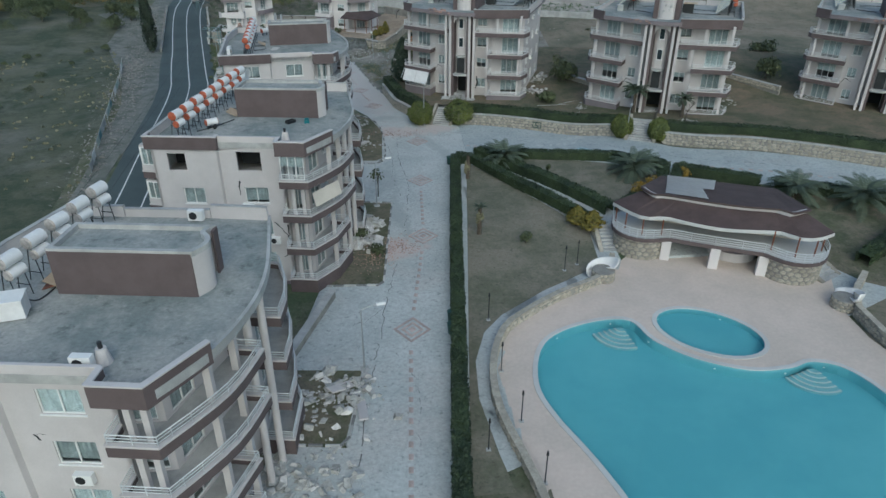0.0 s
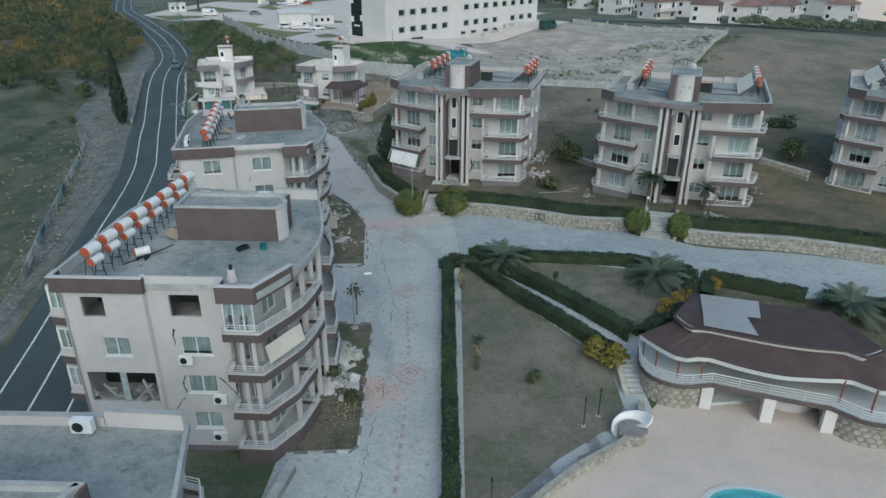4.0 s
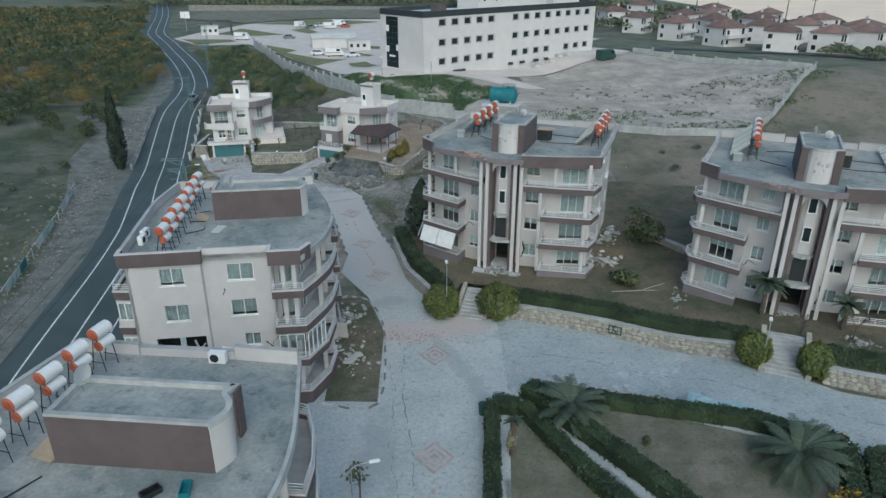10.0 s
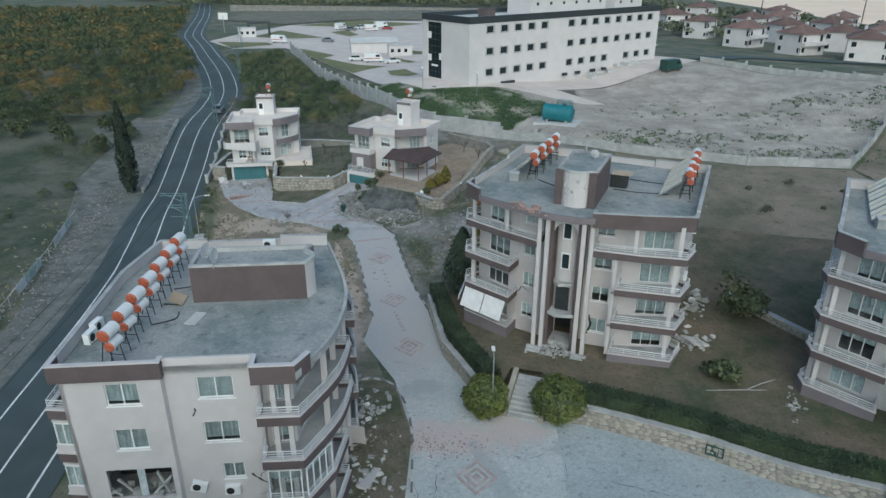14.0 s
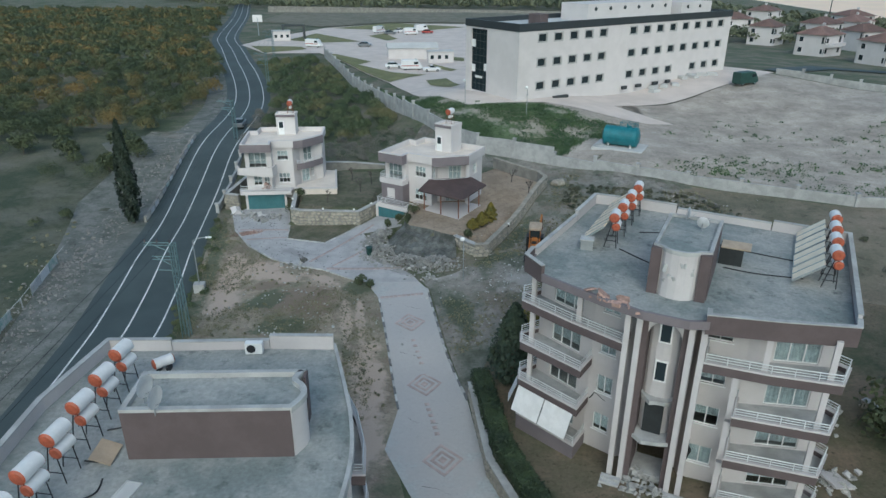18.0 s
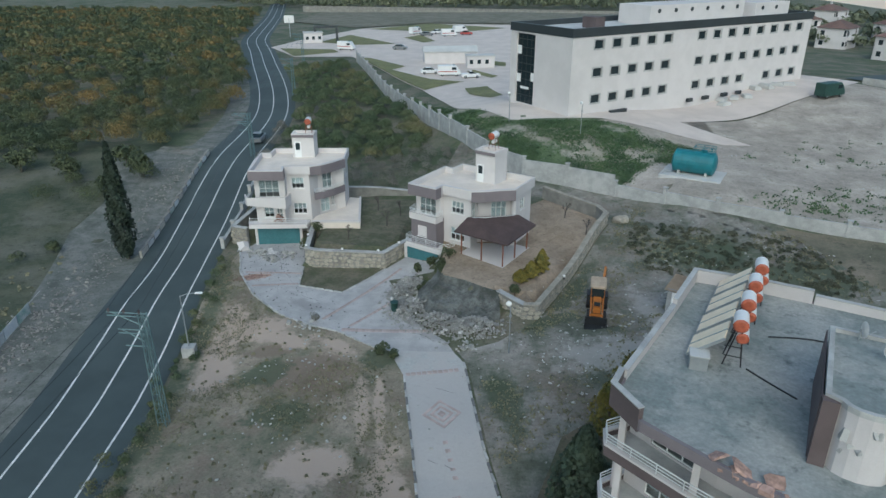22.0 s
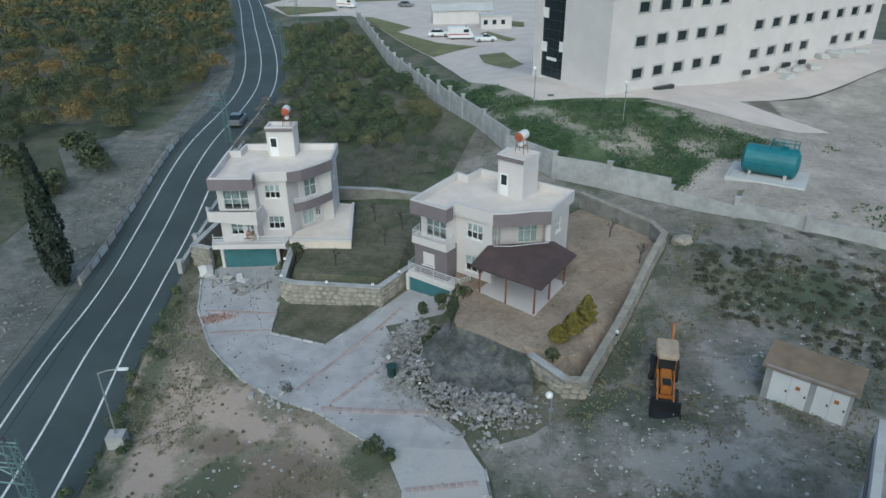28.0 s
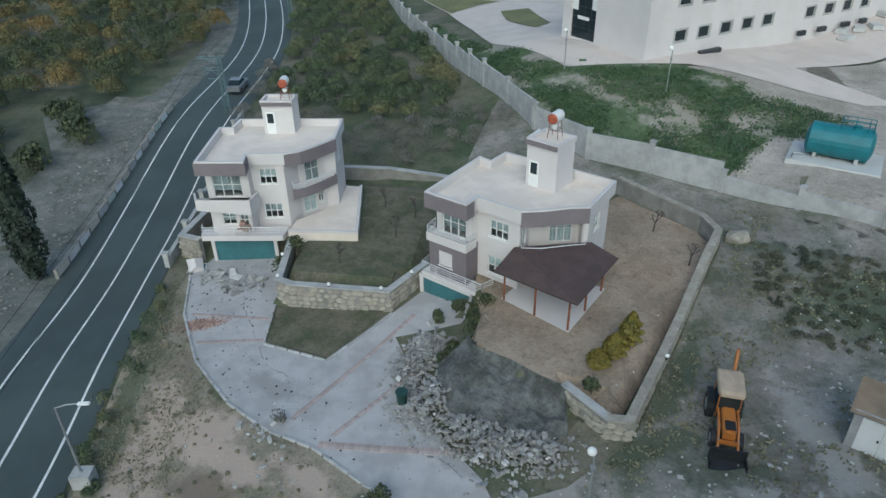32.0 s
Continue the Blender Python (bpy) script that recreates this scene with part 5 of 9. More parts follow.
# ---------- the three blocks on the terrace ----------
def terrace_block(x, y, z, rz, label, awning, fallen):
    b = thing("apartment_block", pose(x, y, z, 0, 0, rz), label, "apartment block", "blocks on the terrace")
    body = [(-8.6, 5.8), (-4.5, 3.9), (-2.2, 3.3), (-1.5, 3.8), (1.5, 3.8), (1.8, 3.2), (4.3, 3.3), (8.6, 4.6), (8.9, 17.0), (0, 17.4), (-5.0, 17.5), (-8.2, 17.2)]
    F = [0, 2.9, 5.8, 8.7]
    holes = {0: [(1.2, 3.6, f + .1, f + 2.3) for f in F], 1: [(.6, 1.7, f + .9, f + 2.2) for f in F],
             3: [(1.2, 1.8, 3.7, 5.0), (1.2, 1.8, 6.6, 8.0), (1.2, 1.8, 9.3, 10.8), (.6, 2.4, -.6, 2.2)],
             5: [(.3, 1.7, f + .9, f + 2.2) for f in F], 6: [(1.4, 3.8, f + .1, f + 2.3) for f in F],
             7: [(2.2, 3.2, f + 1.0, f + 2.3) for f in F] + [(6.0, 7.2, f + 1.0, f + 2.3) for f in F] + [(10, 11.2, f + 1, f + 2.3) for f in F],
             11: [(3.5, 4.7, f + 1.0, f + 2.3) for f in F] + [(8, 9.2, f + 1.0, f + 2.3) for f in F]}
    for e in range(len(body)):
        p0, p1 = body[e], body[(e + 1) % len(body)]
        part("wall", facade(bmesh.new(), p0, p1, -1.5, 11.5, holes.get(e, ())), "stucco", b, "white rendered outer wall")
        for i, (s0, s1, za, zb) in enumerate(holes.get(e, ())):
            if e == 3 and i == 3:
                # a near-black sheet gives the hall its shade
                part("dark_room", box(bmesh.new(), s0 - .3, 1.6, za - .2, s1 + .3, 1.7, zb + .2, side(p0, p1)), "dark", b, "near-black panel standing in for the unlit entrance hall")
                continue
            tall = zb - za > 1.7
            window(b, p0, p1, s0, s1, za, zb, (3 if tall else 2) if s1 - s0 > .7 else 1, 1, True, sill=not tall and e != 3, drop=(0, .2, 0, .5, .12)[(i * 3 + e) % 5])
    for lv in F[1:]:
        part("floor_slab", prism(bmesh.new(), offset(body, -.25, True), lv - .22, lv - .02), "concrete", b)
    roof = [(-9.2, 4.1), (-7.6, 2.75), (-3.5, 1.3), (-1.2, .75), (1.2, .75), (2.05, 1.15), (9.2, 3.3), (9.4, 17.2), (0, 17.7), (-5.0, 17.8), (-8.3, 17.5)]
    part("roof", prism(bmesh.new(), roof, 11.3, 11.6), "roofing", b, "grey stained flat roof")
    part("roof_edge", band(bmesh.new(), roof, 11.22, 11.72, .07, -.12, True), "mauve", b, "faded brown roof edge")
    for pth, lo, hi, mt in (([(-9.2, 5.4), (-9.2, 4.1), (-7.7, 2.85)], 11.1, 12.25, "brown"), ([(2.05, 1.9), (2.1, 1.2), (5.6, 2.1), (9.2, 3.25), (9.25, 4.2)], 10.95, 12.1, "brown"),
                            ([(9.25, 4.3), (9.35, 17.1), (4.6, 17.4)], 11.5, 12.3, "stucco"), ([(4.5, 17.4), (-2.0, 17.7)], 11.5, 12.1, "stucco"), ([(-2.1, 17.7), (-5.0, 17.75), (-8.25, 17.45), (-8.5, 13)], 11.5, 12.35, "stucco"), ([(-8.5, 12.9), (-9.1, 5.5)], 11.5, 12.1, "stucco")):
        part("parapet", band(bmesh.new(), pth, lo, hi, .1, -.12), mt, b, "brown painted parapet" if mt == "brown" else "white weathered parapet")
        part("parapet_coping", band(bmesh.new(), pth, hi, hi + .06, .13, -.15), "concrete", b)
    bowed = [(1.02 * math.sin(a), 3.75 - .62 * math.cos(a)) for a in [-1.35, -.9, -.45, 0, .45, .9, 1.35]]
    head = [(-1.5, 3.85), *bowed, (1.55, 3.85), (1.6, 9.3), (-1.5, 9.3)]
    sh = part("stair_head", prism(bmesh.new(), head, 11.55, 14.35), "stucco", b, "white stair head with a bowed front")
    for s in (-1, 1):
        part("cladding", boxes((min(s * 1.62, s * 1.04), 3.45, 11.6, max(s * 1.62, s * 1.04), 3.845, 14.45)), "brown", sh, "brown fin beside the bowed front")
        part("cladding", boxes((min(s * 1.605, s * 1.66), 3.85, 11.6, max(s * 1.605, s * 1.66), 9.3, 14.35)), "brown", sh, "plain brown side of the stair head")
    part("cover", boxes((1.75, 9.5, 12.75, 3.5, 10.8, 12.82)), "tan", sh, "tan sheet over a roof hatch")
    part("hatch", boxes((1.7, 9.6, 11.6, 3.1, 10.7, 12.74)), "dark", sh)
    part("rim", band(bmesh.new(), head, 14.35, 14.58, .06, -.14, True), "concrete", sh)
    part("screed", prism(bmesh.new(), offset(head, -.14, True), 14.35, 14.4), "roofing", sh)
    # columns and the bowed middle bay
    for u, v in ((-2.08, 1.5), (-1.42, 1.4), (1.4, 1.4), (2.05, 1.5)):
        part("column", boxes((u - .16, v - .16, -1.2, u + .16, v + .16, 11.3)), "stucco", b, "tall white square column")
    for u, v in ((-1.1, 1.6), (1.1, 1.6)):
        part("strip", boxes((u - .16, v - .1, -1.2, u + .16, v + 2.1, 11.2)), "brown", b, "tall brown strip beside the entrance bay")
    bow = [(-.94, 3.78)] + [(.94 * math.sin(a), 2.75 - .62 * math.cos(a)) for a in [-1.3, -.9, -.45, 0, .45, .9, 1.3]] + [(.94, 3.78)]
    bay = part("bay", prism(bmesh.new(), bow, 2.9, 11.2), "stucco", b, "bowed white stair bay over the entrance")
    for z0 in (3.9, 6.7, 9.3):
        wn_ = part("window", boxes((-.36, 2.05, z0, -.28, 2.2, z0 + 1.4), (.28, 2.05, z0, .36, 2.2, z0 + 1.4), (-.28, 2.05, z0, .28, 2.2, z0 + .08), (-.28, 2.05, z0 + 1.32, .28, 2.2, z0 + 1.4)), "frame", bay)
        part("pane", boxes((-.28, 2.09, z0 + .08, .28, 2.12, z0 + 1.32)), "dark_glass", wn_)
    arch = [(-.95, 11.2), (-.95, 10.2)] + [(-.92 * math.cos(a), 10.0 + .85 * math.sin(a)) for a in [.1, .5, 1.0, 1.57, 2.1, 2.6, 3.04]] + [(.95, 10.2), (.95, 11.2)]
    bm = bmesh.new()
    fs = [bm.faces.new([bm.verts.new((u, vv, z2)) for u, z2 in arch]) for vv in (1.55, 1.8)]
    for i in range(len(arch)):
        j = (i + 1) % len(arch)
        bm.faces.new((fs[0].verts[i], fs[0].verts[j], fs[1].verts[j], fs[1].verts[i]))
    part("arch", bm, "stucco", b, "white arch over the stair bay")
    rng = random.Random(int(x * 10))
    for z0, r0, d0 in ((2.75, 1.25, .35), (5.3, .95, .85)):
        lip = [(-r0, 3.0)] + [(r0 * math.sin(a) * rng.uniform(.9, 1.05), 1.6 + d0 - .9 * math.cos(a) * rng.uniform(.8, 1.1)) for a in [-1.5, -1.1, -.7, -.35, 0, .35, .7, 1.1, 1.5]] + [(r0, 3.0)]
        cn = part("broken_canopy", prism(bmesh.new(), lip, z0, z0 + .28), "concrete", b, "broken concrete canopy over the entrance")
    # no hole is cut: its shade is a near-black block on the bay
    part("torn_opening", boxes((-.6, 2.03, 3.05, .5, 2.2, 5.25)), "dark", b, "near-black block standing in for the shade of a torn hole")
    part("landing", boxes((-1.2, 1.9, -1.5, 1.2, 3.78, -.02)), "concrete", b, "dusty entrance landing")
    for s in (-1, 1):
        for k in range(6):
            part("step", boxes((min(s * 1.3, s * 2.5), 1.2 - .32 * (k + 1), -1.5, max(s * 1.3, s * 2.5), 1.2 - .32 * k, -.3 - .17 * k)), "concrete", b)
    bm = bmesh.new()
    for k in range(130):
        t_ = rng.uniform(0, 1)
        chunk(bm, (rng.uniform(-1.25, 1.25), -1.2 + 3.4 * t_, -1.4 + 1.2 * t_ + rng.uniform(0, .25)), rng.uniform(.18, .6), rng, .6)
    tagged(part("entrance_rubble", bm, "rubble", b, "broken masonry heaped in the entrance"), kind="stuff")
    # balconies
    lo_l = [(-8.5, 6.2), (-9.45, 4.7), (-9.1, 3.7), (-4.7, 2.1), (-4.45, 3.9)]
    hi_l = [(-8.5, 6.2), (-9.5, 4.9), (-9.2, 4.0), (-5.6, 2.6), (-2.3, 1.55), (-2.2, 3.3)]
    lo_r = [(4.25, 3.3), (4.22, 1.3), (8.9, 2.0), (9.4, 4.2), (8.6, 4.7)]
    hi_r = [(2.25, 3.2), (2.3, 1.45), (5.6, 1.75), (9.0, 2.4), (9.4, 4.3), (8.6, 4.7)]
    for i, f in enumerate(F):
        for pth in ((lo_l if i < 3 else hi_l), (lo_r if i < 3 else hi_r)):
            bl = part("balcony", prism(bmesh.new(), pth, f - .2, f), "concrete", b, "balcony with a brown painted front")
            part("apron", band(bmesh.new(), pth, f - .25 if i else -1.3, f + .3, .08, -.08), "brown" if i else "mauve", bl)
            part("ledge", band(bmesh.new(), pth, f + .3, f + .4, .11, -.11), "stucco", bl)
            railing(bl, pth, f + .4, .5)
            for u, v in (pth[2], pth[-3] if len(pth) > 5 else pth[1]):
                u, v = u * .94, v + .45
                part("pier", boxes((u - .15, v - .15, f, u + .15, v + .15, f + 2.6)), "stucco", bl)
    if awning:
        m = side(lo_l[2], lo_l[3])
        for s0, s1 in ((.1, 2.3), (2.38, 4.55)):
            part("awning", box(bmesh.new(), s0, -.03, -1.75, s1, .0, 0, m @ pose(0, -.12, 2.75, -24, 0, 0)), "tank_white", b, "white awning hung over a ground-floor balcony")
        m = side(lo_l[1], lo_l[2])
        part("awning", box(bmesh.new(), .05, -.03, -1.6, 1.0, .0, 0, m @ pose(0, -.12, 2.7, -20, 0, 0)), "tank_white", b)
    for e, s, zz in ((7, 5.0, 4.0), (7, 8.8, 7.0), (7, 4.9, 9.8), (11, 6.5, 4)):
        ac_unit(b, body[e], body[(e + 1) % 12], s, zz)
    crack(b, body[7], body[8], [(1.0, 1.0), (1.8, 2.2), (2.4, 3.0), (3.3, 3.6)], .09)
    crack(b, body[7], body[8], [(4.6, .2), (5.4, 1.6), (6.0, 3.2)], .1)
    crack(b, body[5], body[6], [(.2, .6), (.5, 1.4), (.3, 2.4)], .08)
    crack(b, body[1], body[2], [(.2, 3.0), (.6, 3.6), (1.3, 3.3)], .05)
    # peeled plaster and a broken roof edge
    for q in range(9):
        u_, z_ = rng.uniform(-1.0, 1.0), rng.uniform(12.2, 13.8)
        u_ *= .8
        v_ = 3.75 - .62 * math.cos(math.asin(u_ / 1.02)) - .012
        bm = bmesh.new()
        chunk(bm, (u_, v_ + .06, z_), rng.uniform(.12, .4), rng, 1.4)
        part("peeled_patch", bm, "concrete", sh, "patch of peeled plaster")
    bm = bmesh.new()
    for q in range(14):
        chunk(bm, (-4.4 + .22 * q + rng.uniform(-.1, .1), 1.65 - .06 * q + rng.uniform(-.12, .1), 11.62 + rng.uniform(-.1, .12)), rng.uniform(.25, .55), rng, .5)
    tagged(part("broken_edge", bm, "brick_dust", b, "broken roof edge with exposed brick"), kind="stuff")
    bm = bmesh.new()
    for q in range(60):
        k_ = rng.choice(((8.2, 3.2), (8.6, 6), (3.8, 2.2), (-2.6, 2.2), (8.7, 9)))
        chunk(bm, (k_[0] + rng.uniform(-.2, 1.6) * (1 if k_[0] > 0 else -1), k_[1] + rng.uniform(-1.8, .4), -1.2 + rng.uniform(.0, .4)), rng.uniform(.15, .6), rng, .6)
    tagged(part("fallen_plaster", bm, "plaster", b, "white plaster fallen at the foot of the wall"), kind="stuff")
    m = pose(x, y, z, 0, 0, rz)
    for u0, v0, n, dv in ((-5.0, 9.5, 4, 2.3), (8.0, 9.2, 4, 2.2)):
        for k in range(n):
            solar_heater(m @ pose(u0 + .05 * k, v0 + dv * k, 11.6), "tank_orange", True, 96)
    for pts in ([(-4.4, 9), (-3.2, 8.2), (-2.2, 7.6)], [(2.1, 9), (4.0, 8.9), (6.6, 9.4)], [(-3.8, 12.6), (-1.2, 13.4), (2.8, 12.4), (6.8, 12)]):
        cb = thing("roof_pipe", m, "dark insulated pipe lying across the roof", "pipe", "roof pipes")
        part("pipe", tube(bmesh.new(), [(u, v, 11.65) for u, v in curve_pts(pts, 5)], .04, 6), "black_steel", cb)
    bx = thing("roof_box", m @ pose(-6.4, 8.2, 11.6, 0, 0, 12), "pale square metal box on the roof", "roof box")
    part("casing", boxes((-.4, -.36, 0, .4, .36, .7)), "steel", bx)
    part("lid", boxes((-.44, -.4, .7, .44, .4, .75)), "pale_concrete", bx)
    for du, dv in ((.6, 7.2), (-.5, 8.8)):
        p = m @ Vector((du, dv, 14.06))
        satellite_dish(p.x, p.y, p.z, rz + 140 + 60 * du, .36)
    return b


terrace_block(9.05, 11.36, 2.5, -23, "white four-storey block with white columns, brown balconies and white awnings", True, False)
terrace_block(33.1, -1.6, 3.1, -27, "white four-storey block with brown balconies and bright roof collectors", False, True)
terrace_block(61.3, -6.5, 3.5, -32, "white four-storey block with open balconies at the edge of the estate", False, False)
mT = pose(9.05, 11.36, 2.5, 0, 0, -23)
for u, v, rz in ((-3.6, 1.7, 8), (-2.5, 1.6, -12), (-4.6, 2.1, 30)):
    g = thing("fallen_slab", mT @ pose(u, v, 11.68, 3, 5, rz), "pinkish broken render slab lying on the roof edge", "debris", "fallen slabs")
    part("slab", chunk(bmesh.new(), (0, 0, .05), .85, random.Random(int(u * 10)), .16), "brick_dust", g)
# ---------- stone and plain walls ----------
srng = random.Random(11)
STONES = []
for k in range(10):
    bm = bmesh.new()
    n = srng.choice((5, 6, 7))
    rim = [(math.cos(2 * math.pi * i / n) * srng.uniform(.8, 1.1), math.sin(2 * math.pi * i / n) * srng.uniform(.75, 1.05)) for i in range(n)]
    lo = [bm.verts.new((a * .5, 0.02, b * .5)) for a, b in rim]
    mid = [bm.verts.new((a * .48, -.05, b * .48)) for a, b in rim]
    top = [bm.verts.new((a * .34, -.1 - srng.uniform(0, .03), b * .34)) for a, b in rim]
    for q, r in ((lo, mid), (mid, top)):
        for i in range(n):
            bm.faces.new((q[i], q[(i + 1) % n], r[(i + 1) % n], r[i]))
    bm.faces.new(top)
    bmesh.ops.recalc_face_normals(bm, faces=bm.faces)
    me = bpy.data.meshes.new("stone")
    bm.to_mesh(me)
    bm.free()
    me.materials.append(M["stone"])
    STONES.append(me)


def stone_wall(name, path, h, label, size=.5, singles=0, base=None, thick=.4, cap="concrete", both=False):
    """A rubble wall along a path: its face is to the right. base: a fixed foot height; else it follows the ground."""
    w = thing(name, pose(0, 0, 0), label, "stone wall", kind="structure")
    fine = []
    for a, b in zip(path, path[1:]):
        n = max(1, int(math.dist(a, b) / 1.2))
        fine += [tuple(Vector(a).lerp(Vector(b), k / n)) for k in range(n)]
    fine.append(path[-1])

    def foot(x, y):
        return lie(x, y) if base is None else base
    inner = offset(fine, -thick)
    v, f = [], []
    for (x, y), (a, b) in zip(fine, inner):
        z = foot(x, y)
        v += [(x, y, z - .5), (x, y, z + h), (a, b, z + h), (a, b, z - .5)]
    for i in range(len(fine) - 1):
        for r in range(4):
            s = (r + 1) % 4
            f.append((4 * i + r, 4 * i + s, 4 * i + 4 + s, 4 * i + 4 + r))
    f += [(0, 1, 2, 3), tuple(4 * (len(fine) - 1) + r for r in (3, 2, 1, 0))]
    raw("core", v, f, "mortar", w)
    if cap:
        v, f = [], []
        outer, inn = offset(fine, .08), offset(fine, -thick - .06)
        for (x, y), (a, b), (c, d) in zip(fine, outer, inn):
            z = foot(x, y) + h
            v += [(a, b, z + .004), (a, b, z + .1), (c, d, z + .1), (c, d, z + .004)]
        for i in range(len(fine) - 1):
            for r in range(4):
                s = (r + 1) % 4
                f.append((4 * i + r, 4 * i + s, 4 * i + 4 + s, 4 * i + 4 + r))
        f += [(0, 1, 2, 3), tuple(4 * (len(fine) - 1) + r for r in (3, 2, 1, 0))]
        raw("coping", v, f, cap, w)
    rng, jv, jf, made = random.Random(len(path) * 7 + int(h * 10)), [], [], 0
    for flip in ((0, 1) if both else (0,)):
        line = inner[::-1] if flip else fine
        for (ax, ay), (bx, by) in zip(line, line[1:]):
            ln = math.dist((ax, ay), (bx, by))
            rz = math.degrees(math.atan2(by - ay, bx - ax))
            z = size * .45
            while z < h - size * .2:
                s = rng.uniform(0, size)
                while s < ln:
                    t = s / ln
                    x, y = ax + (bx - ax) * t, ay + (by - ay) * t
                    k = size * rng.uniform(.75, 1.15)
                    m = pose(x, y, foot(x, y) + z + rng.uniform(-.06, .06), 0, rng.uniform(-20, 20), rz) @ Matrix.Diagonal((k * rng.uniform(.95, 1.4), .6, k * .85, 1))
                    me = rng.choice(STONES)
                    if made < singles:
                        o = new("stone", me)
                        o.parent, o.matrix_local = w, m
                    else:
                        o0 = len(jv)
                        jv += [tuple(m @ q.co) for q in me.vertices]
                        jf += [tuple(o0 + i for i in p.vertices) for p in me.polygons]
                    made += 1
                    s += k * rng.uniform(.95, 1.15)
                z += size * .74
    if jf:
        tagged(raw("stone_facing", jv, jf, "stone", w), "pale rough stones set in mortar", "", kind="stuff")
    return w


def plain_wall(name, path, h, label, thick=.22, posts=6.0, mat="concrete"):
    w = thing(name, pose(0, 0, 0), label, "boundary wall", kind="structure")
    for a, b in zip(path, path[1:]):
        n = max(1, round(math.dist(a, b) / posts))
        for k in range(n):
            p, q = Vector(a).lerp(Vector(b), k / n), Vector(a).lerp(Vector(b), (k + 1) / n)
            z = min(lie(*p), lie(*q))
            top = (lie(*p) + lie(*q)) / 2 + h
            m = side(p, q)
            part("panel", box(bmesh.new(), .0, -thick / 2, z - .6, (q - p).length, thick / 2, top, m), mat, w)
            bm = box(bmesh.new(), -.2, -.2, z - .6, .2, .2, top + .4, m)
            box(bm, -.28, -.28, top + .4, .28, .28, top + .5, m)
            part("post", bm, mat, w)
    return w


# retaining walls under the terrace
stone_wall("retaining_wall", [(-1.35, 23.8), (.05, 15.1), (3.6, 6.5)], 1.35, "rough stone retaining wall curving beside the lane", .5, 60)
stone_wall("retaining_wall", [(8.4, 5.6), (10.6, 4.85), (18.3, 1.05), (27.4, -4.8)], 1.5, "long rough stone retaining wall below a hedge", .5, 300)
stone_wall("retaining_wall", [(32.2, -8.7), (49.2, -17.6), (70, -28.6)], 1.5, "long rough stone retaining wall below a hedge", .5, 120)
tagged(part("wall_vent", boxes((-.6, -.12, 0, .6, .05, .1), (-.6, -.12, .7, .6, .05, .8), (-.6, -.12, .1, -.5, .05, .7), (.5, -.12, .1, .6, .05, .7), (-.25, -.08, .1, -.2, .02, .7), (.2, -.08, .1, .25, .02, .7), (-.5, .0, .1, .5, .04, .7))
             , "green_paint"), "dark metal vent grille in the stone wall", "vent").matrix_world = pose(18.6, .85, 1.0, 0, 0, -29)


def stairs(name, a, b, run, rise, n, label, z=None, cheek=.5):
    """Steps up from the line a to b, to the left of it, with stone cheeks."""
    st = thing(name, side(a, b), label, "steps", kind="structure")
    z0, w = (lie(*a) if z is None else z), math.dist(a, b)
    for k in range(n):
        part("step", boxes((0, k * run, z0 - .6, w, (k + 1) * run + .02 * (k < n - 1), z0 + (k + 1) * rise)), "concrete", st)
    for x in (-.45, w + .05):
        bm = bmesh.new()
        p = [(0, z0 - .6), (n * run, z0 - .6), (n * run, z0 + n * rise + cheek), (0, z0 + cheek)]
        lo, hi = [bm.verts.new((x, q, r)) for q, r in p], [bm.verts.new((x + .4, q, r)) for q, r in p]
        bm.faces.new(lo)
        bm.faces.new(hi)
        for i in range(4):
            bm.faces.new((lo[i], lo[i - 1], hi[i - 1], hi[i]))
        part("cheek", bm, "stone", st, "sloping stone side of the steps")
    return st


stairs("garden_steps", (4.9, 6.2), (7.1, 5.4), .42, .17, 9, "concrete steps up to the terrace with stone cheeks")
stairs("garden_steps", (28.4, -6.8), (31.0, -8.1), .42, .17, 10, "concrete steps up to the terrace with stone cheeks")
for a, b in (((26.2, 20.2), (30.4, 12.5)), ((49.6, 12), (53.6, 3))):
    stone_wall("garden_wall", [a, b], .7, "low stone wall between two blocks", .45, 0, lie(*a) + 1.4)

# the long wall round the building plot
plain_wall("boundary_wall", [(-46, 178), (-30.3, 136), (-21.5, 116), (-12.6, 96), (-6.4, 84), (-1.3, 78.6), (4.1, 76.5), (9.6, 73.7)], 2.6, "tall grey concrete wall with posts")
plain_wall("boundary_wall", [(9.7, 73.6), (14.9, 70.2), (20, 67), (25.9, 64.5), (43.6, 57.4), (58.4, 57.4), (92, 97), (62, 131)], 1.3, "low grey concrete wall with posts")
# walls of the villas
stone_wall("garden_wall", [(-1.2, 46.3), (0.1, 46.2), (7.95, 64.9), (7.2, 67.2), (1.3, 73.2)], 1.4, "rough stone garden wall with pale coping", .55, 120, None, .4, "stone")
stone_wall("garden_wall", [(-3.6, 48.9), (-1.2, 46.4)], 1.5, "broken end of a rough stone garden wall", .55, 12, 2.0)
stone_wall("garden_wall", [(-25.6, 64.6), (-24.5, 58.4), (-23.2, 57.9), (-15.8, 57.9), (-13.6, 62.2)], 2.15, "stepped stone retaining wall below a villa garden", .55, 160, .55)
stone_wall("garden_wall", [(-34.7, 72), (-35.0, 63.9), (-33.0, 63.4)], 2.2, "rough stone wall beside the road", .55, 30, .4)
stone_wall("garden_wall", [(-13, 76.5), (-20, 78), (-34, 77.5)], .8, "low stone wall behind the villa garden", .5, 0, 2.5)

# kerbs
KRNG = random.Random(3)


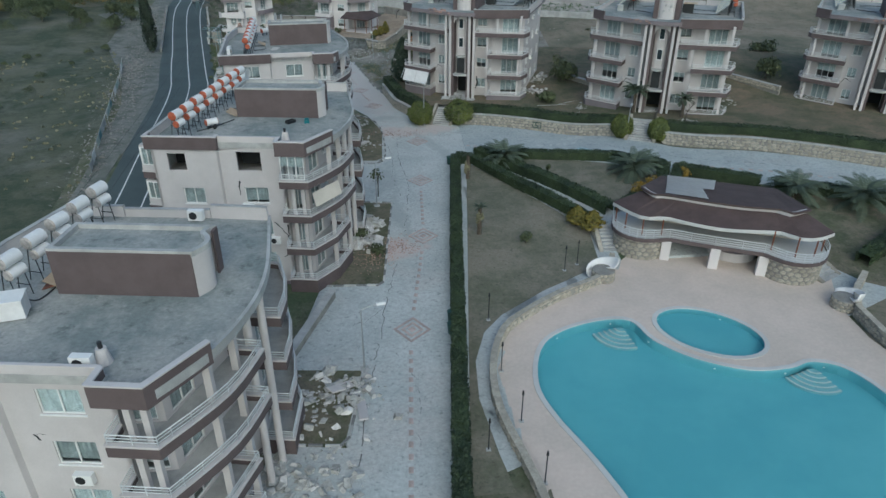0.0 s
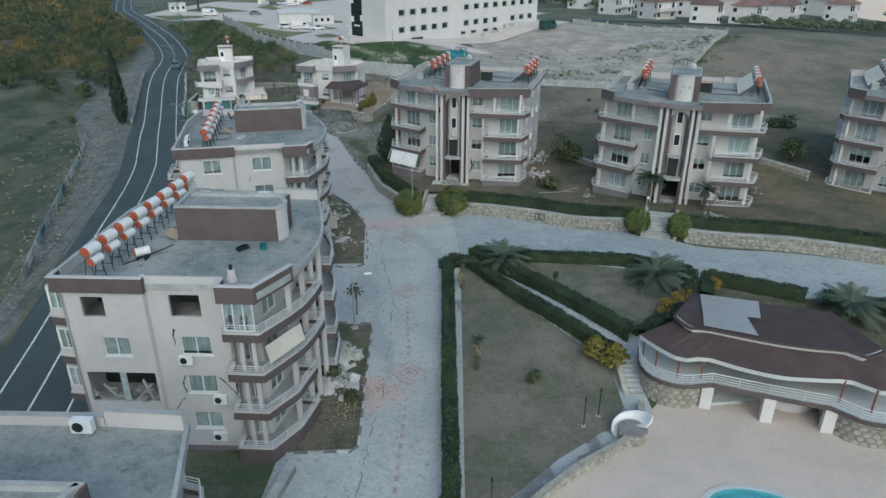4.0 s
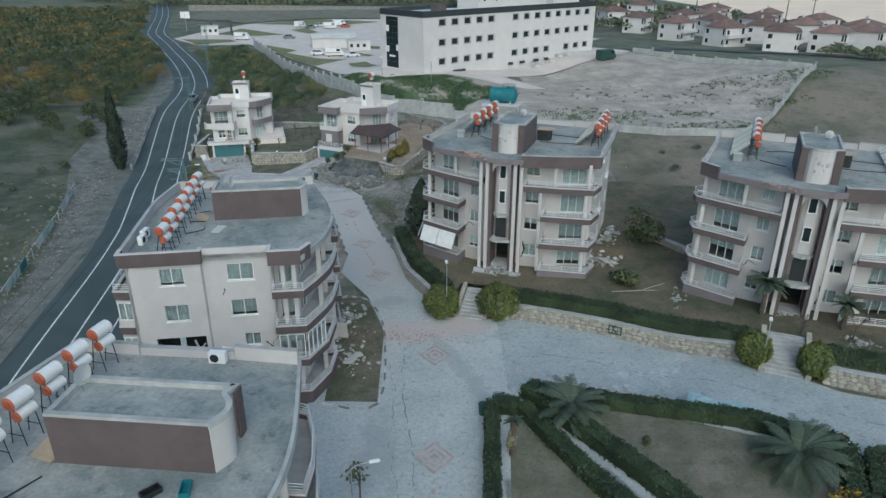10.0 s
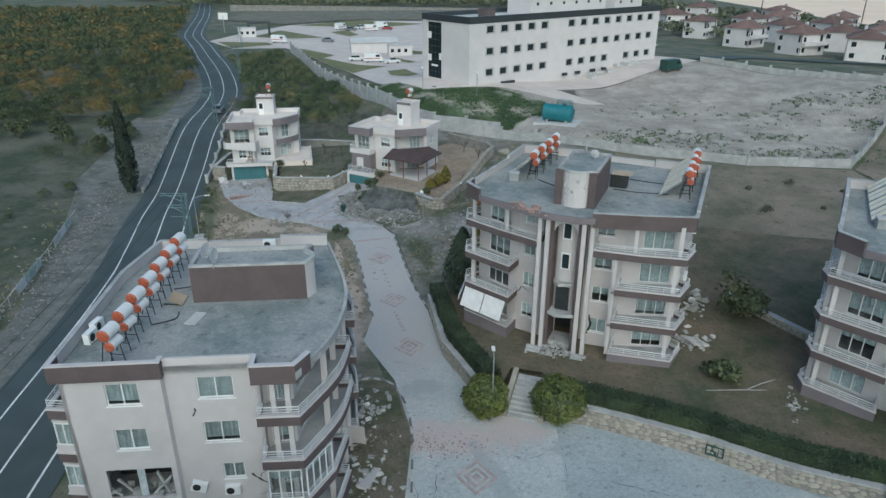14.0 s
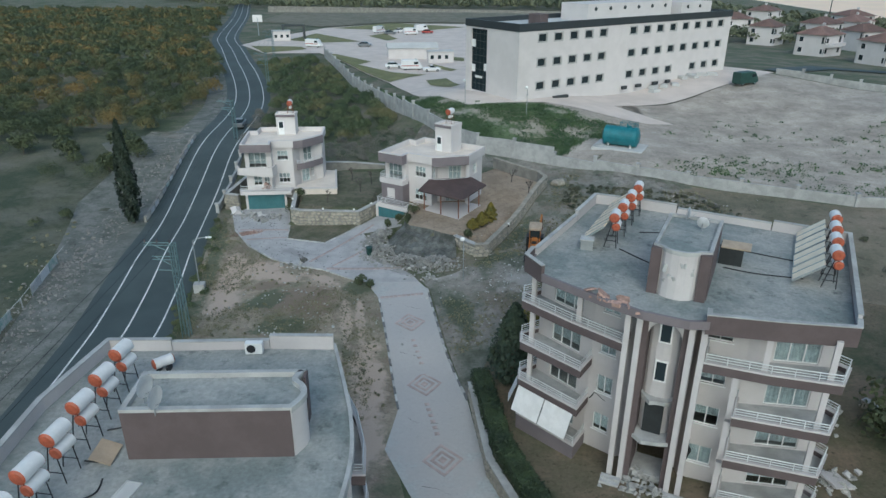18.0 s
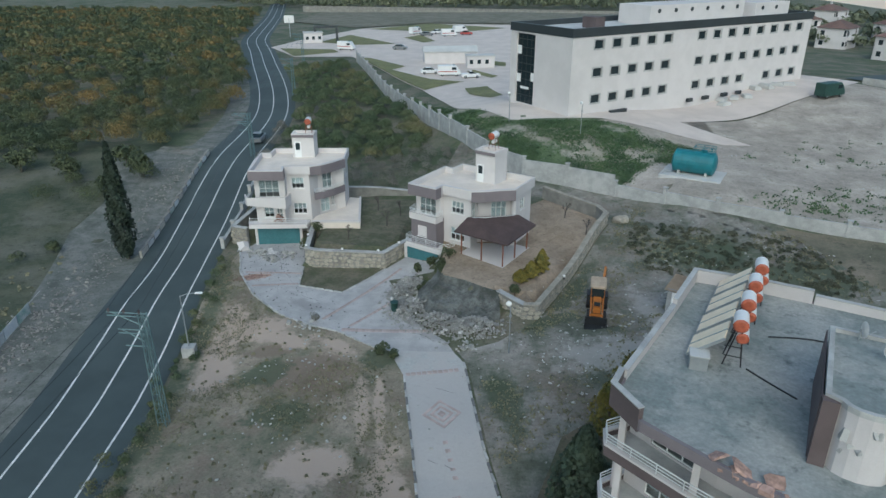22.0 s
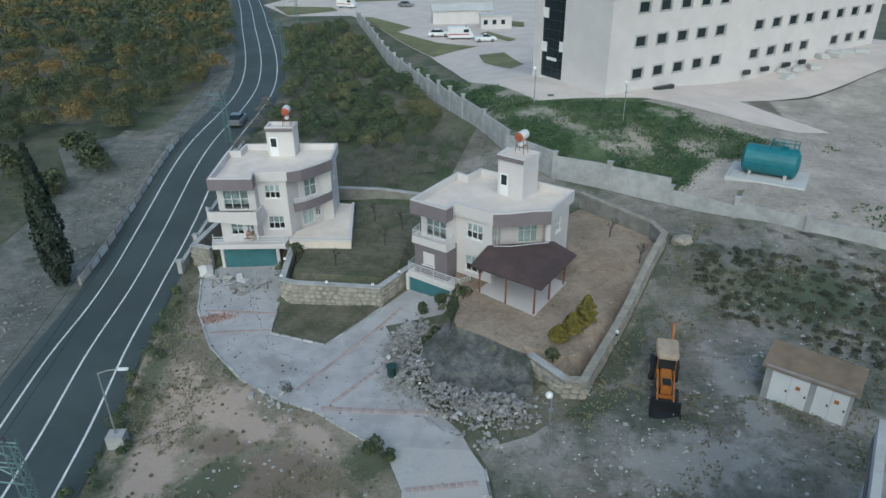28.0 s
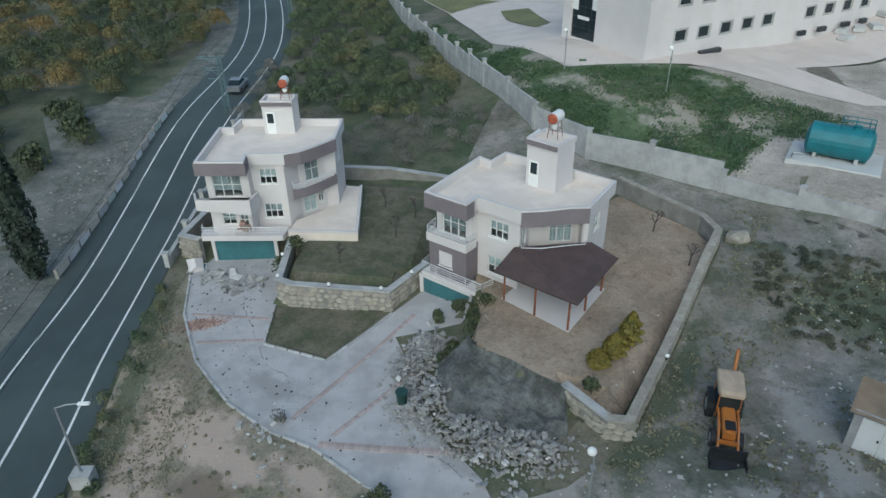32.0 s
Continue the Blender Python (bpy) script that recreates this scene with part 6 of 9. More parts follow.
def kerb(path, label, step=.9, two=True, h=.14):
    k = thing("kerb", pose(0, 0, 0), label, "kerb", kind="structure")
    i = 0
    me = {}
    for mt in ("kerb", "black_kerb"):
        bm = boxes((.01, -.08, -.2, step - .01, .08, h))
        bmesh.ops.bevel(bm, geom=bm.edges[:], offset=.015, segments=1, affect="EDGES")
        o = part("kerb_stone", bm, mt)
        me[mt] = o.data
        bpy.data.objects.remove(o)
    for a, b in zip(path, path[1:]):
        n = max(1, int(math.dist(a, b) / step))
        rz = math.degrees(math.atan2(b[1] - a[1], b[0] - a[0]))
        for q in range(n):
            p = Vector(a).lerp(Vector(b), q / n)
            o = new("kerb_stone", me["black_kerb" if two and i % 2 else "kerb"])
            o.parent, o.matrix_local = k, pose(p.x, p.y, lie(p.x, p.y) + .04, KRNG.uniform(-3, 3), KRNG.uniform(-2, 2), rz + KRNG.uniform(-2, 2))
            i += 1


kerb([(-10.5, 38.4), (-8.8, 31), (-6.7, 21.8)], "white and dark kerb stones along the walk")
kerb([(-3.7, 30.5), (-1.4, 23.2)], "white and dark kerb stones along the walk")
kerb([(-5.9, 40.5), (-3.7, 30.5)], "white and dark kerb stones along the walk")
kerb(curve_pts([(-7.7, 10.5), (-5.6, 11.2), (-3.6, 9.6), (-2.2, 4), (-2.5, -7.1), (-6.9, -6.8)], 4), "kerb stones round a grass bed")
kerb([(-6.2, -18.8), (-2.0, -19.4), (-3.5, -35.4), (-4, -35.9), (-8.8, -35.6)], "kerb stones round a grass bed")
kerb([(-5.3, -47), (-6.3, -53.6), (-6.9, -54.3), (-11, -53.8)], "kerb stones round a grass bed")
kerb([(-33.1, 61.2), (-31, 56), (-27.8, 51.2), (-24, 47.7), (-20.4, 45.5), (-17.5, 44.6), (-14, 42.5), (-12.4, 41.7)], "pale kerb along the forecourt", .9, False)
kerb([(-24.6, 57.8), (-23.8, 53.4), (-18.9, 52.2), (-15.6, 57.7)], "pale kerb round a small lawn", .9, False)
stone_wall("garden_wall", [(-8.0, -37.2), (-10.9, -45.6)], .7, "low grey wall beside a parking bay", .5, 0, 0, .5)


# ---------- paving patterns ----------
def diamond(x, y, rz, r=1.45):
    d = thing("paving_diamond", pose(x, y, lie(x, y) + .085, 0, 0, rz), "nested diamonds of red pavers set in grey paving", "paving", "diamonds along the lane", "structure")
    for a, b in ((1.0, .82), (.6, .42), (.22, 0)):
        bm = bmesh.new()
        ou, inn = [(0, -a * r * 1.15), (a * r, 0), (0, a * r * 1.15), (-a * r, 0)], [(0, -b * r * 1.15), (b * r, 0), (0, b * r * 1.15), (-b * r, 0)]
        for k in range(4):
            n = max(2, int(a * r * 1.5 / .28))
            for q in range(n):
                p = [Vector(ou[k]).lerp(Vector(ou[(k + 1) % 4]), (q + g) / n) for g in (.03, .97)] + [Vector(inn[k]).lerp(Vector(inn[(k + 1) % 4]), (q + g) / n) for g in (.97, .03)]
                if b == 0 and q:
                    continue
                if b == 0:
                    p = [Vector(ou[k]), Vector(ou[(k + 1) % 4]), Vector((0, 0))]
                lo, hi = [bm.verts.new((*c, -.03)) for c in p], [bm.verts.new((*c, .008)) for c in p]
                bm.faces.new(hi)
                for i in range(len(p)):
                    bm.faces.new((lo[i - 1], lo[i], hi[i], hi[i - 1]))
        tagged(part("paver_ring", bm, "red_paver", d, "ring of red pavers"), kind="stuff")


for x, y, rz in ((-1.62, -42.6, -7), (1.55, -13.45, -5), (2.33, -.25, -5), (-2.97, 16.4, 8), (-4.95, 25.3, 10), (-7.0, 34.0, 12), (.6, -27.5, -6)):
    diamond(x, y, rz)


def paver_line(path, w, label, step=.24, gap=1):
    p = thing("paver_band", pose(0, 0, 0), label, "paving", kind="structure")
    bm = boxes((0, -w / 2, -.03, step * .92, w / 2, .008))
    o = part("paver", bm, "red_paver")
    me = o.data
    bpy.data.objects.remove(o)
    i = 0
    for a, b in zip(path, path[1:]):
        n = int(math.dist(a, b) / step)
        rz = math.degrees(math.atan2(b[1] - a[1], b[0] - a[0]))
        for k in range(n):
            i += 1
            if i % (gap + 1) == 0:
                continue
            q = Vector(a).lerp(Vector(b), k / n)
            o = new("paver", me)
            o.parent, o.matrix_local = p, pose(q.x, q.y, lie(q.x, q.y) + .09, 0, 0, rz)


paver_line([(-3.0, -60), (-1.9, -45.2)], .3, "line of red pavers down the lane", .5)
paver_line([(-1.3, -40), (.3, -30)], .3, "line of red pavers down the lane", .5)
paver_line([(.8, -25), (1.4, -16)], .3, "line of red pavers down the lane", .5)
paver_line([(-3.5, 19), (-4.6, 22.8)], .35, "line of red pavers up the walk", .35)
paver_line([(-5.4, 28), (-6.6, 31.6)], .35, "line of red pavers up the walk", .35)
paver_line([(-17.2, 44.9), (-9.0, 45.2)], .5, "band of red pavers across the forecourt", .3, 60)
paver_line([(-16.6, 45.6), (-12.9, 51.6)], .3, "thin red paver line across the forecourt", .3, 60)
paver_line([(-19.4, 46.6), (-13.9, 57.6)], .3, "thin red paver line across the forecourt", .3, 60)
paver_line([(-30.5, 56.2), (-24.3, 56.2)], .3, "thin red paver line across the forecourt", .3, 60)
paver_line([(-28.6, 53), (-23.9, 53.8)], .3, "thin red paver line across the forecourt", .3, 60)
paver_line([(-10.4, 38.6), (-6.2, 39.6)], .4, "band of red pavers across the walk", .4, 60)
paver_line([(8.4, -3.0), (14.5, -6.3), (21.1, -10), (28, -13.2), (46, -22)], .3, "faded line of red pavers along the street", .5)


# ---------- greenery ----------
def leaf_quads(c, n, size, rng, flat=.5):
    """Four corners for each leaf at centres c with outward normals n."""
    k = len(c)
    n = n + rng.normal(0, flat, (k, 3))
    n /= np.linalg.norm(n, axis=1, keepdims=True) + 1e-9
    a = np.cross(n, rng.normal(0, 1, (k, 3)))
    a /= np.linalg.norm(a, axis=1, keepdims=True) + 1e-9
    b = np.cross(n, a)
    s = size * rng.uniform(.6, 1.3, (k, 1))
    return np.stack([c - a * s * .5 - b * s * .32, c + a * s * .5 - b * s * .32, c + a * s * .36 + b * s * .4, c - a * s * .36 + b * s * .4], 1)


def leaf_object(name, quads, mat, parent=None, label="", core=None):
    q = np.concatenate(quads).reshape(-1, 3)
    n = len(q) // 4
    me = bpy.data.meshes.new(name)
    me.vertices.add(4 * n)
    me.vertices.foreach_set("co", q.astype(np.float32).ravel())
    me.loops.add(4 * n)
    me.loops.foreach_set("vertex_index", np.arange(4 * n, dtype=np.int32))
    me.polygons.add(n)
    me.polygons.foreach_set("loop_start", np.arange(0, 4 * n, 4, dtype=np.int32))
    me.update(calc_edges=True)
    me.materials.append(M[mat])
    ob = new(name, me)
    ob.parent = parent
    if label:
        ob["label"] = label
    return ob


def crown(rng, r, h, n, size, lumps=7, z0=0.0):
    """Leaves over a lumpy crown of radius r and height h."""
    out = []
    for k in range(lumps):
        a, q = rng.uniform(0, 6.28), rng.uniform(.15, .62) * (k > 0)
        c = np.array([math.cos(a) * r * q, math.sin(a) * r * q, z0 + h * rng.uniform(.35, .7)])
        rr = np.array([r * rng.uniform(.42, .66), r * rng.uniform(.42, .66), h * rng.uniform(.28, .46)])
        d = rng.normal(0, 1, (n // lumps, 3))
        d[:, 2] = np.abs(d[:, 2]) * np.where(rng.random(len(d)) < .25, -.6, 1)
        d /= np.linalg.norm(d, axis=1, keepdims=True)
        out.append(leaf_quads(c + d * rr * rng.uniform(.72, 1.08, (len(d), 1)), d, size, rng))
    return np.concatenate(out)


def trunk(bm, x, y, z, h, r, rng, limbs=3):
    tube(bm, [(x, y, z - .3), (x + rng.uniform(-.1, .1), y, z + h * .5), (x + rng.uniform(-.2, .2), y + rng.uniform(-.2, .2), z + h)], r, 6, r * .55)
    for k in range(limbs):
        a = rng.uniform(0, 6.28)
        tube(bm, [(x, y, z + h * .6), (x + math.cos(a) * h * .3, y + math.sin(a) * h * .3, z + h * 1.05)], r * .5, 5, r * .2)
    return bm


nrng = np.random.default_rng(4)


def shrub(name, x, y, r, h, mat, label, n=500, size=.2, z=None, group="", lumps=8, stem=.3):
    z = ground_z(x, y) if z is None else z
    s = thing(name, pose(x, y, z), label, name.split("_")[-1], group)
    part("trunk", trunk(bmesh.new(), 0, 0, 0, h * .45, .06 + r * .04, random.Random(int(x * 9 + y)), 3), "bark", s)
    leaf_object("crown", [crown(nrng, r, h, n, size, lumps, stem * .3)], mat, s)
    return s


def hedge(path, w, h, label, mat="hedge", dens=300, base=None, trim=1.0):
    rows, core_v, core_f = [], [], []
    for a, b in zip(path, path[1:]):
        ln = math.dist(a, b)
        n = int(ln * dens)
        e = np.array([(b[0] - a[0]) / ln, (b[1] - a[1]) / ln])
        t, f = nrng.uniform(-.15, ln + .15, n), nrng.integers(0, 4, n)
        u = nrng.uniform(-1, 1, n)
        wob = 1 + .06 * np.sin(t * 1.7) + .05 * np.sin(t * 4.3)
        sx = np.where(f < 2, u * w / 2, np.where(f == 2, w / 2, -w / 2)) * wob
        sz = np.where(f < 2, h, (u * .5 + .5) * h) * (1 + .04 * np.sin(t * 2.9))
        x, y = a[0] + e[0] * t + e[1] * sx, a[1] + e[1] * t - e[0] * sx
        g = np.array([(ground_z(p, q) if base is None else lie(p, q) + base) for p, q in zip(a[0] + e[0] * np.linspace(0, ln, 12), a[1] + e[1] * np.linspace(0, ln, 12))])
        z = np.interp(t, np.linspace(0, ln, 12), g) + sz
        nn = np.zeros((n, 3))
        nn[:, 2] = f < 2
        s = np.where(f == 2, 1, np.where(f == 3, -1, 0))
        nn[:, 0], nn[:, 1] = e[1] * s, -e[0] * s
        rows.append(leaf_quads(np.stack([x, y, z], 1) + nrng.normal(0, .04, (n, 3)), nn, .14, nrng, .5))
        for k in range(12):
            p, q = a[0] + e[0] * ln * k / 11, a[1] + e[1] * ln * k / 11
            o0 = len(core_v)
            for d, zz in ((-.44 * w, -.3), (-.44 * w, h * .95), (.44 * w, h * .95), (.44 * w, -.3)):
                core_v.append((p + e[1] * d, q - e[0] * d, g[k] + zz))
            if k:
                core_f += [(o0 - 4 + r, o0 - 4 + (r + 1) % 4, o0 + (r + 1) % 4, o0 + r) for r in range(4)]
    hg = thing("hedge", pose(0, 0, 0), label, "hedge", "clipped hedges")
    raw("hedge_core", core_v, core_f, "hedge", hg)
    leaf_object("leaves", rows, mat, hg)
    return hg


hedge([(-2.0, -72), (-.08, -59), (3.48, -30), (6.2, -8.8)], 1.02, 1.25, "long clipped dark green hedge beside the lane")
hedge([(6.4, -8.4), (8.2, -9.0)], 1.2, 1.15, "short clipped hedge at the garden corner")
hedge([(8.4, -8.9), (12, -17.5), (17.2, -27.8)], 1.15, 1.0, "clipped hedge along the garden path")
hedge([(9.2, -6.9), (14, -15.2), (19.6, -25.9)], 1.35, 1.15, "clipped hedge along the garden path")
hedge([(9.4, -6.8), (13.9, -8.8), (24.1, -13.1), (29.2, -16.1)], 1.2, 1.05, "clipped hedge along the street")
hedge([(29.1, -16.4), (26.7, -21.5), (20.4, -25.9)], 1.2, 1.05, "clipped hedge round a lawn")
hedge([(30.6, -17.2), (28.4, -21.0)], 1.2, 1.05, "clipped hedge beside a garden gap")
hedge([(30.4, -17.4), (37.4, -22.2)], 1.3, 1.15, "clipped hedge along the street")
hedge([(38.8, -22.8), (60, -35)], 1.3, 1.15, "clipped hedge along the street")
hedge([(48, -32), (39, -37.4)], 1.3, 1.1, "clipped hedge by the pool steps")
hedge([(-.5, 24), (1.1, 15.6), (3.9, 8.6)], 1.35, 1.05, "clipped hedge on top of the retaining wall", base=1.5)
hedge([(8.6, 6.8), (11.0, 6.0), (18.7, 2.2), (28.0, -3.9)], 1.35, 1.05, "clipped hedge on top of the retaining wall", base=1.5)
hedge([(32.9, -7.4), (49.6, -16.2), (69, -27)], 1.35, 1.05, "clipped hedge on top of the retaining wall", base=1.5)
for x, y, r, h in ((3.3, 6.6, 1.75, 3.2), (8.7, 5.9, 2.0, 3.4), (28.0, -5.4, 1.35, 3.0), (32.0, -7.6, 1.3, 3.0)):
    s = thing("round_shrub", pose(x, y, lie(x, y)), "round clipped olive green shrub beside the steps", "shrub", "shrubs by the steps")
    part("trunk", tube(bmesh.new(), [(0, 0, -.2), (0, 0, h * .5)], .1, 6, .06), "bark", s)
    d = nrng.normal(0, 1, (4800, 3))
    d /= np.linalg.norm(d, axis=1, keepdims=True)
    lump = 1 + .06 * np.sin(d[:, :1] * 7 + x) + .05 * np.sin(d[:, 1:2] * 9 + d[:, 2:] * 5)
    c = np.array([0, 0, h * .5]) + d * np.array([r, r, h * .5]) * lump * nrng.uniform(.82, 1.03, (4800, 1))
    leaf_object("crown", [leaf_quads(c, d, .17, nrng, .5)], "shrub", s)
THUJAS = []
for x, y, r, h in ((4.4, 30.7, 1.5, 4.4), (6.3, 33.6, 2.1, 5.6), (-1.5, 50.6, .75, 1.5), (-.5, 51.7, .8, 1.9), (.5, 53.0, .8, 2.6), (15.7, -27.6, 1.15, 2.1), (16.8, -29.0, 1.3, 2.3), (46, -40, 1.3, 2.4)):
    THUJAS.append((x, y, r, h))
shrub("dry_bush", -20.0, 46.4, .7, .7, "greytwig", "dry reddish grey twiggy bush at the kerb", 260, .1, None, "", 6)
for x, y, r, h in ((23.2, -23.4, .9, 1.1), (24.3, -22.4, 1.0, 1.3), (25.4, -21.7, .9, 1.2), (26.6, -21.0, .9, 1.2), (30.4, -19, .8, 1.2)):
    shrub("golden_bush", x, y, r, h, "gold", "low golden yellow bush in the hedge", 420, .17, None, "golden shrubs", 7)
for x, y, r, h in ((-67.3, 82.5, 2.2, 3.4), (-58.2, 77.5, 1.8, 2.9), (-56.4, 83.4, 2.3, 3.6), (-61.4, 88, 2.2, 3.2), (-76, 84, 2.2, 3.2), (26.4, 17.2, 2.4, 3.4), (55, 9, 2.2, 3), (49, 30, 3.2, 3.6), (62, 22, 2.6, 2.8), (21.7, 8.1, 1.5, 1.5)):
    shrub("garden_tree", x, y, r, h, "far_tree", "dark green broad tree in a yard", 900, .32, None, "", 9)
for x, y, r, h in ((10.1, -30.1, .7, 1.0), (16.2, -14.2, .4, .8), (-25.6, 62.6, 1.1, 1.6), (-12, 56.6, .6, .9), (-10.8, 57.6, .7, 1.1), (-9.6, 56.6, .7, 1.2), (-1.9, 48.6, .6, 1.0), (-5.6, -27.6, 1.0, 1.1), (-3.9, -30.9, .9, 1.0), (-12.9, 41.3, .7, 1.0), (-11.7, 40.7, .6, .9)):
    shrub("small_shrub", x, y, r, h, "far_tree", "small dark green shrub", 320, .17, None, "", 6)


def conifer(name, x, y, r, h, mat, label, n, size, z=None):
    z = ground_z(x, y) if z is None else z
    t = thing(name, pose(x, y, z), label, "tree")
    part("trunk", tube(bmesh.new(), [(0, 0, -.3), (0, 0, h * .5), (0, 0, h * .92)], .22, 7, .04), "bark", t)
    k = nrng.uniform(0, 1, n) ** .8
    prof = np.minimum(1, (1.02 - k) * 1.6) ** .75 * np.minimum(1, .45 + k * 3.2)
    a = nrng.uniform(0, 6.28, n)
    rad = r * prof * (.78 + .22 * np.sin(a * 5 + k * 23)) * nrng.uniform(.8, 1.06, n)
    c = np.stack([np.cos(a) * rad, np.sin(a) * rad, .4 + k * (h - .4)], 1)
    nn = np.stack([np.cos(a), np.sin(a), np.full(n, .6)], 1)
    leaf_object("crown", [leaf_quads(c, nn, size, nrng, .5)], mat, t)
    return t


for x, y, r, h in THUJAS:
    tagged(conifer("thuja_shrub", x, y, r, h, "thuja", "golden green thuja shrub", 2600 if h > 3 else 1500, .2), group="golden shrubs", category="shrub")
conifer("cypress", -46.4, 60.6, 1.45, 13.8, "cypress", "tall dark cypress by the road", 6000, .3)
conifer("conifer", 2.0, 23.4, 1.9, 7.0, "conifer", "dark green conifer at the corner of a block", 4200, .27)


def palm(x, y, h, r, label, n=36, dead=0):
    z = ground_z(x, y)
    t = thing("palm_tree", pose(x, y, z), label, "palm tree", "garden palms")
    bm = bmesh.new()
    tube(bm, [(0, 0, -.2), (.03, 0, h * .5), (0, .03, h)], .24, 9, .17)
    part("trunk", bm, "bark", t, "rough brown trunk")
    rng = random.Random(int(x * 7 + y * 3))
    for k in range(n):
        az, up = 2 * math.pi * k * .618, rng.uniform(.0, 1.35)
        pts = [Vector((math.cos(az) * r * s * math.cos(up * (1 - s * .5)), math.sin(az) * r * s * math.cos(up * (1 - s * .5)), h + r * (math.sin(up) * s - .5 * s * s))) for s in [i / 7 for i in range(8)]]
        q = []
        for i in range(1, 8):
            tdir = (pts[i] - pts[i - 1]).normalized()
            sd = tdir.cross(Vector((0, 0, 1))).normalized()
            w = r * .15 * math.sin(math.pi * (.12 + .8 * i / 8))
            for sgn in (-1, 1):
                for g in (0, .33, .66):
                    b0 = pts[i - 1].lerp(pts[i], g)
                    tip = b0 + sd * sgn * w + tdir * w * .7 - Vector((0, 0, w * .35))
                    q.append([b0 - tdir * .05, b0 + tdir * .075, tip + tdir * .045, tip - tdir * .035])
        leaf_object("frond", [np.array([[tuple(v) for v in f] for f in q])], "palm", t)
    return t


for x, y, h, r in ((11.9, -10.2, 1.0, 3.0), (25.2, -17.4, 1.1, 3.2), (39.6, -25.2, 1.1, 3.2), (45, -28.3, 1.3, 3.4), (31.6, .4, 3.2, 1.9), (36.8, -3.2, 2.4, 1.4)):
    palm(x, y, h, r, "feathery date palm in a lawn bed")
for x, y in ((7.0, -13.6), (6.0, -27.8)):
    t = palm(x, y, 2.9, .75, "slim young palm with a dry brown skirt", 14)
    leaf_object("dry_skirt", [crown(nrng, .4, 2.2, 160, .25, 5, .3)], "weed", t, "dry brown skirt of old leaves")


def bare_tree(x, y, h, label, z=None, leaves=0):
    z = ground_z(x, y) if z is None else z
    t = thing("bare_tree", pose(x, y, z), label, "tree")
    rng = random.Random(int(x * 13 + y))
    bm = bmesh.new()
    tube(bm, [(0, 0, -.2), (.05, 0, h * .4)], .07, 5, .05)

    def grow(p, d, ln, r, lv):
        q = p + d * ln
        tube(bm, [p, q], r, 4, r * .6)
        if lv:
            for k in range(3):
                grow(q, (d + Vector((rng.uniform(-.7, .7), rng.uniform(-.7, .7), rng.uniform(-.1, .5)))).normalized(), ln * .68, r * .6, lv - 1)
    for k in range(4):
        grow(Vector((.05, 0, h * .4)), Vector((rng.uniform(-.6, .6), rng.uniform(-.6, .6), 1)).normalized(), h * .24, .04, 2)
    part("crown", bm, "twig", t)
    if leaves:
        leaf_object("foliage", [crown(nrng, h * .3, h * .5, leaves, .22, 5, h * .55)], "far_tree", t)
    return t


bare_tree(-3.4, -17.6, 3.2, "thin young tree with sparse dark leaves", None, 70)
bare_tree(33, -3.4, 3.6, "bare tree in front of a block")
bare_tree(36.4, -5.2, 3.2, "bare tree in front of a block")
bare_tree(-20.5, 61.5, 2.0, "small bare tree in a villa garden")
for x, y in ((-17, 66), (-16, 69.5), (-19, 71), (3.4, 66.5), (5.4, 62)):
    bare_tree(x, y, 2.2, "small bare fruit tree")
# ---------- the two villas ----------
def walls(parent, poly, z0, z1, holes, mat="villa_white", rows=2):
    for e in range(len(poly)):
        p0, p1 = poly[e], poly[(e + 1) % len(poly)]
        hs = holes.get(e, ())
        part("wall", facade(bmesh.new(), p0, p1, z0, z1, hs), mat, parent, "white painted wall")
        for i, (s0, s1, za, zb) in enumerate(hs):
            window(parent, p0, p1, s0, s1, za, zb, 2 if s1 - s0 < 1.3 else 3, rows, True, sill=zb - za < 1.7, drop=(.25, .0, .4)[(i + e) % 3])


def roof_top(parent, roof, deck, top, trims):
    part("roof", prism(bmesh.new(), roof, deck - .3, deck), "villa_roof", parent, "pale tiled flat roof")
    part("parapet", band(bmesh.new(), roof, deck - .35, top, .02, -.2, True), "villa_white", parent, "white roof parapet")
    for pth in trims:
        part("fascia", band(bmesh.new(), pth, deck - .55, top - .12, .1, .025), "mauve", parent, "dark brown fascia below the roof")


def villa_tower(parent, quad, z0, z1):
    t = part("stair_tower", prism(bmesh.new(), quad, z0, z1), "villa_white", parent, "white stair tower on the roof")
    part("rim", band(bmesh.new(), quad, z1, z1 + .32, .06, -.16, True), "villa_white", t, "white rim round the tower roof")
    part("deck", prism(bmesh.new(), offset(quad, -.16, True), z1, z1 + .06), "villa_roof", t)
    part("fascia", band(bmesh.new(), [quad[0], quad[1]], z1 - .12, z1 + .2, .16, .065), "mauve", t, "dark brown fascia of the tower")
    m = side(quad[0], quad[1])
    part("door", box(bmesh.new(), .25, -.04, z0 + .02, 1.05, -.005, z0 + 2.0, m), "frame", t, "white roof door")
    part("pane", box(bmesh.new(), .38, -.05, z0 + 1.0, .92, -.042, z0 + 1.85, m), "dark_glass", t)
    c = sum((Vector(q) for q in quad), Vector((0, 0))) / len(quad)
    return t, c


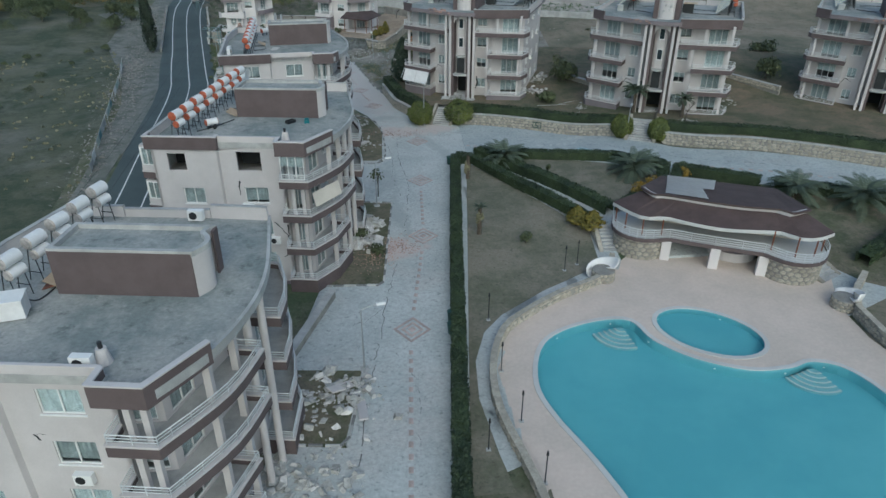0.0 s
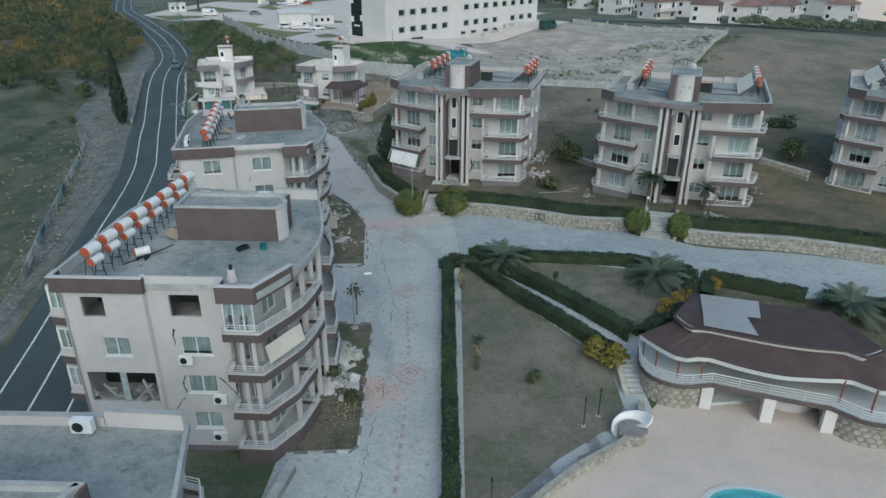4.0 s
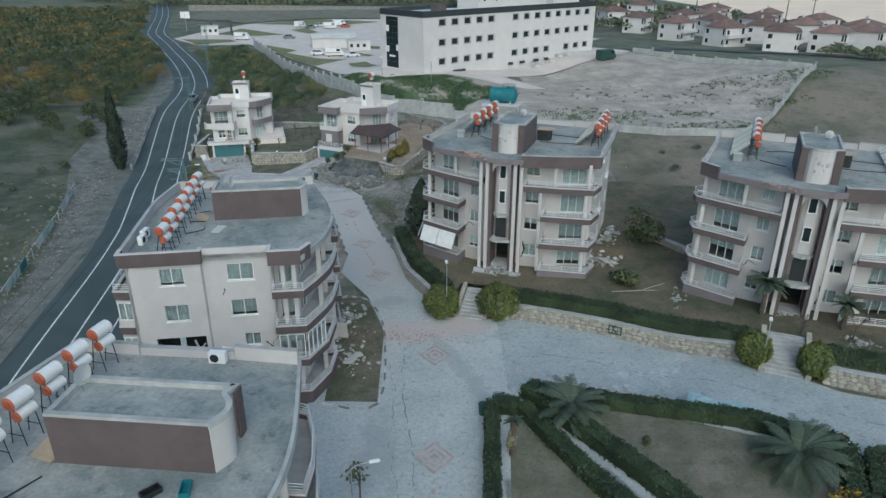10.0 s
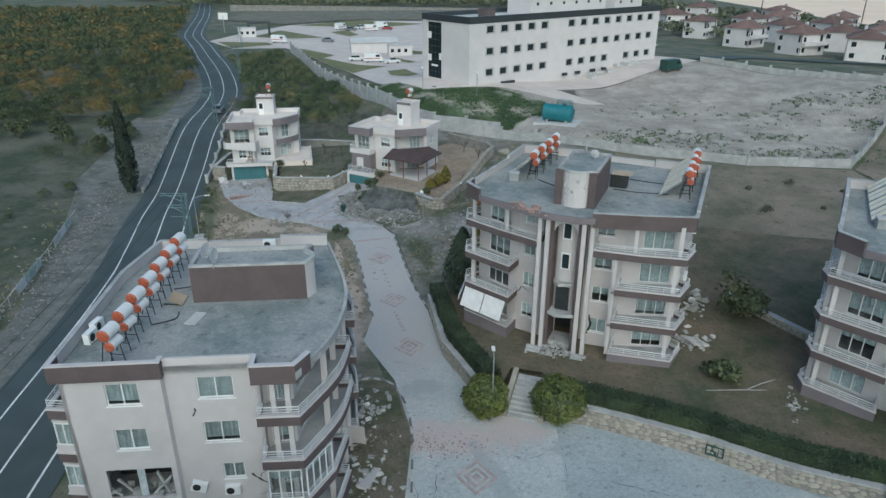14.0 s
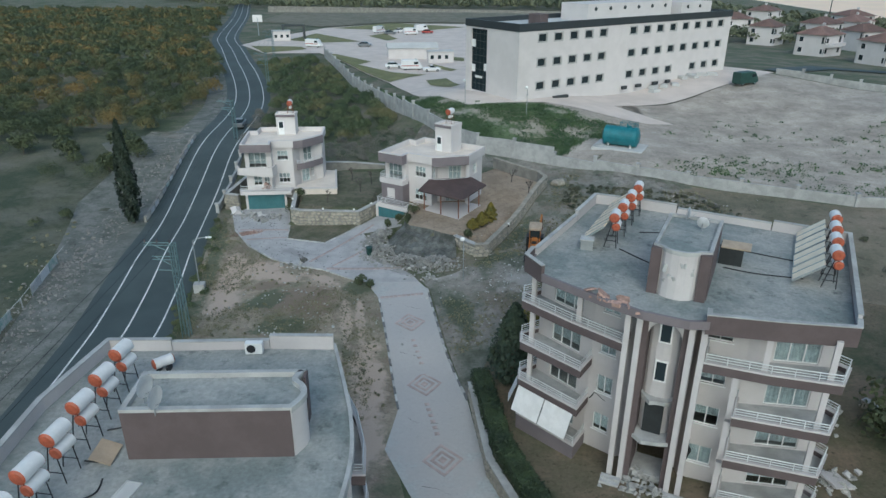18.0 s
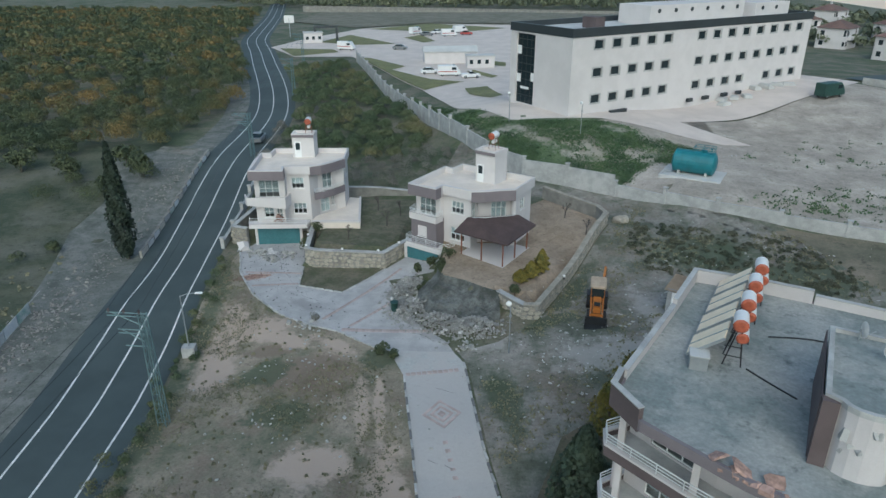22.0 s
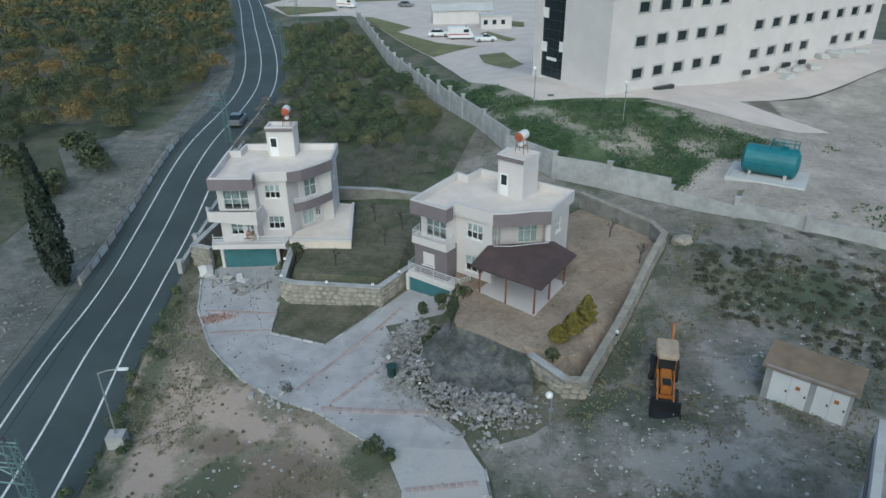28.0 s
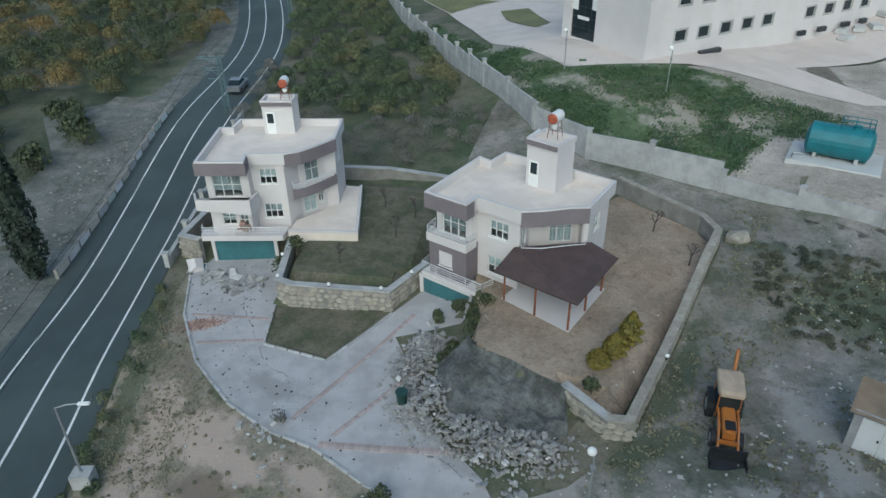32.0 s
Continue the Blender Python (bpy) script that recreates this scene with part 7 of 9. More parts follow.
def villa_heater(c, z, turn):
    s = thing("solar_water_heater", pose(c.x, c.y, z, 0, 0, turn), "white barrel with a red end on a roof stand", "solar heater", "villa water heaters")
    barrel(s, (0, -.6, 1.5), (0, .55, 1.5), .38)
    barrel(s, (.05, -.3, .85), (.05, .3, .85), .2, "tank_white")
    for x in (-.4, .4):
        for y in (-.4, .4):
            part("leg", tubes([[(x, y, 0), (x * .7, y * .7, 1.25)]], .028, 4), "wood", s, "rusty steel leg")
        part("brace", tubes([[(-.35, x * .875, .6), (.35, x * .875, .6)]], .028, 4), "wood", s)
    bm = bmesh.new()
    for k in (-1, 0):
        box(bm, -1.9 + k * .02, k * .95, 0, -1.84 + k * .02, k * .95 + .85, 1.9, pose(.9, .1, .55, 0, -58, 0))
    part("collector", bm, "tank_white", s, "pale solar collector panels")


# the villa with the timber pergola roof
v2 = thing("villa", pose(0, 0, 0), "white villa with mauve bay, pale flat roof and brown porch", "villa", "the two villas")
up2 = [(-12.7, 60.9), (-10.0, 59.5), (-9.65, 59.85), (-6.7, 58.2), (-6.1, 59.9), (-2.7, 60.6), (-2.35, 59.4), (-.6, 63.1), (-3.4, 64.6), (-8.2, 67.1), (-9.1, 65.4), (-10.2, 66.2)]
walls(v2, up2, 6.3, 9.0, {0: [(.5, 2.5, 6.4, 8.5)], 2: [(1.0, 2.5, 7.1, 8.4)], 3: [(.3, 1.3, 6.5, 8.4)], 4: [(1.4, 3.0, 6.4, 8.5)], 6: [(1.5, 2.5, 7.1, 8.3)], 11: [(2, 3, 7.1, 8.4)]})
lo2 = [(-13.1, 60.25), (-10.3, 58.75), (-9.65, 59.85), (-6.7, 58.2), (-6.1, 59.9), (-2.7, 60.6), (-2.35, 59.4), (-.6, 63.1), (-3.4, 64.6), (-8.2, 67.1), (-9.1, 65.4), (-10.2, 66.2)]
walls(v2, lo2[:], .2, 6.1, {2: [(.9, 2.6, 4.1, 5.5)], 4: [(1.0, 2.8, 3.6, 5.7)], 7: [(1.3, 2.4, 4.1, 5.4)]})
part("floor_slab", prism(bmesh.new(), lo2, 6.1, 6.3), "villa_white", v2)
bay = part("bay", facade(bmesh.new(), (-13.16, 60.2), (-10.3, 58.68), 3.2, 6.3, [(.8, 2.0, 4.2, 5.4)]), "mauve", v2, "mauve rendered bay")
window(bay, (-13.16, 60.2), (-10.3, 58.68), .8, 2.0, 4.2, 5.4, 2, 2, True)
part("bay_side", facade(bmesh.new(), (-10.3, 58.68), (-9.62, 59.8), 3.2, 6.3), "mauve", bay)
part("bay_side", facade(bmesh.new(), (-10.3, 66.3), (-13.18, 60.22), 3.2, 6.3), "mauve", bay)
roof2 = [(-13.35, 60), (-10.3, 58.35), (-9.7, 59.5), (-6.65, 57.85), (-5.3, 58.12), (-3.5, 58.77), (-2.2, 59.0), (-.27, 63.2), (-3.3, 64.9), (-8.3, 67.5), (-9.3, 65.75), (-10.2, 66.45)]
roof_top(v2, roof2, 9.3, 9.95, [[(-13.35, 60), (-10.3, 58.35), (-9.9, 59.1)], [(-6.65, 57.9), (-5.3, 58.12), (-3.5, 58.77), (-2.2, 59.0)]])
part("fascia", band(bmesh.new(), [(-10.2, 66.45), (-13.35, 60)], 8.75, 9.83, .1, .025), "mauve", v2)
for pth, z in (([(-12.9, 61.4), (-13.3, 60.2), (-10.35, 58.62), (-9.75, 59.6)], 6.3), ([(-6.6, 58.4), (-6.5, 57.9), (-5.2, 58.0), (-3.5, 58.6), (-2.3, 58.95), (-2.2, 59.6)], 6.3)):
    bl = part("balcony", prism(bmesh.new(), [*pth, tuple((Vector(pth[0]) + Vector(pth[-1])) / 2 + Vector((.5, 1.6)))], z - .2, z + .03), "villa_white", v2, "balcony with white rails")
    part("apron", band(bmesh.new(), pth, z - .3, z + .35, .06, -.06), "villa_white" if z > 6.31 or pth[0][0] < -12 else "mauve", bl)
    railing(bl, pth, z + .35, .5)
ter = [(-13.8, 60.3), (-9.2, 57.75), (-8.0, 58.9), (-12.9, 61.8)]
bl = part("terrace", prism(bmesh.new(), ter, 2.9, 3.25), "villa_white", v2, "terrace slab over the garage")
railing(bl, [(-13.3, 61.6), (-13.8, 60.4), (-9.2, 57.85), (-8.4, 58.6)], 3.25, .75, 1.1, 4)
m = side((-13.95, 60.5), (-9.85, 58.2))
sh = part("garage_door", box(bmesh.new(), .35, -.06, .45, 4.4, .0, 2.7, m), "shutter", v2, "dark teal roller shutter")
for k in range(12):
    part("slat", box(bmesh.new(), .36, -.085, .5 + k * .18, 4.39, -.062, .62 + k * .18, m), "shutter", sh)
part("garage_frame", box(box(bmesh.new(), .0, -.15, .3, .33, .2, 2.95, m), .33, -.15, 2.72, 4.7, .2, 2.95, m), "villa_white", v2)
part("garage_wall", facade(bmesh.new(), (-13.4, 61.75), (-8.5, 59.0), .2, 2.88), "villa_white", v2)
t2, c2 = villa_tower(v2, [(-6.6, 63.4), (-4.5, 62.1), (-3.3, 64.0), (-5.4, 65.3)], 9.25, 12.5)
villa_heater(c2 + Vector((.2, .3)), 12.68, -25)
porch = thing("porch", pose(0, 0, 0), "open porch with brown felt roof on thin timber posts", "porch")
part("floor", prism(bmesh.new(), [(-7.7, 56.9), (-3.2, 53.7), (-.6, 59.0), (-2.4, 60.0), (-6.2, 59.6)], 2.9, 3.62), "villa_white", porch, "white tiled porch floor")
bm = bmesh.new()
up_ = [bm.verts.new(p) for p in ((-8.2, 56.2, 6.15), (-2.85, 53.1, 6.15), (-.05, 58.8, 6.15), (-1.9, 59.3, 7.0), (-7.0, 58.0, 7.0))]
for f in ((0, 1, 4), (1, 3, 4), (1, 2, 3)):
    bm.faces.new([up_[i] for i in f])
bmesh.ops.recalc_face_normals(bm, faces=bm.faces)
bmesh.ops.solidify(bm, geom=bm.faces[:], thickness=.14)
part("roof", bm, "tile_roof", porch, "dark brown felt roof")
for x, y in ((-7.5, 56.8), (-5.4, 55.3), (-3.25, 54.0), (-2.1, 56.2), (-.9, 58.7)):
    part("post", boxes((x - .07, y - .07, 3.6, x + .07, y + .07, 6.25)), "wood", porch, "red brown timber post")
part("beam", tubes([[(-7.7, 56.6, 6.1), (-3.1, 53.7, 6.1), (-.6, 58.8, 6.1)]], .07, 4), "wood", porch)

# the villa by the road
v1 = thing("villa", pose(0, 0, 0), "damaged white villa with broken bay and pale flat roof", "villa", "the two villas")
up1 = [(-31.9, 64.5), (-28.5, 65.0), (-28.5, 65.7), (-25.9, 66.1), (-25.4, 67.8), (-23.7, 69.5), (-22.8, 69.9), (-23.3, 73.8), (-27, 73.4), (-32, 72.7), (-31.9, 70.8), (-32.9, 70.6)]
walls(v1, up1, 6.0, 8.7, {0: [(.5, 2.8, 6.1, 8.2)], 2: [(.6, 2.0, 6.9, 8.2)], 4: [(.6, 1.9, 6.1, 8.2)], 6: [(1.2, 2.2, 6.9, 8.1)]})
lo1 = [(-31.7, 63.9), (-28.5, 64.4), (-28.5, 65.7), (-25.9, 66.1), (-25.4, 67.8), (-23.7, 69.5), (-22.8, 69.9), (-23.3, 73.8), (-27, 73.4), (-32, 72.7), (-31.9, 70.8), (-32.9, 70.6)]
walls(v1, lo1, .2, 5.8, {0: [(.9, 2.0, 3.9, 5.2), (2.3, 3.0, 3.3, 5.3)], 2: [(.6, 2.1, 3.8, 5.1)], 4: [(.2, 1.4, 3.3, 5.4), (1.6, 2.1, 3.9, 5.2)]})
part("floor_slab", prism(bmesh.new(), lo1, 5.8, 6.0), "villa_white", v1)
rng = random.Random(21)
bm = bmesh.new()
for k in range(16):
    chunk(bm, (-29.2 + rng.uniform(-.6, .5), 64.2 + rng.uniform(-.2, .4), 3.3 + rng.uniform(0, 1.0)), rng.uniform(.25, .6), rng)
part("broken_wall", bm, "brick_dust", v1, "exposed brick in a collapsed bay")
bm = bmesh.new()
lowr = [(-33.0, 64.3), (-32.3, 63.1), (-28.1, 63.6), (-28.0, 65.2)]
band(bm, [*lowr], 5.35, 6.5, .08, -.08)
for v in bm.verts:
    if v.co.z < 5.5:
        v.co.z += .25 * math.sin(v.co.x * 2.1)
bl = part("balcony", bm, "villa_white", v1, "white balcony front with a broken lower edge")
part("slab", prism(bmesh.new(), lowr, 5.75, 6.0), "concrete", bl)
roof1 = [(-32, 63.5), (-28.2, 63.95), (-28.55, 65.4), (-25.7, 65.9), (-24.6, 66.6), (-23.6, 67.9), (-22.55, 69.7), (-23.1, 74.1), (-27, 73.7), (-32.2, 73), (-32.1, 71), (-33.2, 70.8)]
roof_top(v1, roof1, 9.0, 9.6, [[(-33.2, 70.8), (-32, 63.5), (-28.2, 63.95), (-28.5, 65.2)], [(-25.7, 65.95), (-24.6, 66.6), (-23.6, 67.9), (-22.55, 69.7)]])
pth = [(-25.5, 66.6), (-25.3, 66.1), (-24.5, 66.7), (-23.6, 67.9), (-22.7, 69.5), (-23.0, 70.0)]
bl = part("balcony", prism(bmesh.new(), [*pth, (-24.6, 68.6)], 5.8, 6.03), "villa_white", v1, "curved balcony with brown front")
part("apron", band(bmesh.new(), pth, 5.5, 6.3, .06, -.06), "mauve", bl)
railing(bl, pth, 6.3, .5)
part("terrace", prism(bmesh.new(), [(-25.6, 64.5), (-19.9, 64.9), (-21.7, 73.5), (-23.2, 73.6), (-22.9, 69.9), (-25.6, 66.5)], 2.4, 3.3), "villa_roof", v1, "pale tiled side terrace")
part("terrace_rim", band(bmesh.new(), [(-25.6, 64.5), (-19.9, 64.9), (-21.7, 73.5)], 3.3, 3.5, .05, -.2), "villa_white", v1)
part("terrace", prism(bmesh.new(), [(-33.0, 64.3), (-32.5, 63.1), (-25.9, 64.0), (-25.9, 65.6)], 2.75, 3.2), "villa_white", v1, "terrace slab over the garage")
railing(v1, [(-32.6, 63.8), (-32.4, 63.2), (-26.0, 64.1)], 3.2, .75, 1.2, 3)
m = side((-32.1, 63.85), (-26.7, 64.75))
sh = part("garage_door", box(bmesh.new(), .3, -.08, .45, 5.1, -.02, 2.6, m), "shutter", v1, "dark teal roller shutter")
for k in range(11):
    part("slat", box(bmesh.new(), .31, -.105, .5 + k * .18, 5.09, -.082, .62 + k * .18, m), "shutter", sh)
part("garage_frame", box(box(box(bmesh.new(), .0, -.2, .3, .28, .2, 2.8, m), 5.12, -.2, .3, 5.4, .2, 2.8, m), .28, -.2, 2.62, 5.12, .2, 2.8, m), "villa_white", v1)
t1, c1 = villa_tower(v1, [(-29.3, 71.3), (-26.7, 71.6), (-26.8, 73.4), (-29.5, 73.1)], 8.95, 11.6)
villa_heater(c1 + Vector((.6, .1)), 11.78, 10)
bk = thing("fallen_wall", pose(-33, 62.2, .5, 0, 12, 30), "white chunk of fallen wall by the garage", "debris")
part("chunk", chunk(bmesh.new(), (0, 0, .4), 1.5, random.Random(2)), "villa_white", bk)


# ---------- the long white building ----------
H = [(-3.9, 108.4), (5.2, 97.3), (51.8, 134.0), (42.7, 145.0)]
hb = thing("hospital", pose(0, 0, 0), "long white three-storey building with a dark roof band", "building")
wins = [(s - .9, s + .9, z - .6, z + .6) for z in (19.3, 15.2, 11.2) for s in [5.3 + 3.75 * k for k in range(5)] + [28.5 + 3.9 * k for k in range(8)] if not (z < 12 and s > 41 and s < 45)]
for e, hs in enumerate(((), wins, (), ())):
    p0, p1 = H[e], H[(e + 1) % 4]
    if e == 0:
        hs = [(1.5, 6.0, 9.3, 20.2)]
    part("wall", facade(bmesh.new(), p0, p1, 7.5, 20.5, hs, .35), "villa_white", hb, "smooth white wall")
    m = side(p0, p1)
    if e == 0:
        g = part("glass_front", box(bmesh.new(), 1.5, .3, 9.3, 6.0, .36, 20.2, m), "dark_glass", hb, "tall dark glazed entrance strip")
        for k in range(1, 9):
            part("transom", box(bmesh.new(), 1.5, .24, 9.3 + k * 1.25, 6.0, .3, 9.38 + k * 1.25, m), "dark_clad", g)
        for k in range(1, 4):
            part("mullion", box(bmesh.new(), 1.5 + k * 1.12, .25, 9.3, 1.56 + k * 1.12, .29, 20.2, m), "dark_clad", g)
        for a, z in ((1.55, 17), (1.55, 12.6), (5.0, 13)):
            part("panel", box(bmesh.new(), a, .2, z, a + .95, .28, z + 1.3, m), "frame", g, "pale glazed panel")
        part("sign", box(bmesh.new(), 2.6, .18, 11.6, 4.6, .24, 12.0, m), "frame", g, "blank white sign strip")
    for s0, s1, za, zb in (hs if e == 1 else ()):
        fr = part("window", facade(bmesh.new(), tuple((m @ Vector((s0 - .22, -.05, 0)))[:2]), tuple((m @ Vector((s1 + .22, -.05, 0)))[:2]), za - .22, zb + .22, [(.22, s1 - s0 + .22, .0 + za, zb)], .1), "concrete", hb, "window with a raised grey surround")
        part("pane", box(bmesh.new(), s0, .16, za, s1, .2, zb, m), "dark_glass", fr)
part("roof_band", band(bmesh.new(), H, 20.5, 21.75, .12, -.3, True), "dark_clad", hb, "dark metal band along the roof")
part("roof", prism(bmesh.new(), offset(H, -.35, True), 20.2, 20.9), "pale_concrete", hb, "pale flat roof")
for s0, s1, d0, d1, z in ((20, 44, 4, 11, 24.0), (46, 56, 3, 12, 23.6), (9, 11, 5, 8, 22.6)):
    m = side(H[1], H[2])
    pb = part("roof_house", box(bmesh.new(), s0, d0, 20.9, s1, d1, z, m), "villa_white" if s1 - s0 > 3 else "brown", hb, "white plant room on the roof")
    for k in range(int((s1 - s0) / 4)):
        part("vent", tube(bmesh.new(), [m @ Vector((s0 + 2 + 4 * k, d0 - .02, z - .9)), m @ Vector((s0 + 2 + 4 * k, d0 - .12, z - .9))], .35, 12), "dark_clad", pb)
for s, w in ((8, 3.5), (26, 1.2), (30, 1.4), (35, 1.4), (39, 1.2)):
    m = side(H[1], H[2])
    part("light_well", box(bmesh.new(), s, -1.0, 8.6, s + w, -.5, 9.2, m), "dark_clad", hb, "dark basement light well")
mst = [tuple((side(H[1], H[2]) @ Vector((s, -3 + (s % 3), 0)))[:2]) for s in (33, 35, 37, 39, 44, 46, 47, 49, 51)]
for i, (x, y) in enumerate(mst):
    pl = thing("slab_stack", pose(x, y, lie(x, y) + .16, 0, 0, 38 + 17 * i), "stack of pale stone slabs on the forecourt", "slab stack", "stacked slabs")
    part("slab", boxes((-1.1, -.7, 0, 1.1, .7, .3)), "pale_concrete", pl)
    part("slab", boxes((-.9, -.65, .3, 1.0, .6, .55)), "pale_concrete", pl)


# ---------- pool pavilion ----------
pv = pose(26.5, -33.5, 0, 0, 0, -22)
pav = thing("pool_pavilion", pv, "pool pavilion with brown wavy roof on stone drums", "pavilion")


def arc(cx, cy, r, a0, a1, n=9, k=1.0):
    return [(cx + r * math.cos(radians(a0 + (a1 - a0) * i / (n - 1))), cy + k * r * math.sin(radians(a0 + (a1 - a0) * i / (n - 1)))) for i in range(n)]


for cx, cy in ((-6.2, -.6), (6.5, -1.65)):
    drum = part("stone_drum", prism(bmesh.new(), arc(cx, cy, 2.45, 0, 345, 24), -.3, 2.05), "mortar", pav, "round stone base")
    rng = random.Random(cx)
    for row in range(5):
        for k in range(26):
            a = 2 * math.pi * (k + .5 * (row % 2)) / 26
            o = new("stone", rng.choice(STONES))
            o.parent = drum
            o.matrix_local = pose(cx + 2.45 * math.cos(a), cy + 2.45 * math.sin(a), .22 + row * .42, 0, rng.uniform(-20, 20), math.degrees(a) + 90) @ Matrix.Diagonal((rng.uniform(.5, .68), .6, .46, 1))
front = [(-8.9, 1.2)] + arc(-6.2, -.6, 2.7, 185, 292, 8) + [(-3.8, -2.5), (-2, -2.75), (0, -2.95), (2.2, -3.1), (4.0, -3.2)] + arc(6.5, -1.65, 2.7, 248, 355, 8) + [(9.2, .2)]
deck = part("deck", prism(bmesh.new(), [*front, (5.8, 7.2), (-4.0, 7.2)], 2.05, 2.3), "pale_concrete", pav, "upper deck of the pavilion")
part("deck_edge", band(bmesh.new(), front, 2.0, 2.34, .06, -.02), "brown", deck, "dark edge of the deck")
railing(deck, front, 2.34, .85, 1.3, 4, .022)
for u, v in ((-3.95, -2.25), (.15, -2.75), (4.1, -2.9)):
    part("pillar", boxes((u - .4, v - .3, -.2, u + .4, v + .3, 2.05)), "villa_white", pav, "white pillar under the deck")
# back wall, with side closings added to keep light from under the deck
part("bar_wall", boxes((-4, 3.6, -.2, 4.4, 3.9, 2.05), (-4.2, -.6, -.2, -4, 3.9, 2.05), (4.4, -.6, -.2, 4.6, 3.9, 2.05)), "mauve", pav)
part("bar_curve", band(bmesh.new(), arc(2.0, 1.0, 2.2, 180, 360, 14), -.1, 1.0, .15, -.15), "stucco", pav, "curved counter under the deck")
part("bar_top", band(bmesh.new(), arc(2.0, 1.0, 2.2, 180, 360, 14), 1.0, 1.08, .3, -.25), "mauve", pav)
wall_line = ((-6.6, .9), (7.0, .3))
doors = [(1.0, 3.0), (4.6, 6.2), (7.8, 9.6), (11.0, 12.8)]
part("upper_wall", facade(bmesh.new(), *wall_line, 2.3, 4.6, [(a, c, 2.4, 4.2) for a, c in doors]), "cream", pav)
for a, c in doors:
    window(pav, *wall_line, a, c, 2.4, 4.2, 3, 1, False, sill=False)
part("side_wall", facade(bmesh.new(), (7.0, .3), (5.5, 7.0), 2.3, 3.85), "cream", pav)
part("side_wall", facade(bmesh.new(), (-3.8, 7.0), (-6.6, .9), 2.3, 3.85), "cream", pav)
part("back_wall", facade(bmesh.new(), (5.5, 7.0), (-3.8, 7.0), .4, 3.8), "cream", pav)
for u, v in ((-8.6, -.2), (-7.7, -1.5), (-6.2, -2.4), (-4.5, -2.0), (4.6, -2.5), (6.4, -3.2), (8.0, -2.6), (8.8, -1.4)):
    part("post", tube(bmesh.new(), [(u, v, 2.3), (u, v, 4.15)], .07, 6), "wood", pav, "thin brown post")


def sweep_roof(name, eave, ridge, mat, parent, label, thick=.16):
    bm = bmesh.new()
    a, b = [bm.verts.new(p) for p in eave], [bm.verts.new(p) for p in ridge]
    for i in range(len(a) - 1):
        bm.faces.new((a[i], a[i + 1], b[i + 1], b[i]))
    bmesh.ops.recalc_face_normals(bm, faces=bm.faces)
    bmesh.ops.solidify(bm, geom=bm.faces[:], thickness=thick)
    return part(name, bm, mat, parent, label)


def spread(pts, n=24):
    """n + 1 points at even steps along a smooth line."""
    fine = curve_pts(pts, 12)
    run = [0.0]
    for p, q in zip(fine, fine[1:]):
        run.append(run[-1] + math.dist(p, q))
    return [tuple(float(np.interp(run[-1] * k / n, run, [p[a] for p in fine])) for a in range(2)) for k in range(n + 1)]


# each roof is drawn between two lines in plan: the scalloped eave and the line where it meets the next
eave = [(u, v, 4.2) for u, v in spread([(-9.05, -.15), (-7.9, -1.4), (-6.15, -2.65), (-4.45, -2.1), (-2.2, -2.75), (.4, -3.15), (3.2, -2.75), (4.95, -2.45), (6.55, -3.25), (8, -2.8), (9.4, -1.5)])]
top1 = [(u, v, 5.05) for u, v in spread([(-6.5, 1.3), (-5.5, -.1), (-4.2, 0), (-.3, -.6), (2.4, -.7), (4.8, -.5), (5.65, -1.1), (7.2, .1)])]
sweep_roof("lower_roof", eave, top1, "tile_roof", pav, "sweeping brown lower roof")
sweep_roof("fascia", [(u, v - .03, z - .32) for u, v, z in eave], [(u, v - .02, z - .01) for u, v, z in eave], "pale_concrete", pav, "grey white fascia edge", .06)
sweep_roof("clerestory", [(u, v - .04, 4.98) for u, v, z in top1], [(u, v - .14, 5.46) for u, v, z in top1], "villa_white", pav, "white curved band between the roofs", .08)
eave2 = [(u * 1.04, v - .3, 5.52) for u, v, z in top1]
sweep_roof("upper_roof", eave2, [(-4.7 + 10.8 * i / 24, 8.0 - .35 * i / 24, 4.05) for i in range(25)], "tile_roof", pav, "brown upper roof falling to the back")
bm = bmesh.new()
vs = [bm.verts.new((u, v, 5.66 - (v + .6) * .172)) for u, v in ((-4.6, .1), (-.95, -.55), (-1.1, 3.4), (-.1, 3.4), (.5, 7.75), (-4.1, 7.95), (-4.35, 3.4))]
bm.faces.new((vs[0], vs[1], vs[2], vs[6]))
bm.faces.new((vs[6], vs[2], vs[3], vs[4], vs[5]))
bmesh.ops.solidify(bm, geom=bm.faces[:], thickness=-.05)
part("sheet", bm, "tank_white", pav, "loose white membrane laid over the roof")
stairs("pavilion_steps", (16.9, -32.8), (18.2, -32.9), .4, .17, 9, "stone steps beside the pavilion", 0, .12)
stairs("pavilion_steps", (34.2, -39.6), (36.0, -38.7), .4, .17, 9, "stone steps beside the pavilion", 0, .12)
stone_wall("pool_wall", DECKP[:31][::-1], .75, "low curved stone wall round the pool deck", .42, 160, .0, .35, "stone", True)
stone_wall("pool_wall", [(37.4, -39.6), (34.9, -42), (33.3, -44.6), (33.0, -48), (33.8, -53), (36, -62)], .95, "curved stone wall by the pool deck", .42, 60, .0, .35, "stone", True)
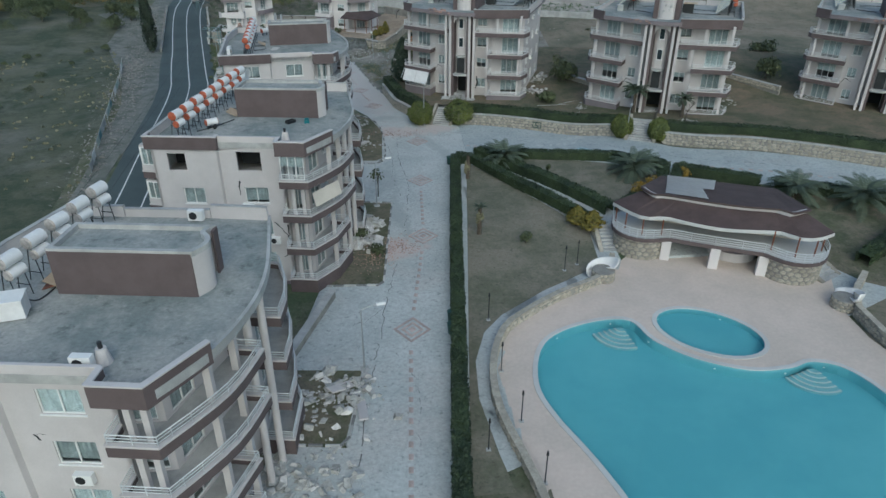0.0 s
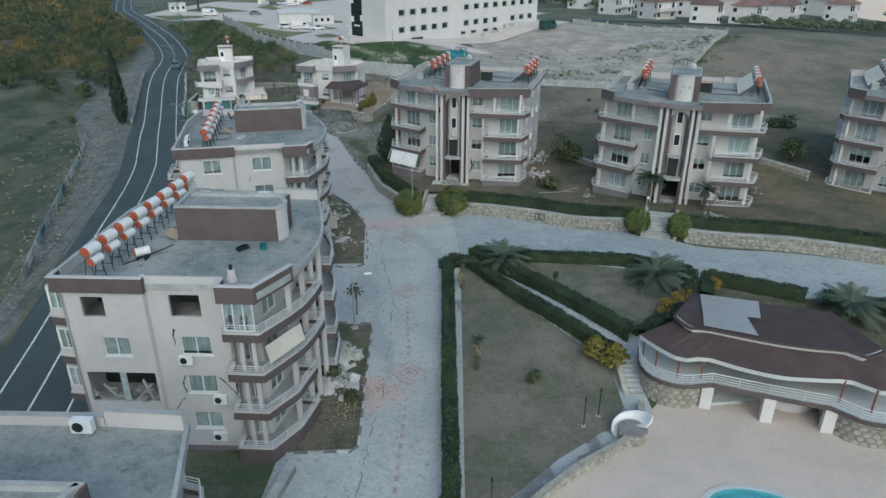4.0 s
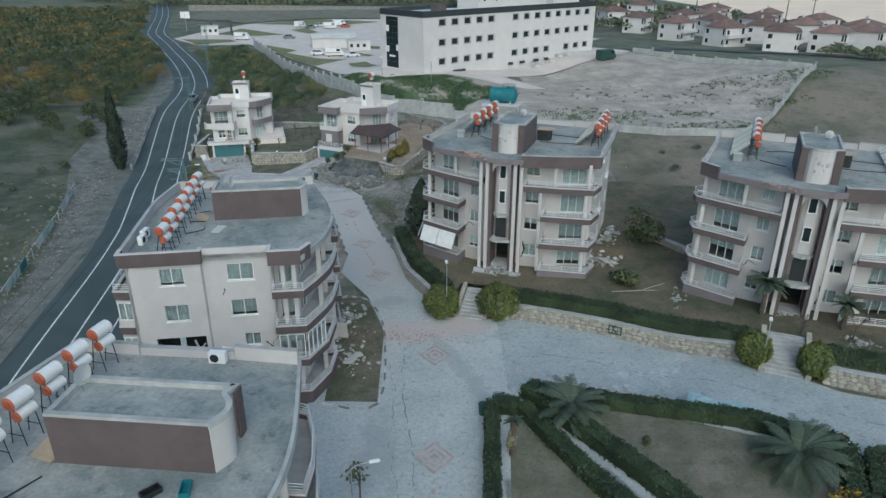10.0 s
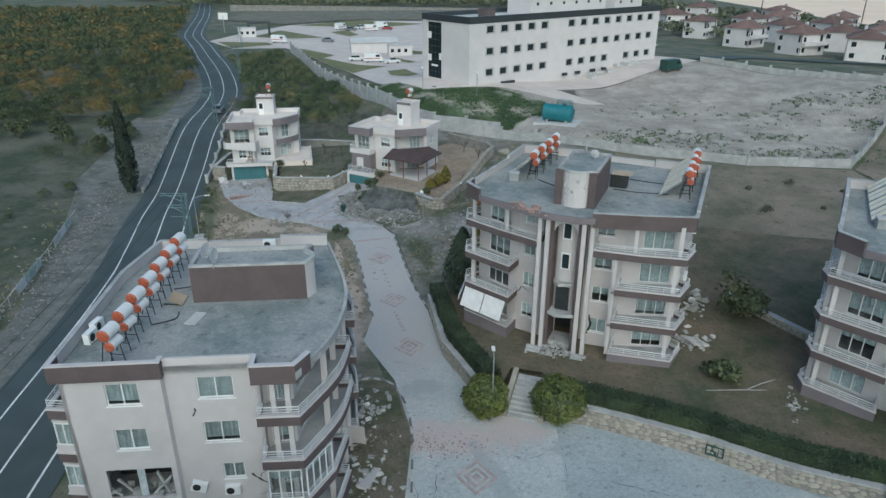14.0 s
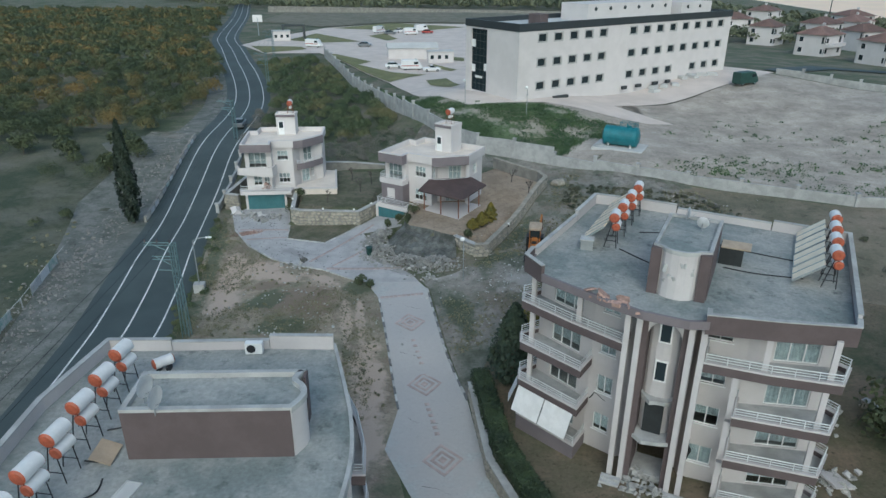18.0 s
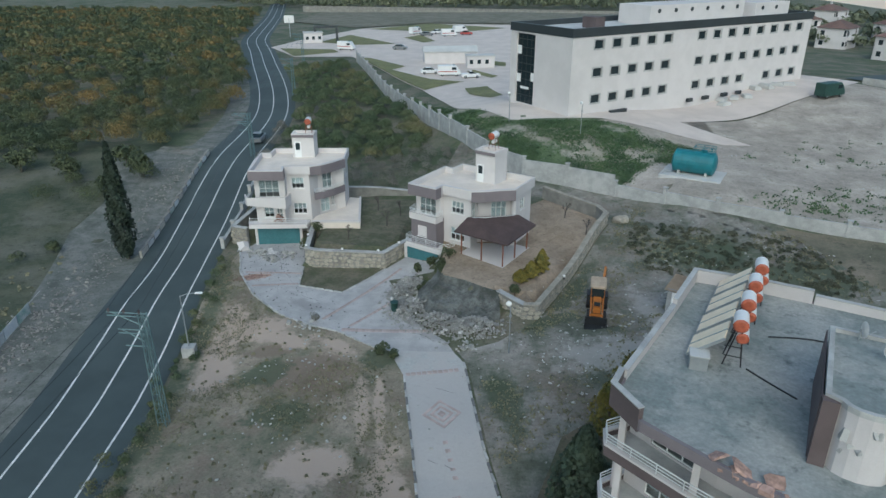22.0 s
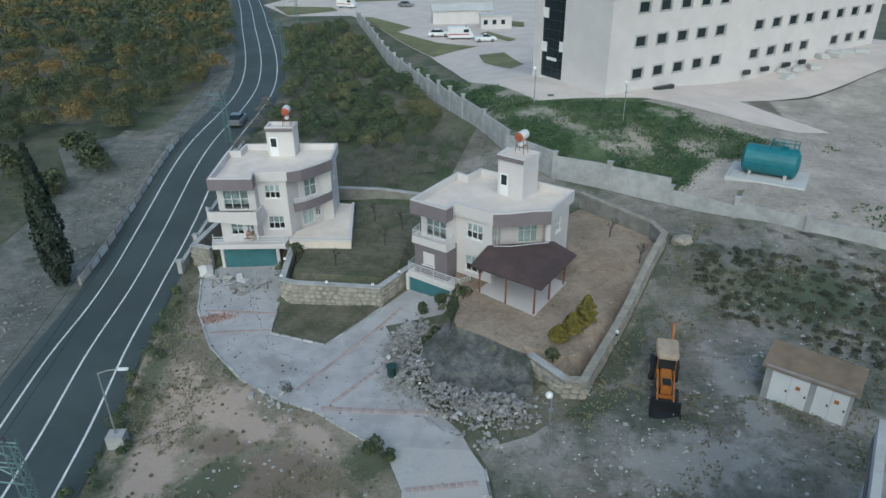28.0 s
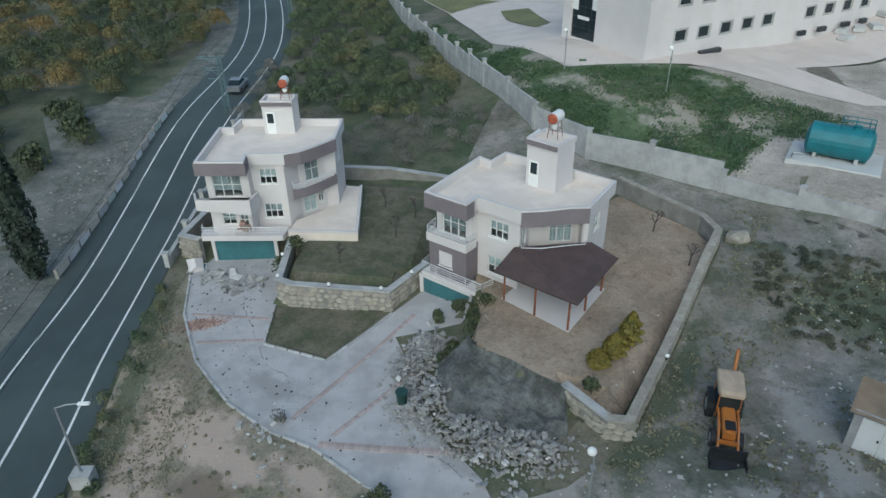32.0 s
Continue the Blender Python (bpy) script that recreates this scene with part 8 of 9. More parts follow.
for x, y, rz in ((15.2, -36.9, -25), (33.2, -43.2, -100)):
    sl = thing("pool_slide", pose(x, y, .05, 0, 0, rz), "white curved pool slide in a stone base", "slide")
    bm = bmesh.new()
    prev = None
    for i in range(13):
        a = radians(15 + 14 * i)
        top = 1.95 - .09 * i
        row = [bm.verts.new((math.cos(a) * q, math.sin(a) * q, w)) for q, w in ((.55, top - .75), (.95, top - .85), (1.2, top - .55), (1.3, top), (1.36, top), (1.28, top - .6), (1.0, top - .98), (.55, top - .88))]
        if prev:
            for k in range(8):
                bm.faces.new((prev[k], prev[(k + 1) % 8], row[(k + 1) % 8], row[k]))
        else:
            bm.faces.new(row)
        prev = row
    bm.faces.new(prev)
    part("chute", bm, "tank_white", sl, "white moulded chute", True)
    base = part("base", prism(bmesh.new(), arc(.1, .1, .95, 0, 340, 18), -.1, .9), "mortar", sl, "round stone base")
    rng = random.Random(int(x))
    for row in range(3):
        for k in range(15):
            a = 2 * math.pi * (k + .5 * (row % 2)) / 15
            o = new("stone", rng.choice(STONES))
            o.parent = base
            o.matrix_local = pose(.1 + .95 * math.cos(a), .1 + .95 * math.sin(a), .14 + row * .3, 0, rng.uniform(-20, 20), math.degrees(a) + 90) @ Matrix.Diagonal((.4, .5, .32, 1))
# ---------- lamps, pylons, fences ----------
def street_lamp(x, y, h, az, label, reach_=1.1, z=None):
    z = lie(x, y) if z is None else z
    s = thing("street_lamp", pose(x, y, z, 0, 0, az), label, "street lamp", "street lamps")
    part("pole", tube(bmesh.new(), [(0, 0, -.2), (0, 0, h)], .075, 8, .045), "steel", s)
    part("arm", tube(bmesh.new(), [(0, 0, h), (reach_ * .5, 0, h + .22), (reach_, 0, h + .28)], .035, 6), "steel", s)
    bm = boxes((reach_ - .05, -.13, h + .2, reach_ + .62, .13, h + .34))
    bmesh.ops.bevel(bm, geom=bm.edges[:], offset=.05, segments=2, affect="EDGES")
    part("lamp_head", bm, "lamp_glass", s, "pale lamp head")
    part("footing", boxes((-.3, -.3, -.3, .3, .3, .12)), "concrete", s)
    return s


street_lamp(-30.0, 41.6, 5.6, 10, "grey street lamp on a concrete block by the road", 1.3, -.3)
part("block", boxes((-.55, -.45, -.7, .55, .45, .75)), "concrete", bpy.data.objects["street_lamp"], "rough concrete footing block")
street_lamp(-5.3, -47.0, 5.0, 10, "grey street lamp at the lane edge")
street_lamp(3.75, 5.7, 5.6, 90, "grey street lamp before a round shrub", .5)
street_lamp(28.4, -6.3, 4.0, 60, "grey street lamp beside the steps", .5)
street_lamp(-3.6, -20, 5.0, 10, "grey street lamp at the lane edge")
for x, y, z, h in ((-2.3, 41.6, 1.3, 4.8), (6.3, 86.8, 9.2, 4.0), (-3.6, 94.5, 8.9, 4.0)):
    g = thing("globe_lamp", pose(x, y, z), "thin pole lamp with a pale globe", "lamp", "globe lamps")
    part("pole", tube(bmesh.new(), [(0, 0, -.2), (0, 0, h)], .05, 8), "steel", g)
    bm = bmesh.new()
    bmesh.ops.create_icosphere(bm, subdivisions=2, radius=.23, matrix=Matrix.Translation((-.15, 0, h + .05)))
    part("globe", bm, "lamp_glass", g, "", True)
    part("bracket", boxes((-.12, -.1, h - 1.1, .12, .1, h - .95)), "steel", g)
for x, y in ((4.2, -48.3), (4.5, -53.4), (4.75, -58.5), (2.0, -55.6), (4.4, -42.0), (13.8, -34.3), (12.4, -35.2)):
    g = thing("garden_lamp", pose(x, y, .06), "slim dark garden lamp post by the pool", "lamp", "pool lamps")
    part("pole", tube(bmesh.new(), [(0, 0, 0), (0, 0, 2.2)], .035, 6), "black_steel", g)
    part("lantern", tube(bmesh.new(), [(0, 0, 2.2), (0, 0, 2.35), (0, 0, 2.5)], .09, 8, .05), "black_steel", g)
    part("foot", boxes((-.15, -.15, 0, .15, .15, .06)), "concrete", g)


def pylon(x, y, z, h, az, label):
    p = thing("lattice_pylon", pose(x, y, z, 0, 0, az), label, "pylon", "power pylons")
    part("leg", tubes([[(a * .32, b * .32, -.3), (a * .2, b * .2, h)] for a in (-1, 1) for b in (-1, 1)], .045, 4), "pylon_steel", p, "four steel corner legs")
    br = []
    n = 12
    for k in range(n):
        z0, z1 = h * k / n, h * (k + 1) / n
        w0, w1 = .32 - .12 * k / n, .32 - .12 * (k + 1) / n
        for a, b, c, d in ((-1, -1, 1, -1), (1, -1, 1, 1), (1, 1, -1, 1), (-1, 1, -1, -1)):
            br.append([(a * w0, b * w0, z0), (c * w1, d * w1, z1)])
            br.append([(a * w0, b * w0, z0), (c * w0, d * w0, z0)])
    part("lattice", tubes(br, .022, 3), "pylon_steel", p, "crossed steel lattice")
    arms = []
    for zz, w in ((h, 1.7), (h - .25, 1.7), (h - 1.3, 1.3), (h - 1.6, 1.3), (h - 2.6, 1.1)):
        arms.append([(-w * 1.5, 0, zz), (w * .25, 0, zz)])
    arms += [[(-2.2, 0, h), (-.2, 0, h - .9)], [(-1.7, 0, h - 1.3), (-.2, 0, h - 2.2)]]
    for a in arms:
        part("crossarm", tubes([a], .045, 4), "pylon_steel", p)
    for k in range(3):
        part("insulator", tube(bmesh.new(), [(-2.4 + k * 1.1, 0, h), (-2.4 + k * 1.1, 0, h + .3)], .07, 6), "brown", p)
    return p


pylon(-27.2, 31.6, -.3, 9.6, 0, "grey lattice power pylon beside the road")
pylon(-43.2, 92.7, 2.0, 7.5, 8, "grey lattice power pylon beside the road")
pylon(-50.2, 136, 3.7, 8.0, 12, "grey lattice power pylon beside the road")
pylon(-60, 175, 4.6, 8.0, 14, "grey lattice power pylon beside the road")
wr = thing("power_lines", pose(0, 0, 0), "thin sagging power lines between pylons", "power line")
tops = [(-23, -60, 9.3), (-27.2, 31.6, 9.3), (-43.2, 92.7, 9.5), (-50.2, 136, 11.7), (-60, 175, 12.6)]
for k in range(3):
    for (a, b, c), (d, e, f) in zip(tops, tops[1:]):
        pts = [(a + (d - a) * t - 2.4 + 1.1 * k, b + (e - b) * t, c + (f - c) * t - 3.2 * t * (1 - t) + .3) for t in [i / 10 for i in range(11)]]
        part("wire", tube(bmesh.new(), pts, .02, 4), "black_steel", wr)

# banner fence and roadside parapet
fc = thing("banner_fence", pose(0, 0, 0), "low roadside fence hung with weathered banners", "fence")
pts = [(-36.9, -6), (-40, 9), (-43.2, 24), (-45.6, 36), (-48.9, 49)]
for a, b in zip(pts, pts[1:]):
    n = int(math.dist(a, b) / 2.4)
    for k in range(n):
        p, q = Vector(a).lerp(Vector(b), k / n), Vector(a).lerp(Vector(b), (k + 1) / n)
        m = side(p, q)
        z = lie(*p)
        part("post", box(bmesh.new(), -.04, -.04, z - .2, .04, .04, z + 1.15, m), "steel", fc)
        if (k * 7 + int(a[1])) % 4:
            part("banner", box(bmesh.new(), .06, -.012, z + .15, (q - p).length - .06, .012, z + 1.2, m), ("sign", "teal", "tank_white", "sign", "plaster")[(k * 3 + int(a[1])) % 5], fc, "weathered printed banner")
        part("rail", tube(bmesh.new(), [m @ Vector((0, 0, z + 1.1)), m @ Vector(((q - p).length, 0, z + 1.1))], .04, 4), "plaster", fc)
pw = thing("road_parapet", pose(0, 0, 0), "low concrete road parapet covered with posters", "parapet")
pts = [(-44.9, 60.8), (-47, 72), (-49, 84), (-50.5, 93)]
i = 0
for a, b in zip(pts, pts[1:]):
    n = int(math.dist(a, b) / 1.9)
    for k in range(n):
        p, q = Vector(a).lerp(Vector(b), k / n), Vector(a).lerp(Vector(b), (k + 1) / n)
        m = side(p, q)
        z = lie(*p)
        part("panel", box(bmesh.new(), .0, -.15, z - .6, (q - p).length - .02, .15, z + .95, m), "mortar", pw)
        part("poster", box(bmesh.new(), .15, -.17, z + .25, (q - p).length - .2, -.153, z + .9, m), ("cream", "plaster", "tank_white", "cream", "plaster", "sign", "frame")[i % 7], pw, "faded poster")
        i += 1
plain_wall("road_wall", [(-35.6, 62.4), (-38.2, 78), (-41, 92)], .9, "low stone edge wall beside the road", .35, 5)


# ---------- vehicles and machines ----------
def wheel(parent, x, y, r, w, z=None):
    z = r if z is None else z
    t = part("tyre", tube(bmesh.new(), [(x, y - w / 2, z), (x, y - w * .3, z), (x, y + w * .3, z), (x, y + w / 2, z)], r, 16), "rubber", parent, "black tyre")
    part("rim", tube(bmesh.new(), [(x, y - w / 2 - .012, z), (x, y + w / 2 + .012, z)], r * .55, 12), "steel", t)
    return t


def loft(secs):
    """A hull through cross-sections (x, half width, low z, high z)."""
    bm = bmesh.new()
    rows = []
    for x, w, a, b in secs:
        c = min(.12, (b - a) * .3)
        rows.append([bm.verts.new((x, y, z)) for y, z in ((-w, a), (w, a), (w, b - c), (w - c, b), (-w + c, b), (-w, b - c))])
    for p, q in zip(rows, rows[1:]):
        for k in range(6):
            bm.faces.new((p[k], p[(k + 1) % 6], q[(k + 1) % 6], q[k]))
    bm.faces.new(rows[0])
    bm.faces.new(rows[-1])
    return bm


def car(x, y, rz, kind, mat, label, stripe=None):
    c = thing("van" if kind == "van" else "car", pose(x, y, lie(x, y) + (.17 if y > 95 else .09), 0, 0, rz), label, "van" if kind == "van" else "car", "parked vehicles")
    if kind == "van":
        part("body", loft([(-2.7, .95, .4, 2.5), (1.4, .95, .4, 2.5), (1.9, .95, .4, 2.1), (2.5, .9, .4, 1.2), (2.75, .85, .45, .95)]), mat, c)
        part("windscreen", box(bmesh.new(), -.02, -.85, 0, .02, .85, 1.0, pose(2.2, 0, 1.25, 0, -42, 0)), "dark_glass", c)
        for s in (-1, 1):
            part("side_window", boxes((.6, s * .96 - .01, 1.5, 1.7, s * .96 + .01, 2.1)), "dark_glass", c)
            if stripe:
                part("stripe", boxes((-2.6, s * .957 - .01, 1.0, 1.8, s * .957 + .01, 1.2)), stripe, c, "coloured side stripe")
        if stripe:
            part("light_bar", boxes((1.0, -.6, 2.5, 1.25, .6, 2.65)), "teal", c)
        ax, r = (-1.7, 1.75), .36
    else:
        pick = kind == "pickup"
        part("body", loft([(-2.2, .82, .35, .95), (-1.9, .88, .3, 1.0), (1.0, .88, .3, 1.02), (2.0, .84, .32, .9), (2.25, .74, .4, .75)]), mat, c)
        part("cabin", loft([(-1.7 if not pick else -.5, .7, .98, 1.05), (-1.1 if not pick else -.3, .72, .98, 1.5), (.3, .72, .98, 1.52), (1.1, .74, .98, 1.05)]), "dark_glass", c, "dark glazed cabin")
        part("roof", boxes((-1.05 if not pick else -.25, -.66, 1.5, .25, .66, 1.56)), mat, c)
        ax, r = (-1.35, 1.4), .32
    for a in ax:
        for s in (-.8, .8):
            wheel(c, a, s, r, .22)
    for s in (-.6, .6):
        part("headlight", boxes((2.26 if kind != "van" else 2.74, s - .14, .62, 2.29 if kind != "van" else 2.78, s + .14, .76)), "lamp_glass", c)
    return c


car(-44.9, 100, 98, "car", "grey_paint", "grey car driving on the road")
for x, y, rz, k, mt, lb, st in ((-55, 203, -15, "van", "metal_paint", "white ambulance van with a red stripe", "red_paint"), (-24, 160.5, 10, "car", "metal_paint", "white car in the car park", None), (-19, 158, 8, "van", "metal_paint", "white ambulance van with a red stripe", "red_paint"), (-13.6, 155, 12, "pickup", "metal_paint", "white pickup in the car park", None),
                              (-41, 252, 60, "van", "metal_paint", "white ambulance van with a red stripe", "red_paint"), (-28, 246, 20, "van", "metal_paint", "white ambulance van with a red stripe", "red_paint"), (-33, 254, 40, "car", "metal_paint", "white car in the car park", None), (-22, 250, 5, "car", "red_paint", "dark red car in the car park", None),
                              (-39, 206, -5, "car", "grey_paint", "grey car in the car park", None), (50.9, 117.8, 32, "van", "green_paint", "dark green van beside the forecourt", None), (-36, 246, 30, "car", "grey_paint", "grey car in the car park", None), (-25, 258, 30, "van", "metal_paint", "white van in the car park", None)):
    car(x, y, rz, k, mt, lb, st)
for x, y, rz, w, d, h in ((-21, 180, 12, 14, 5, 2.8), (-12.5, 172.5, 12, 7, 3.4, 2.8), (6, 236, 20, 7, 5, 4), (-71, 222, 20, 6, 4, 3)):
    k = thing("site_cabin", pose(x, y, lie(x, y) + .16, 0, 0, rz), "white prefabricated site cabin", "cabin", "site cabins")
    part("body", boxes((-w / 2, -d / 2, 0, w / 2, d / 2, h)), "villa_white", k)
    bm = bmesh.new()
    prism(bm, [(-w / 2 - .2, -d / 2 - .2), (w / 2 + .2, -d / 2 - .2), (w / 2 + .2, d / 2 + .2), (-w / 2 - .2, d / 2 + .2)], h, h + .25)
    if w > 10:
        for sgn in (-1, 1):
            lo = [bm.verts.new((a, b, c)) for a, b, c in ((-w / 2 - .3, sgn * (d / 2 + .3), h + .26), (w / 2 + .3, sgn * (d / 2 + .3), h + .26), (w / 2 + .3, 0, h + 1.5), (-w / 2 - .3, 0, h + 1.5))]
            bm.faces.new(lo if sgn < 0 else lo[::-1])
        for a in (-1, 1):
            bm.faces.new([bm.verts.new((a * (w / 2 + .3), b, c)) for b, c in ((-d / 2 - .3, h + .26), (d / 2 + .3, h + .26), (0, h + 1.5))])
    part("roof", bm, "pale_concrete", k)
    for q in range(int(w / 2) if w < 8 else 0):
        part("window", boxes((-w / 2 + .6 + 2 * q, -d / 2 - .03, 1.0, -w / 2 + 1.5 + 2 * q, -d / 2 - .005, 2.0)), "dark_glass", k)
gt = thing("entrance_gate", pose(-67, 224, 4.3, 0, 0, 15), "dark portal frame at the car park entrance", "gate")
for a in ((-4, -.5, 0, -3.2, .5, 5), (3.2, -.5, 0, 4, .5, 5), (-4, -.5, 5, 4, .5, 5.7)):
    part("beam", boxes(a), "dark_clad", gt)
sg = thing("road_sign", pose(-84, 238, 4), "white sign board on a tall post", "sign")
part("post", tube(bmesh.new(), [(0, 0, 0), (0, 0, 7)], .15, 8), "steel", sg)
part("board", boxes((-1.8, -.1, 5.5, 1.8, .1, 8)), "tank_white", sg, "plain white board")

# backhoe loader
dg = thing("backhoe_loader", pose(5.3, 48.0, 2.32, 0, 0, -97), "yellow backhoe loader with a tan cab roof", "digger")
part("chassis", loft([(-1.6, .5, .55, 1.0), (1.9, .45, .55, 1.0)]), "black_steel", dg)
part("hood", loft([(.35, .46, 1.0, 1.75), (1.4, .44, 1.0, 1.68), (2.0, .4, 1.0, 1.5)]), "yellow", dg, "orange yellow bonnet")
part("grille", boxes((1.3, -.33, 1.66, 1.95, .33, 1.7)), "black_steel", dg)
cab = part("cab", loft([(-1.35, .72, 1.0, 2.6), (.3, .72, 1.0, 2.6)]), "dark_glass", dg, "dark glazed cab")
rf = loft([(-1.55, .8, 2.6, 2.82), (-1.3, .88, 2.6, 2.9), (.3, .86, 2.6, 2.88), (.55, .72, 2.6, 2.78)])
part("cab_roof", rf, "tan", dg, "faded tan cab roof")
for a in (-1.32, .28):
    for b in (-.7, .7):
        part("cab_post", tube(bmesh.new(), [(a, b, .95), (a, b, 2.62)], .05, 4), "yellow", cab)
for s in (-1, 1):
    part("fender", boxes((-1.5, s * .92 - .24, 1.4, -.3, s * .92 + .24, 1.48)), "black_steel", dg)
    wheel(dg, -.9, s * .92, .72, .45)
    wheel(dg, 1.5, s * .85, .5, .35)
    part("loader_arm", tube(bmesh.new(), [(.1, s * .62, 1.6), (1.4, s * .62, 1.35), (2.5, s * .62, .55)], .09, 6), "yellow", dg)
    part("ram", tube(bmesh.new(), [(.6, s * .62, 1.0), (2.1, s * .62, 1.0)], .05, 6), "steel", dg)
part("arm_brace", boxes((2.0, -.62, .75, 2.15, .62, .95)), "yellow", dg)
bm = bmesh.new()
prof = [(2.6, .95), (2.55, .15), (3.45, .08), (3.45, .14), (2.72, .25), (2.7, .95)]
lo, hi = [bm.verts.new((a, -1.15, b)) for a, b in prof], [bm.verts.new((a, 1.15, b)) for a, b in prof]
bm.faces.new(lo)
bm.faces.new(hi)
for i in range(6):
    bm.faces.new((lo[i - 1], lo[i], hi[i], hi[i - 1]))
for s in (-1.13, 1.13):
    box(bm, 2.6, s - .03, .12, 3.35, s + .03, .6)
part("bucket", bm, "black_steel", dg, "dark front bucket")
part("boom", tube(bmesh.new(), [(-1.7, .45, 1.0), (-2.4, .55, 2.2), (-3.0, .65, 3.2)], .15, 6, .12), "yellow", dg, "orange rear boom")
part("dipper", tube(bmesh.new(), [(-3.0, .65, 3.2), (-3.3, .75, 2.0), (-3.2, .8, 1.2)], .12, 6, .08), "wood", dg)
part("rear_bucket", loft([(-3.5, .3, .75, 1.3), (-3.0, .3, .85, 1.3)]), "black_steel", dg)
for s in (-1, 1):
    part("stabiliser", tube(bmesh.new(), [(-1.7, s * .5, .8), (-1.75, s * 1.05, .4), (-1.75, s * 1.1, .05)], .08, 6), "yellow", dg)

dg.matrix_world = dg.matrix_world @ Matrix.Diagonal((1, .8, 1, 1))
# transformer hut
ht = thing("transformer_hut", pose(13.5, 46.3, 3.2, 0, 0, -30), "small transformer hut with white steel doors and tan roof", "hut")
part("body", boxes((-2.4, -1.15, -.3, 2.4, 1.15, 2.55)), "concrete", ht)
bm = bmesh.new()
lo = [bm.verts.new((a, b, c)) for a, b, c in ((-2.65, -1.4, 2.5), (2.65, -1.4, 2.5), (2.65, 1.4, 2.9), (-2.65, 1.4, 2.9))]
bm.faces.new(lo)
bmesh.ops.solidify(bm, geom=bm.faces[:], thickness=-.16)
part("roof", bm, "tan", ht, "tan mono-pitch roof")
for x0, x1 in ((-2.0, .1), (.45, 2.2)):
    for a, b in ((x0, (x0 + x1) / 2 - .01), ((x0 + x1) / 2 + .01, x1)):
        d = part("door", boxes((a, -1.2, .15, b, -1.155, 2.3)), "frame", ht, "white steel door")
        part("lock", boxes((b - .16, -1.23, 1.1, b - .06, -1.2, 1.25)), "black_steel", d)
    part("warning_plate", boxes((x1 - .7, -1.22, 1.5, x1 - .45, -1.203, 1.75)), "yellow", ht, "small yellow warning plate")
    part("step", boxes((x0 + .6, -1.9, -.3, x0 + 1.5, -1.2, .12)), "pale_concrete", ht)
part("plinth", boxes((-2.7, -1.6, -.5, 2.7, 1.4, -.02)), "concrete", ht)

# teal tank on a slab
tk = thing("water_tank", pose(19.5, 77.2, 6.6, 0, 0, -24), "big teal steel tank lying on a concrete slab", "tank")
part("slab", boxes((-3.6, -2.4, -.5, 3.6, 2.4, .15)), "pale_concrete", tk)
bm = bmesh.new()
tube(bm, [(-2.3, 0, 1.6), (-2.15, 0, 1.6), (2.15, 0, 1.6), (2.3, 0, 1.6)], 1.4, 24)
part("shell", bm, "teal", tk, "teal painted cylinder")
for s in (-1, 1):
    part("dished_end", tube(bmesh.new(), [(s * 2.29, 0, 1.6), (s * 2.48, 0, 1.6), (s * 2.6, 0, 1.6)], 1.38, 24, .7), "teal", tk)
for s in (-1.6, 1.6):
    part("saddle", boxes((s - .15, -1.0, .15, s + .15, 1.0, .7)), "concrete", tk)
pts = [[(a, b, 2.85), (a, b, 3.7)] for a in (-.2, .8, 1.8, 2.2) for b in (-.5, .5)]
pts += [[(-.2, b, z) , (2.2, b, z)] for b in (-.5, .5) for z in (3.3, 3.7)]
part("railing", tubes(pts, .035, 4), "teal", tk, "teal top railing")
part("manhole", tube(bmesh.new(), [(1.0, 0, 2.9), (1.0, 0, 3.2)], .35, 12), "teal", tk)
part("pipe", tubes([[(-2.5, -.9, .3), (-3.2, -1.2, .3), (-3.2, -2.2, .3)]], .06, 6), "steel", tk)

# litter bins and loose things
for x, y, h in ((176, 262, 13), (186, 258, 12), (150, 300, 12)):
    t = palm(x, y, h, 3.2, "tall palm before the sea", 22)
for x, y, lb in ((-13.1, 48.8, "dark green litter bin by the rubble"), (5.5, -8.9, "teal bin at the end of the hedge"), (1.35, -43.4, "dark bin beside the hedge"), (1.55, -41.8, "dark bin beside the hedge")):
    b = thing("litter_bin", pose(x, y, lie(x, y) + .06), lb, "bin", "bins")
    part("body", tube(bmesh.new(), [(0, 0, 0), (0, 0, .45), (0, 0, .85)], .3, 10, .36), "green_paint", b)
    part("rim", tube(bmesh.new(), [(0, 0, .85), (0, 0, .92)], .39, 10), "green_paint", b)
cl = thing("tarpaulin", pose(23.1, -11.2, lie(23.1, -11.2) + .3, 0, 0, -29), "pale blue crumpled tarpaulin lying on the street", "tarpaulin")
bm = bmesh.new()
bmesh.ops.create_grid(bm, x_segments=14, y_segments=6, size=1)
for v in bm.verts:
    v.co = Vector((v.co.x * 2.6, v.co.y * .75 * (1 + .2 * math.sin(v.co.x * 4)), .12 + .12 * math.sin(v.co.x * 7 + v.co.y * 3) * math.cos(v.co.y * 4)))
bmesh.ops.solidify(bm, geom=bm.faces[:], thickness=.02)
part("sheet", bm, "tarp", cl)


# ---------- rubble ----------
RUB = []
rr = random.Random(17)
for k in range(9):
    bm = bmesh.new()
    chunk(bm, (0, 0, 0), 1.0, rr, .8)
    bmesh.ops.recalc_face_normals(bm, faces=bm.faces)
    me = bpy.data.meshes.new("broken_block")
    bm.to_mesh(me)
    bm.free()
    me.materials.append(M["rubble"])
    RUB.append(me)


RUBW = []
for me in RUB:
    me = me.copy()
    me.materials.clear()
    me.materials.append(M["plaster"])
    RUBW.append(me)


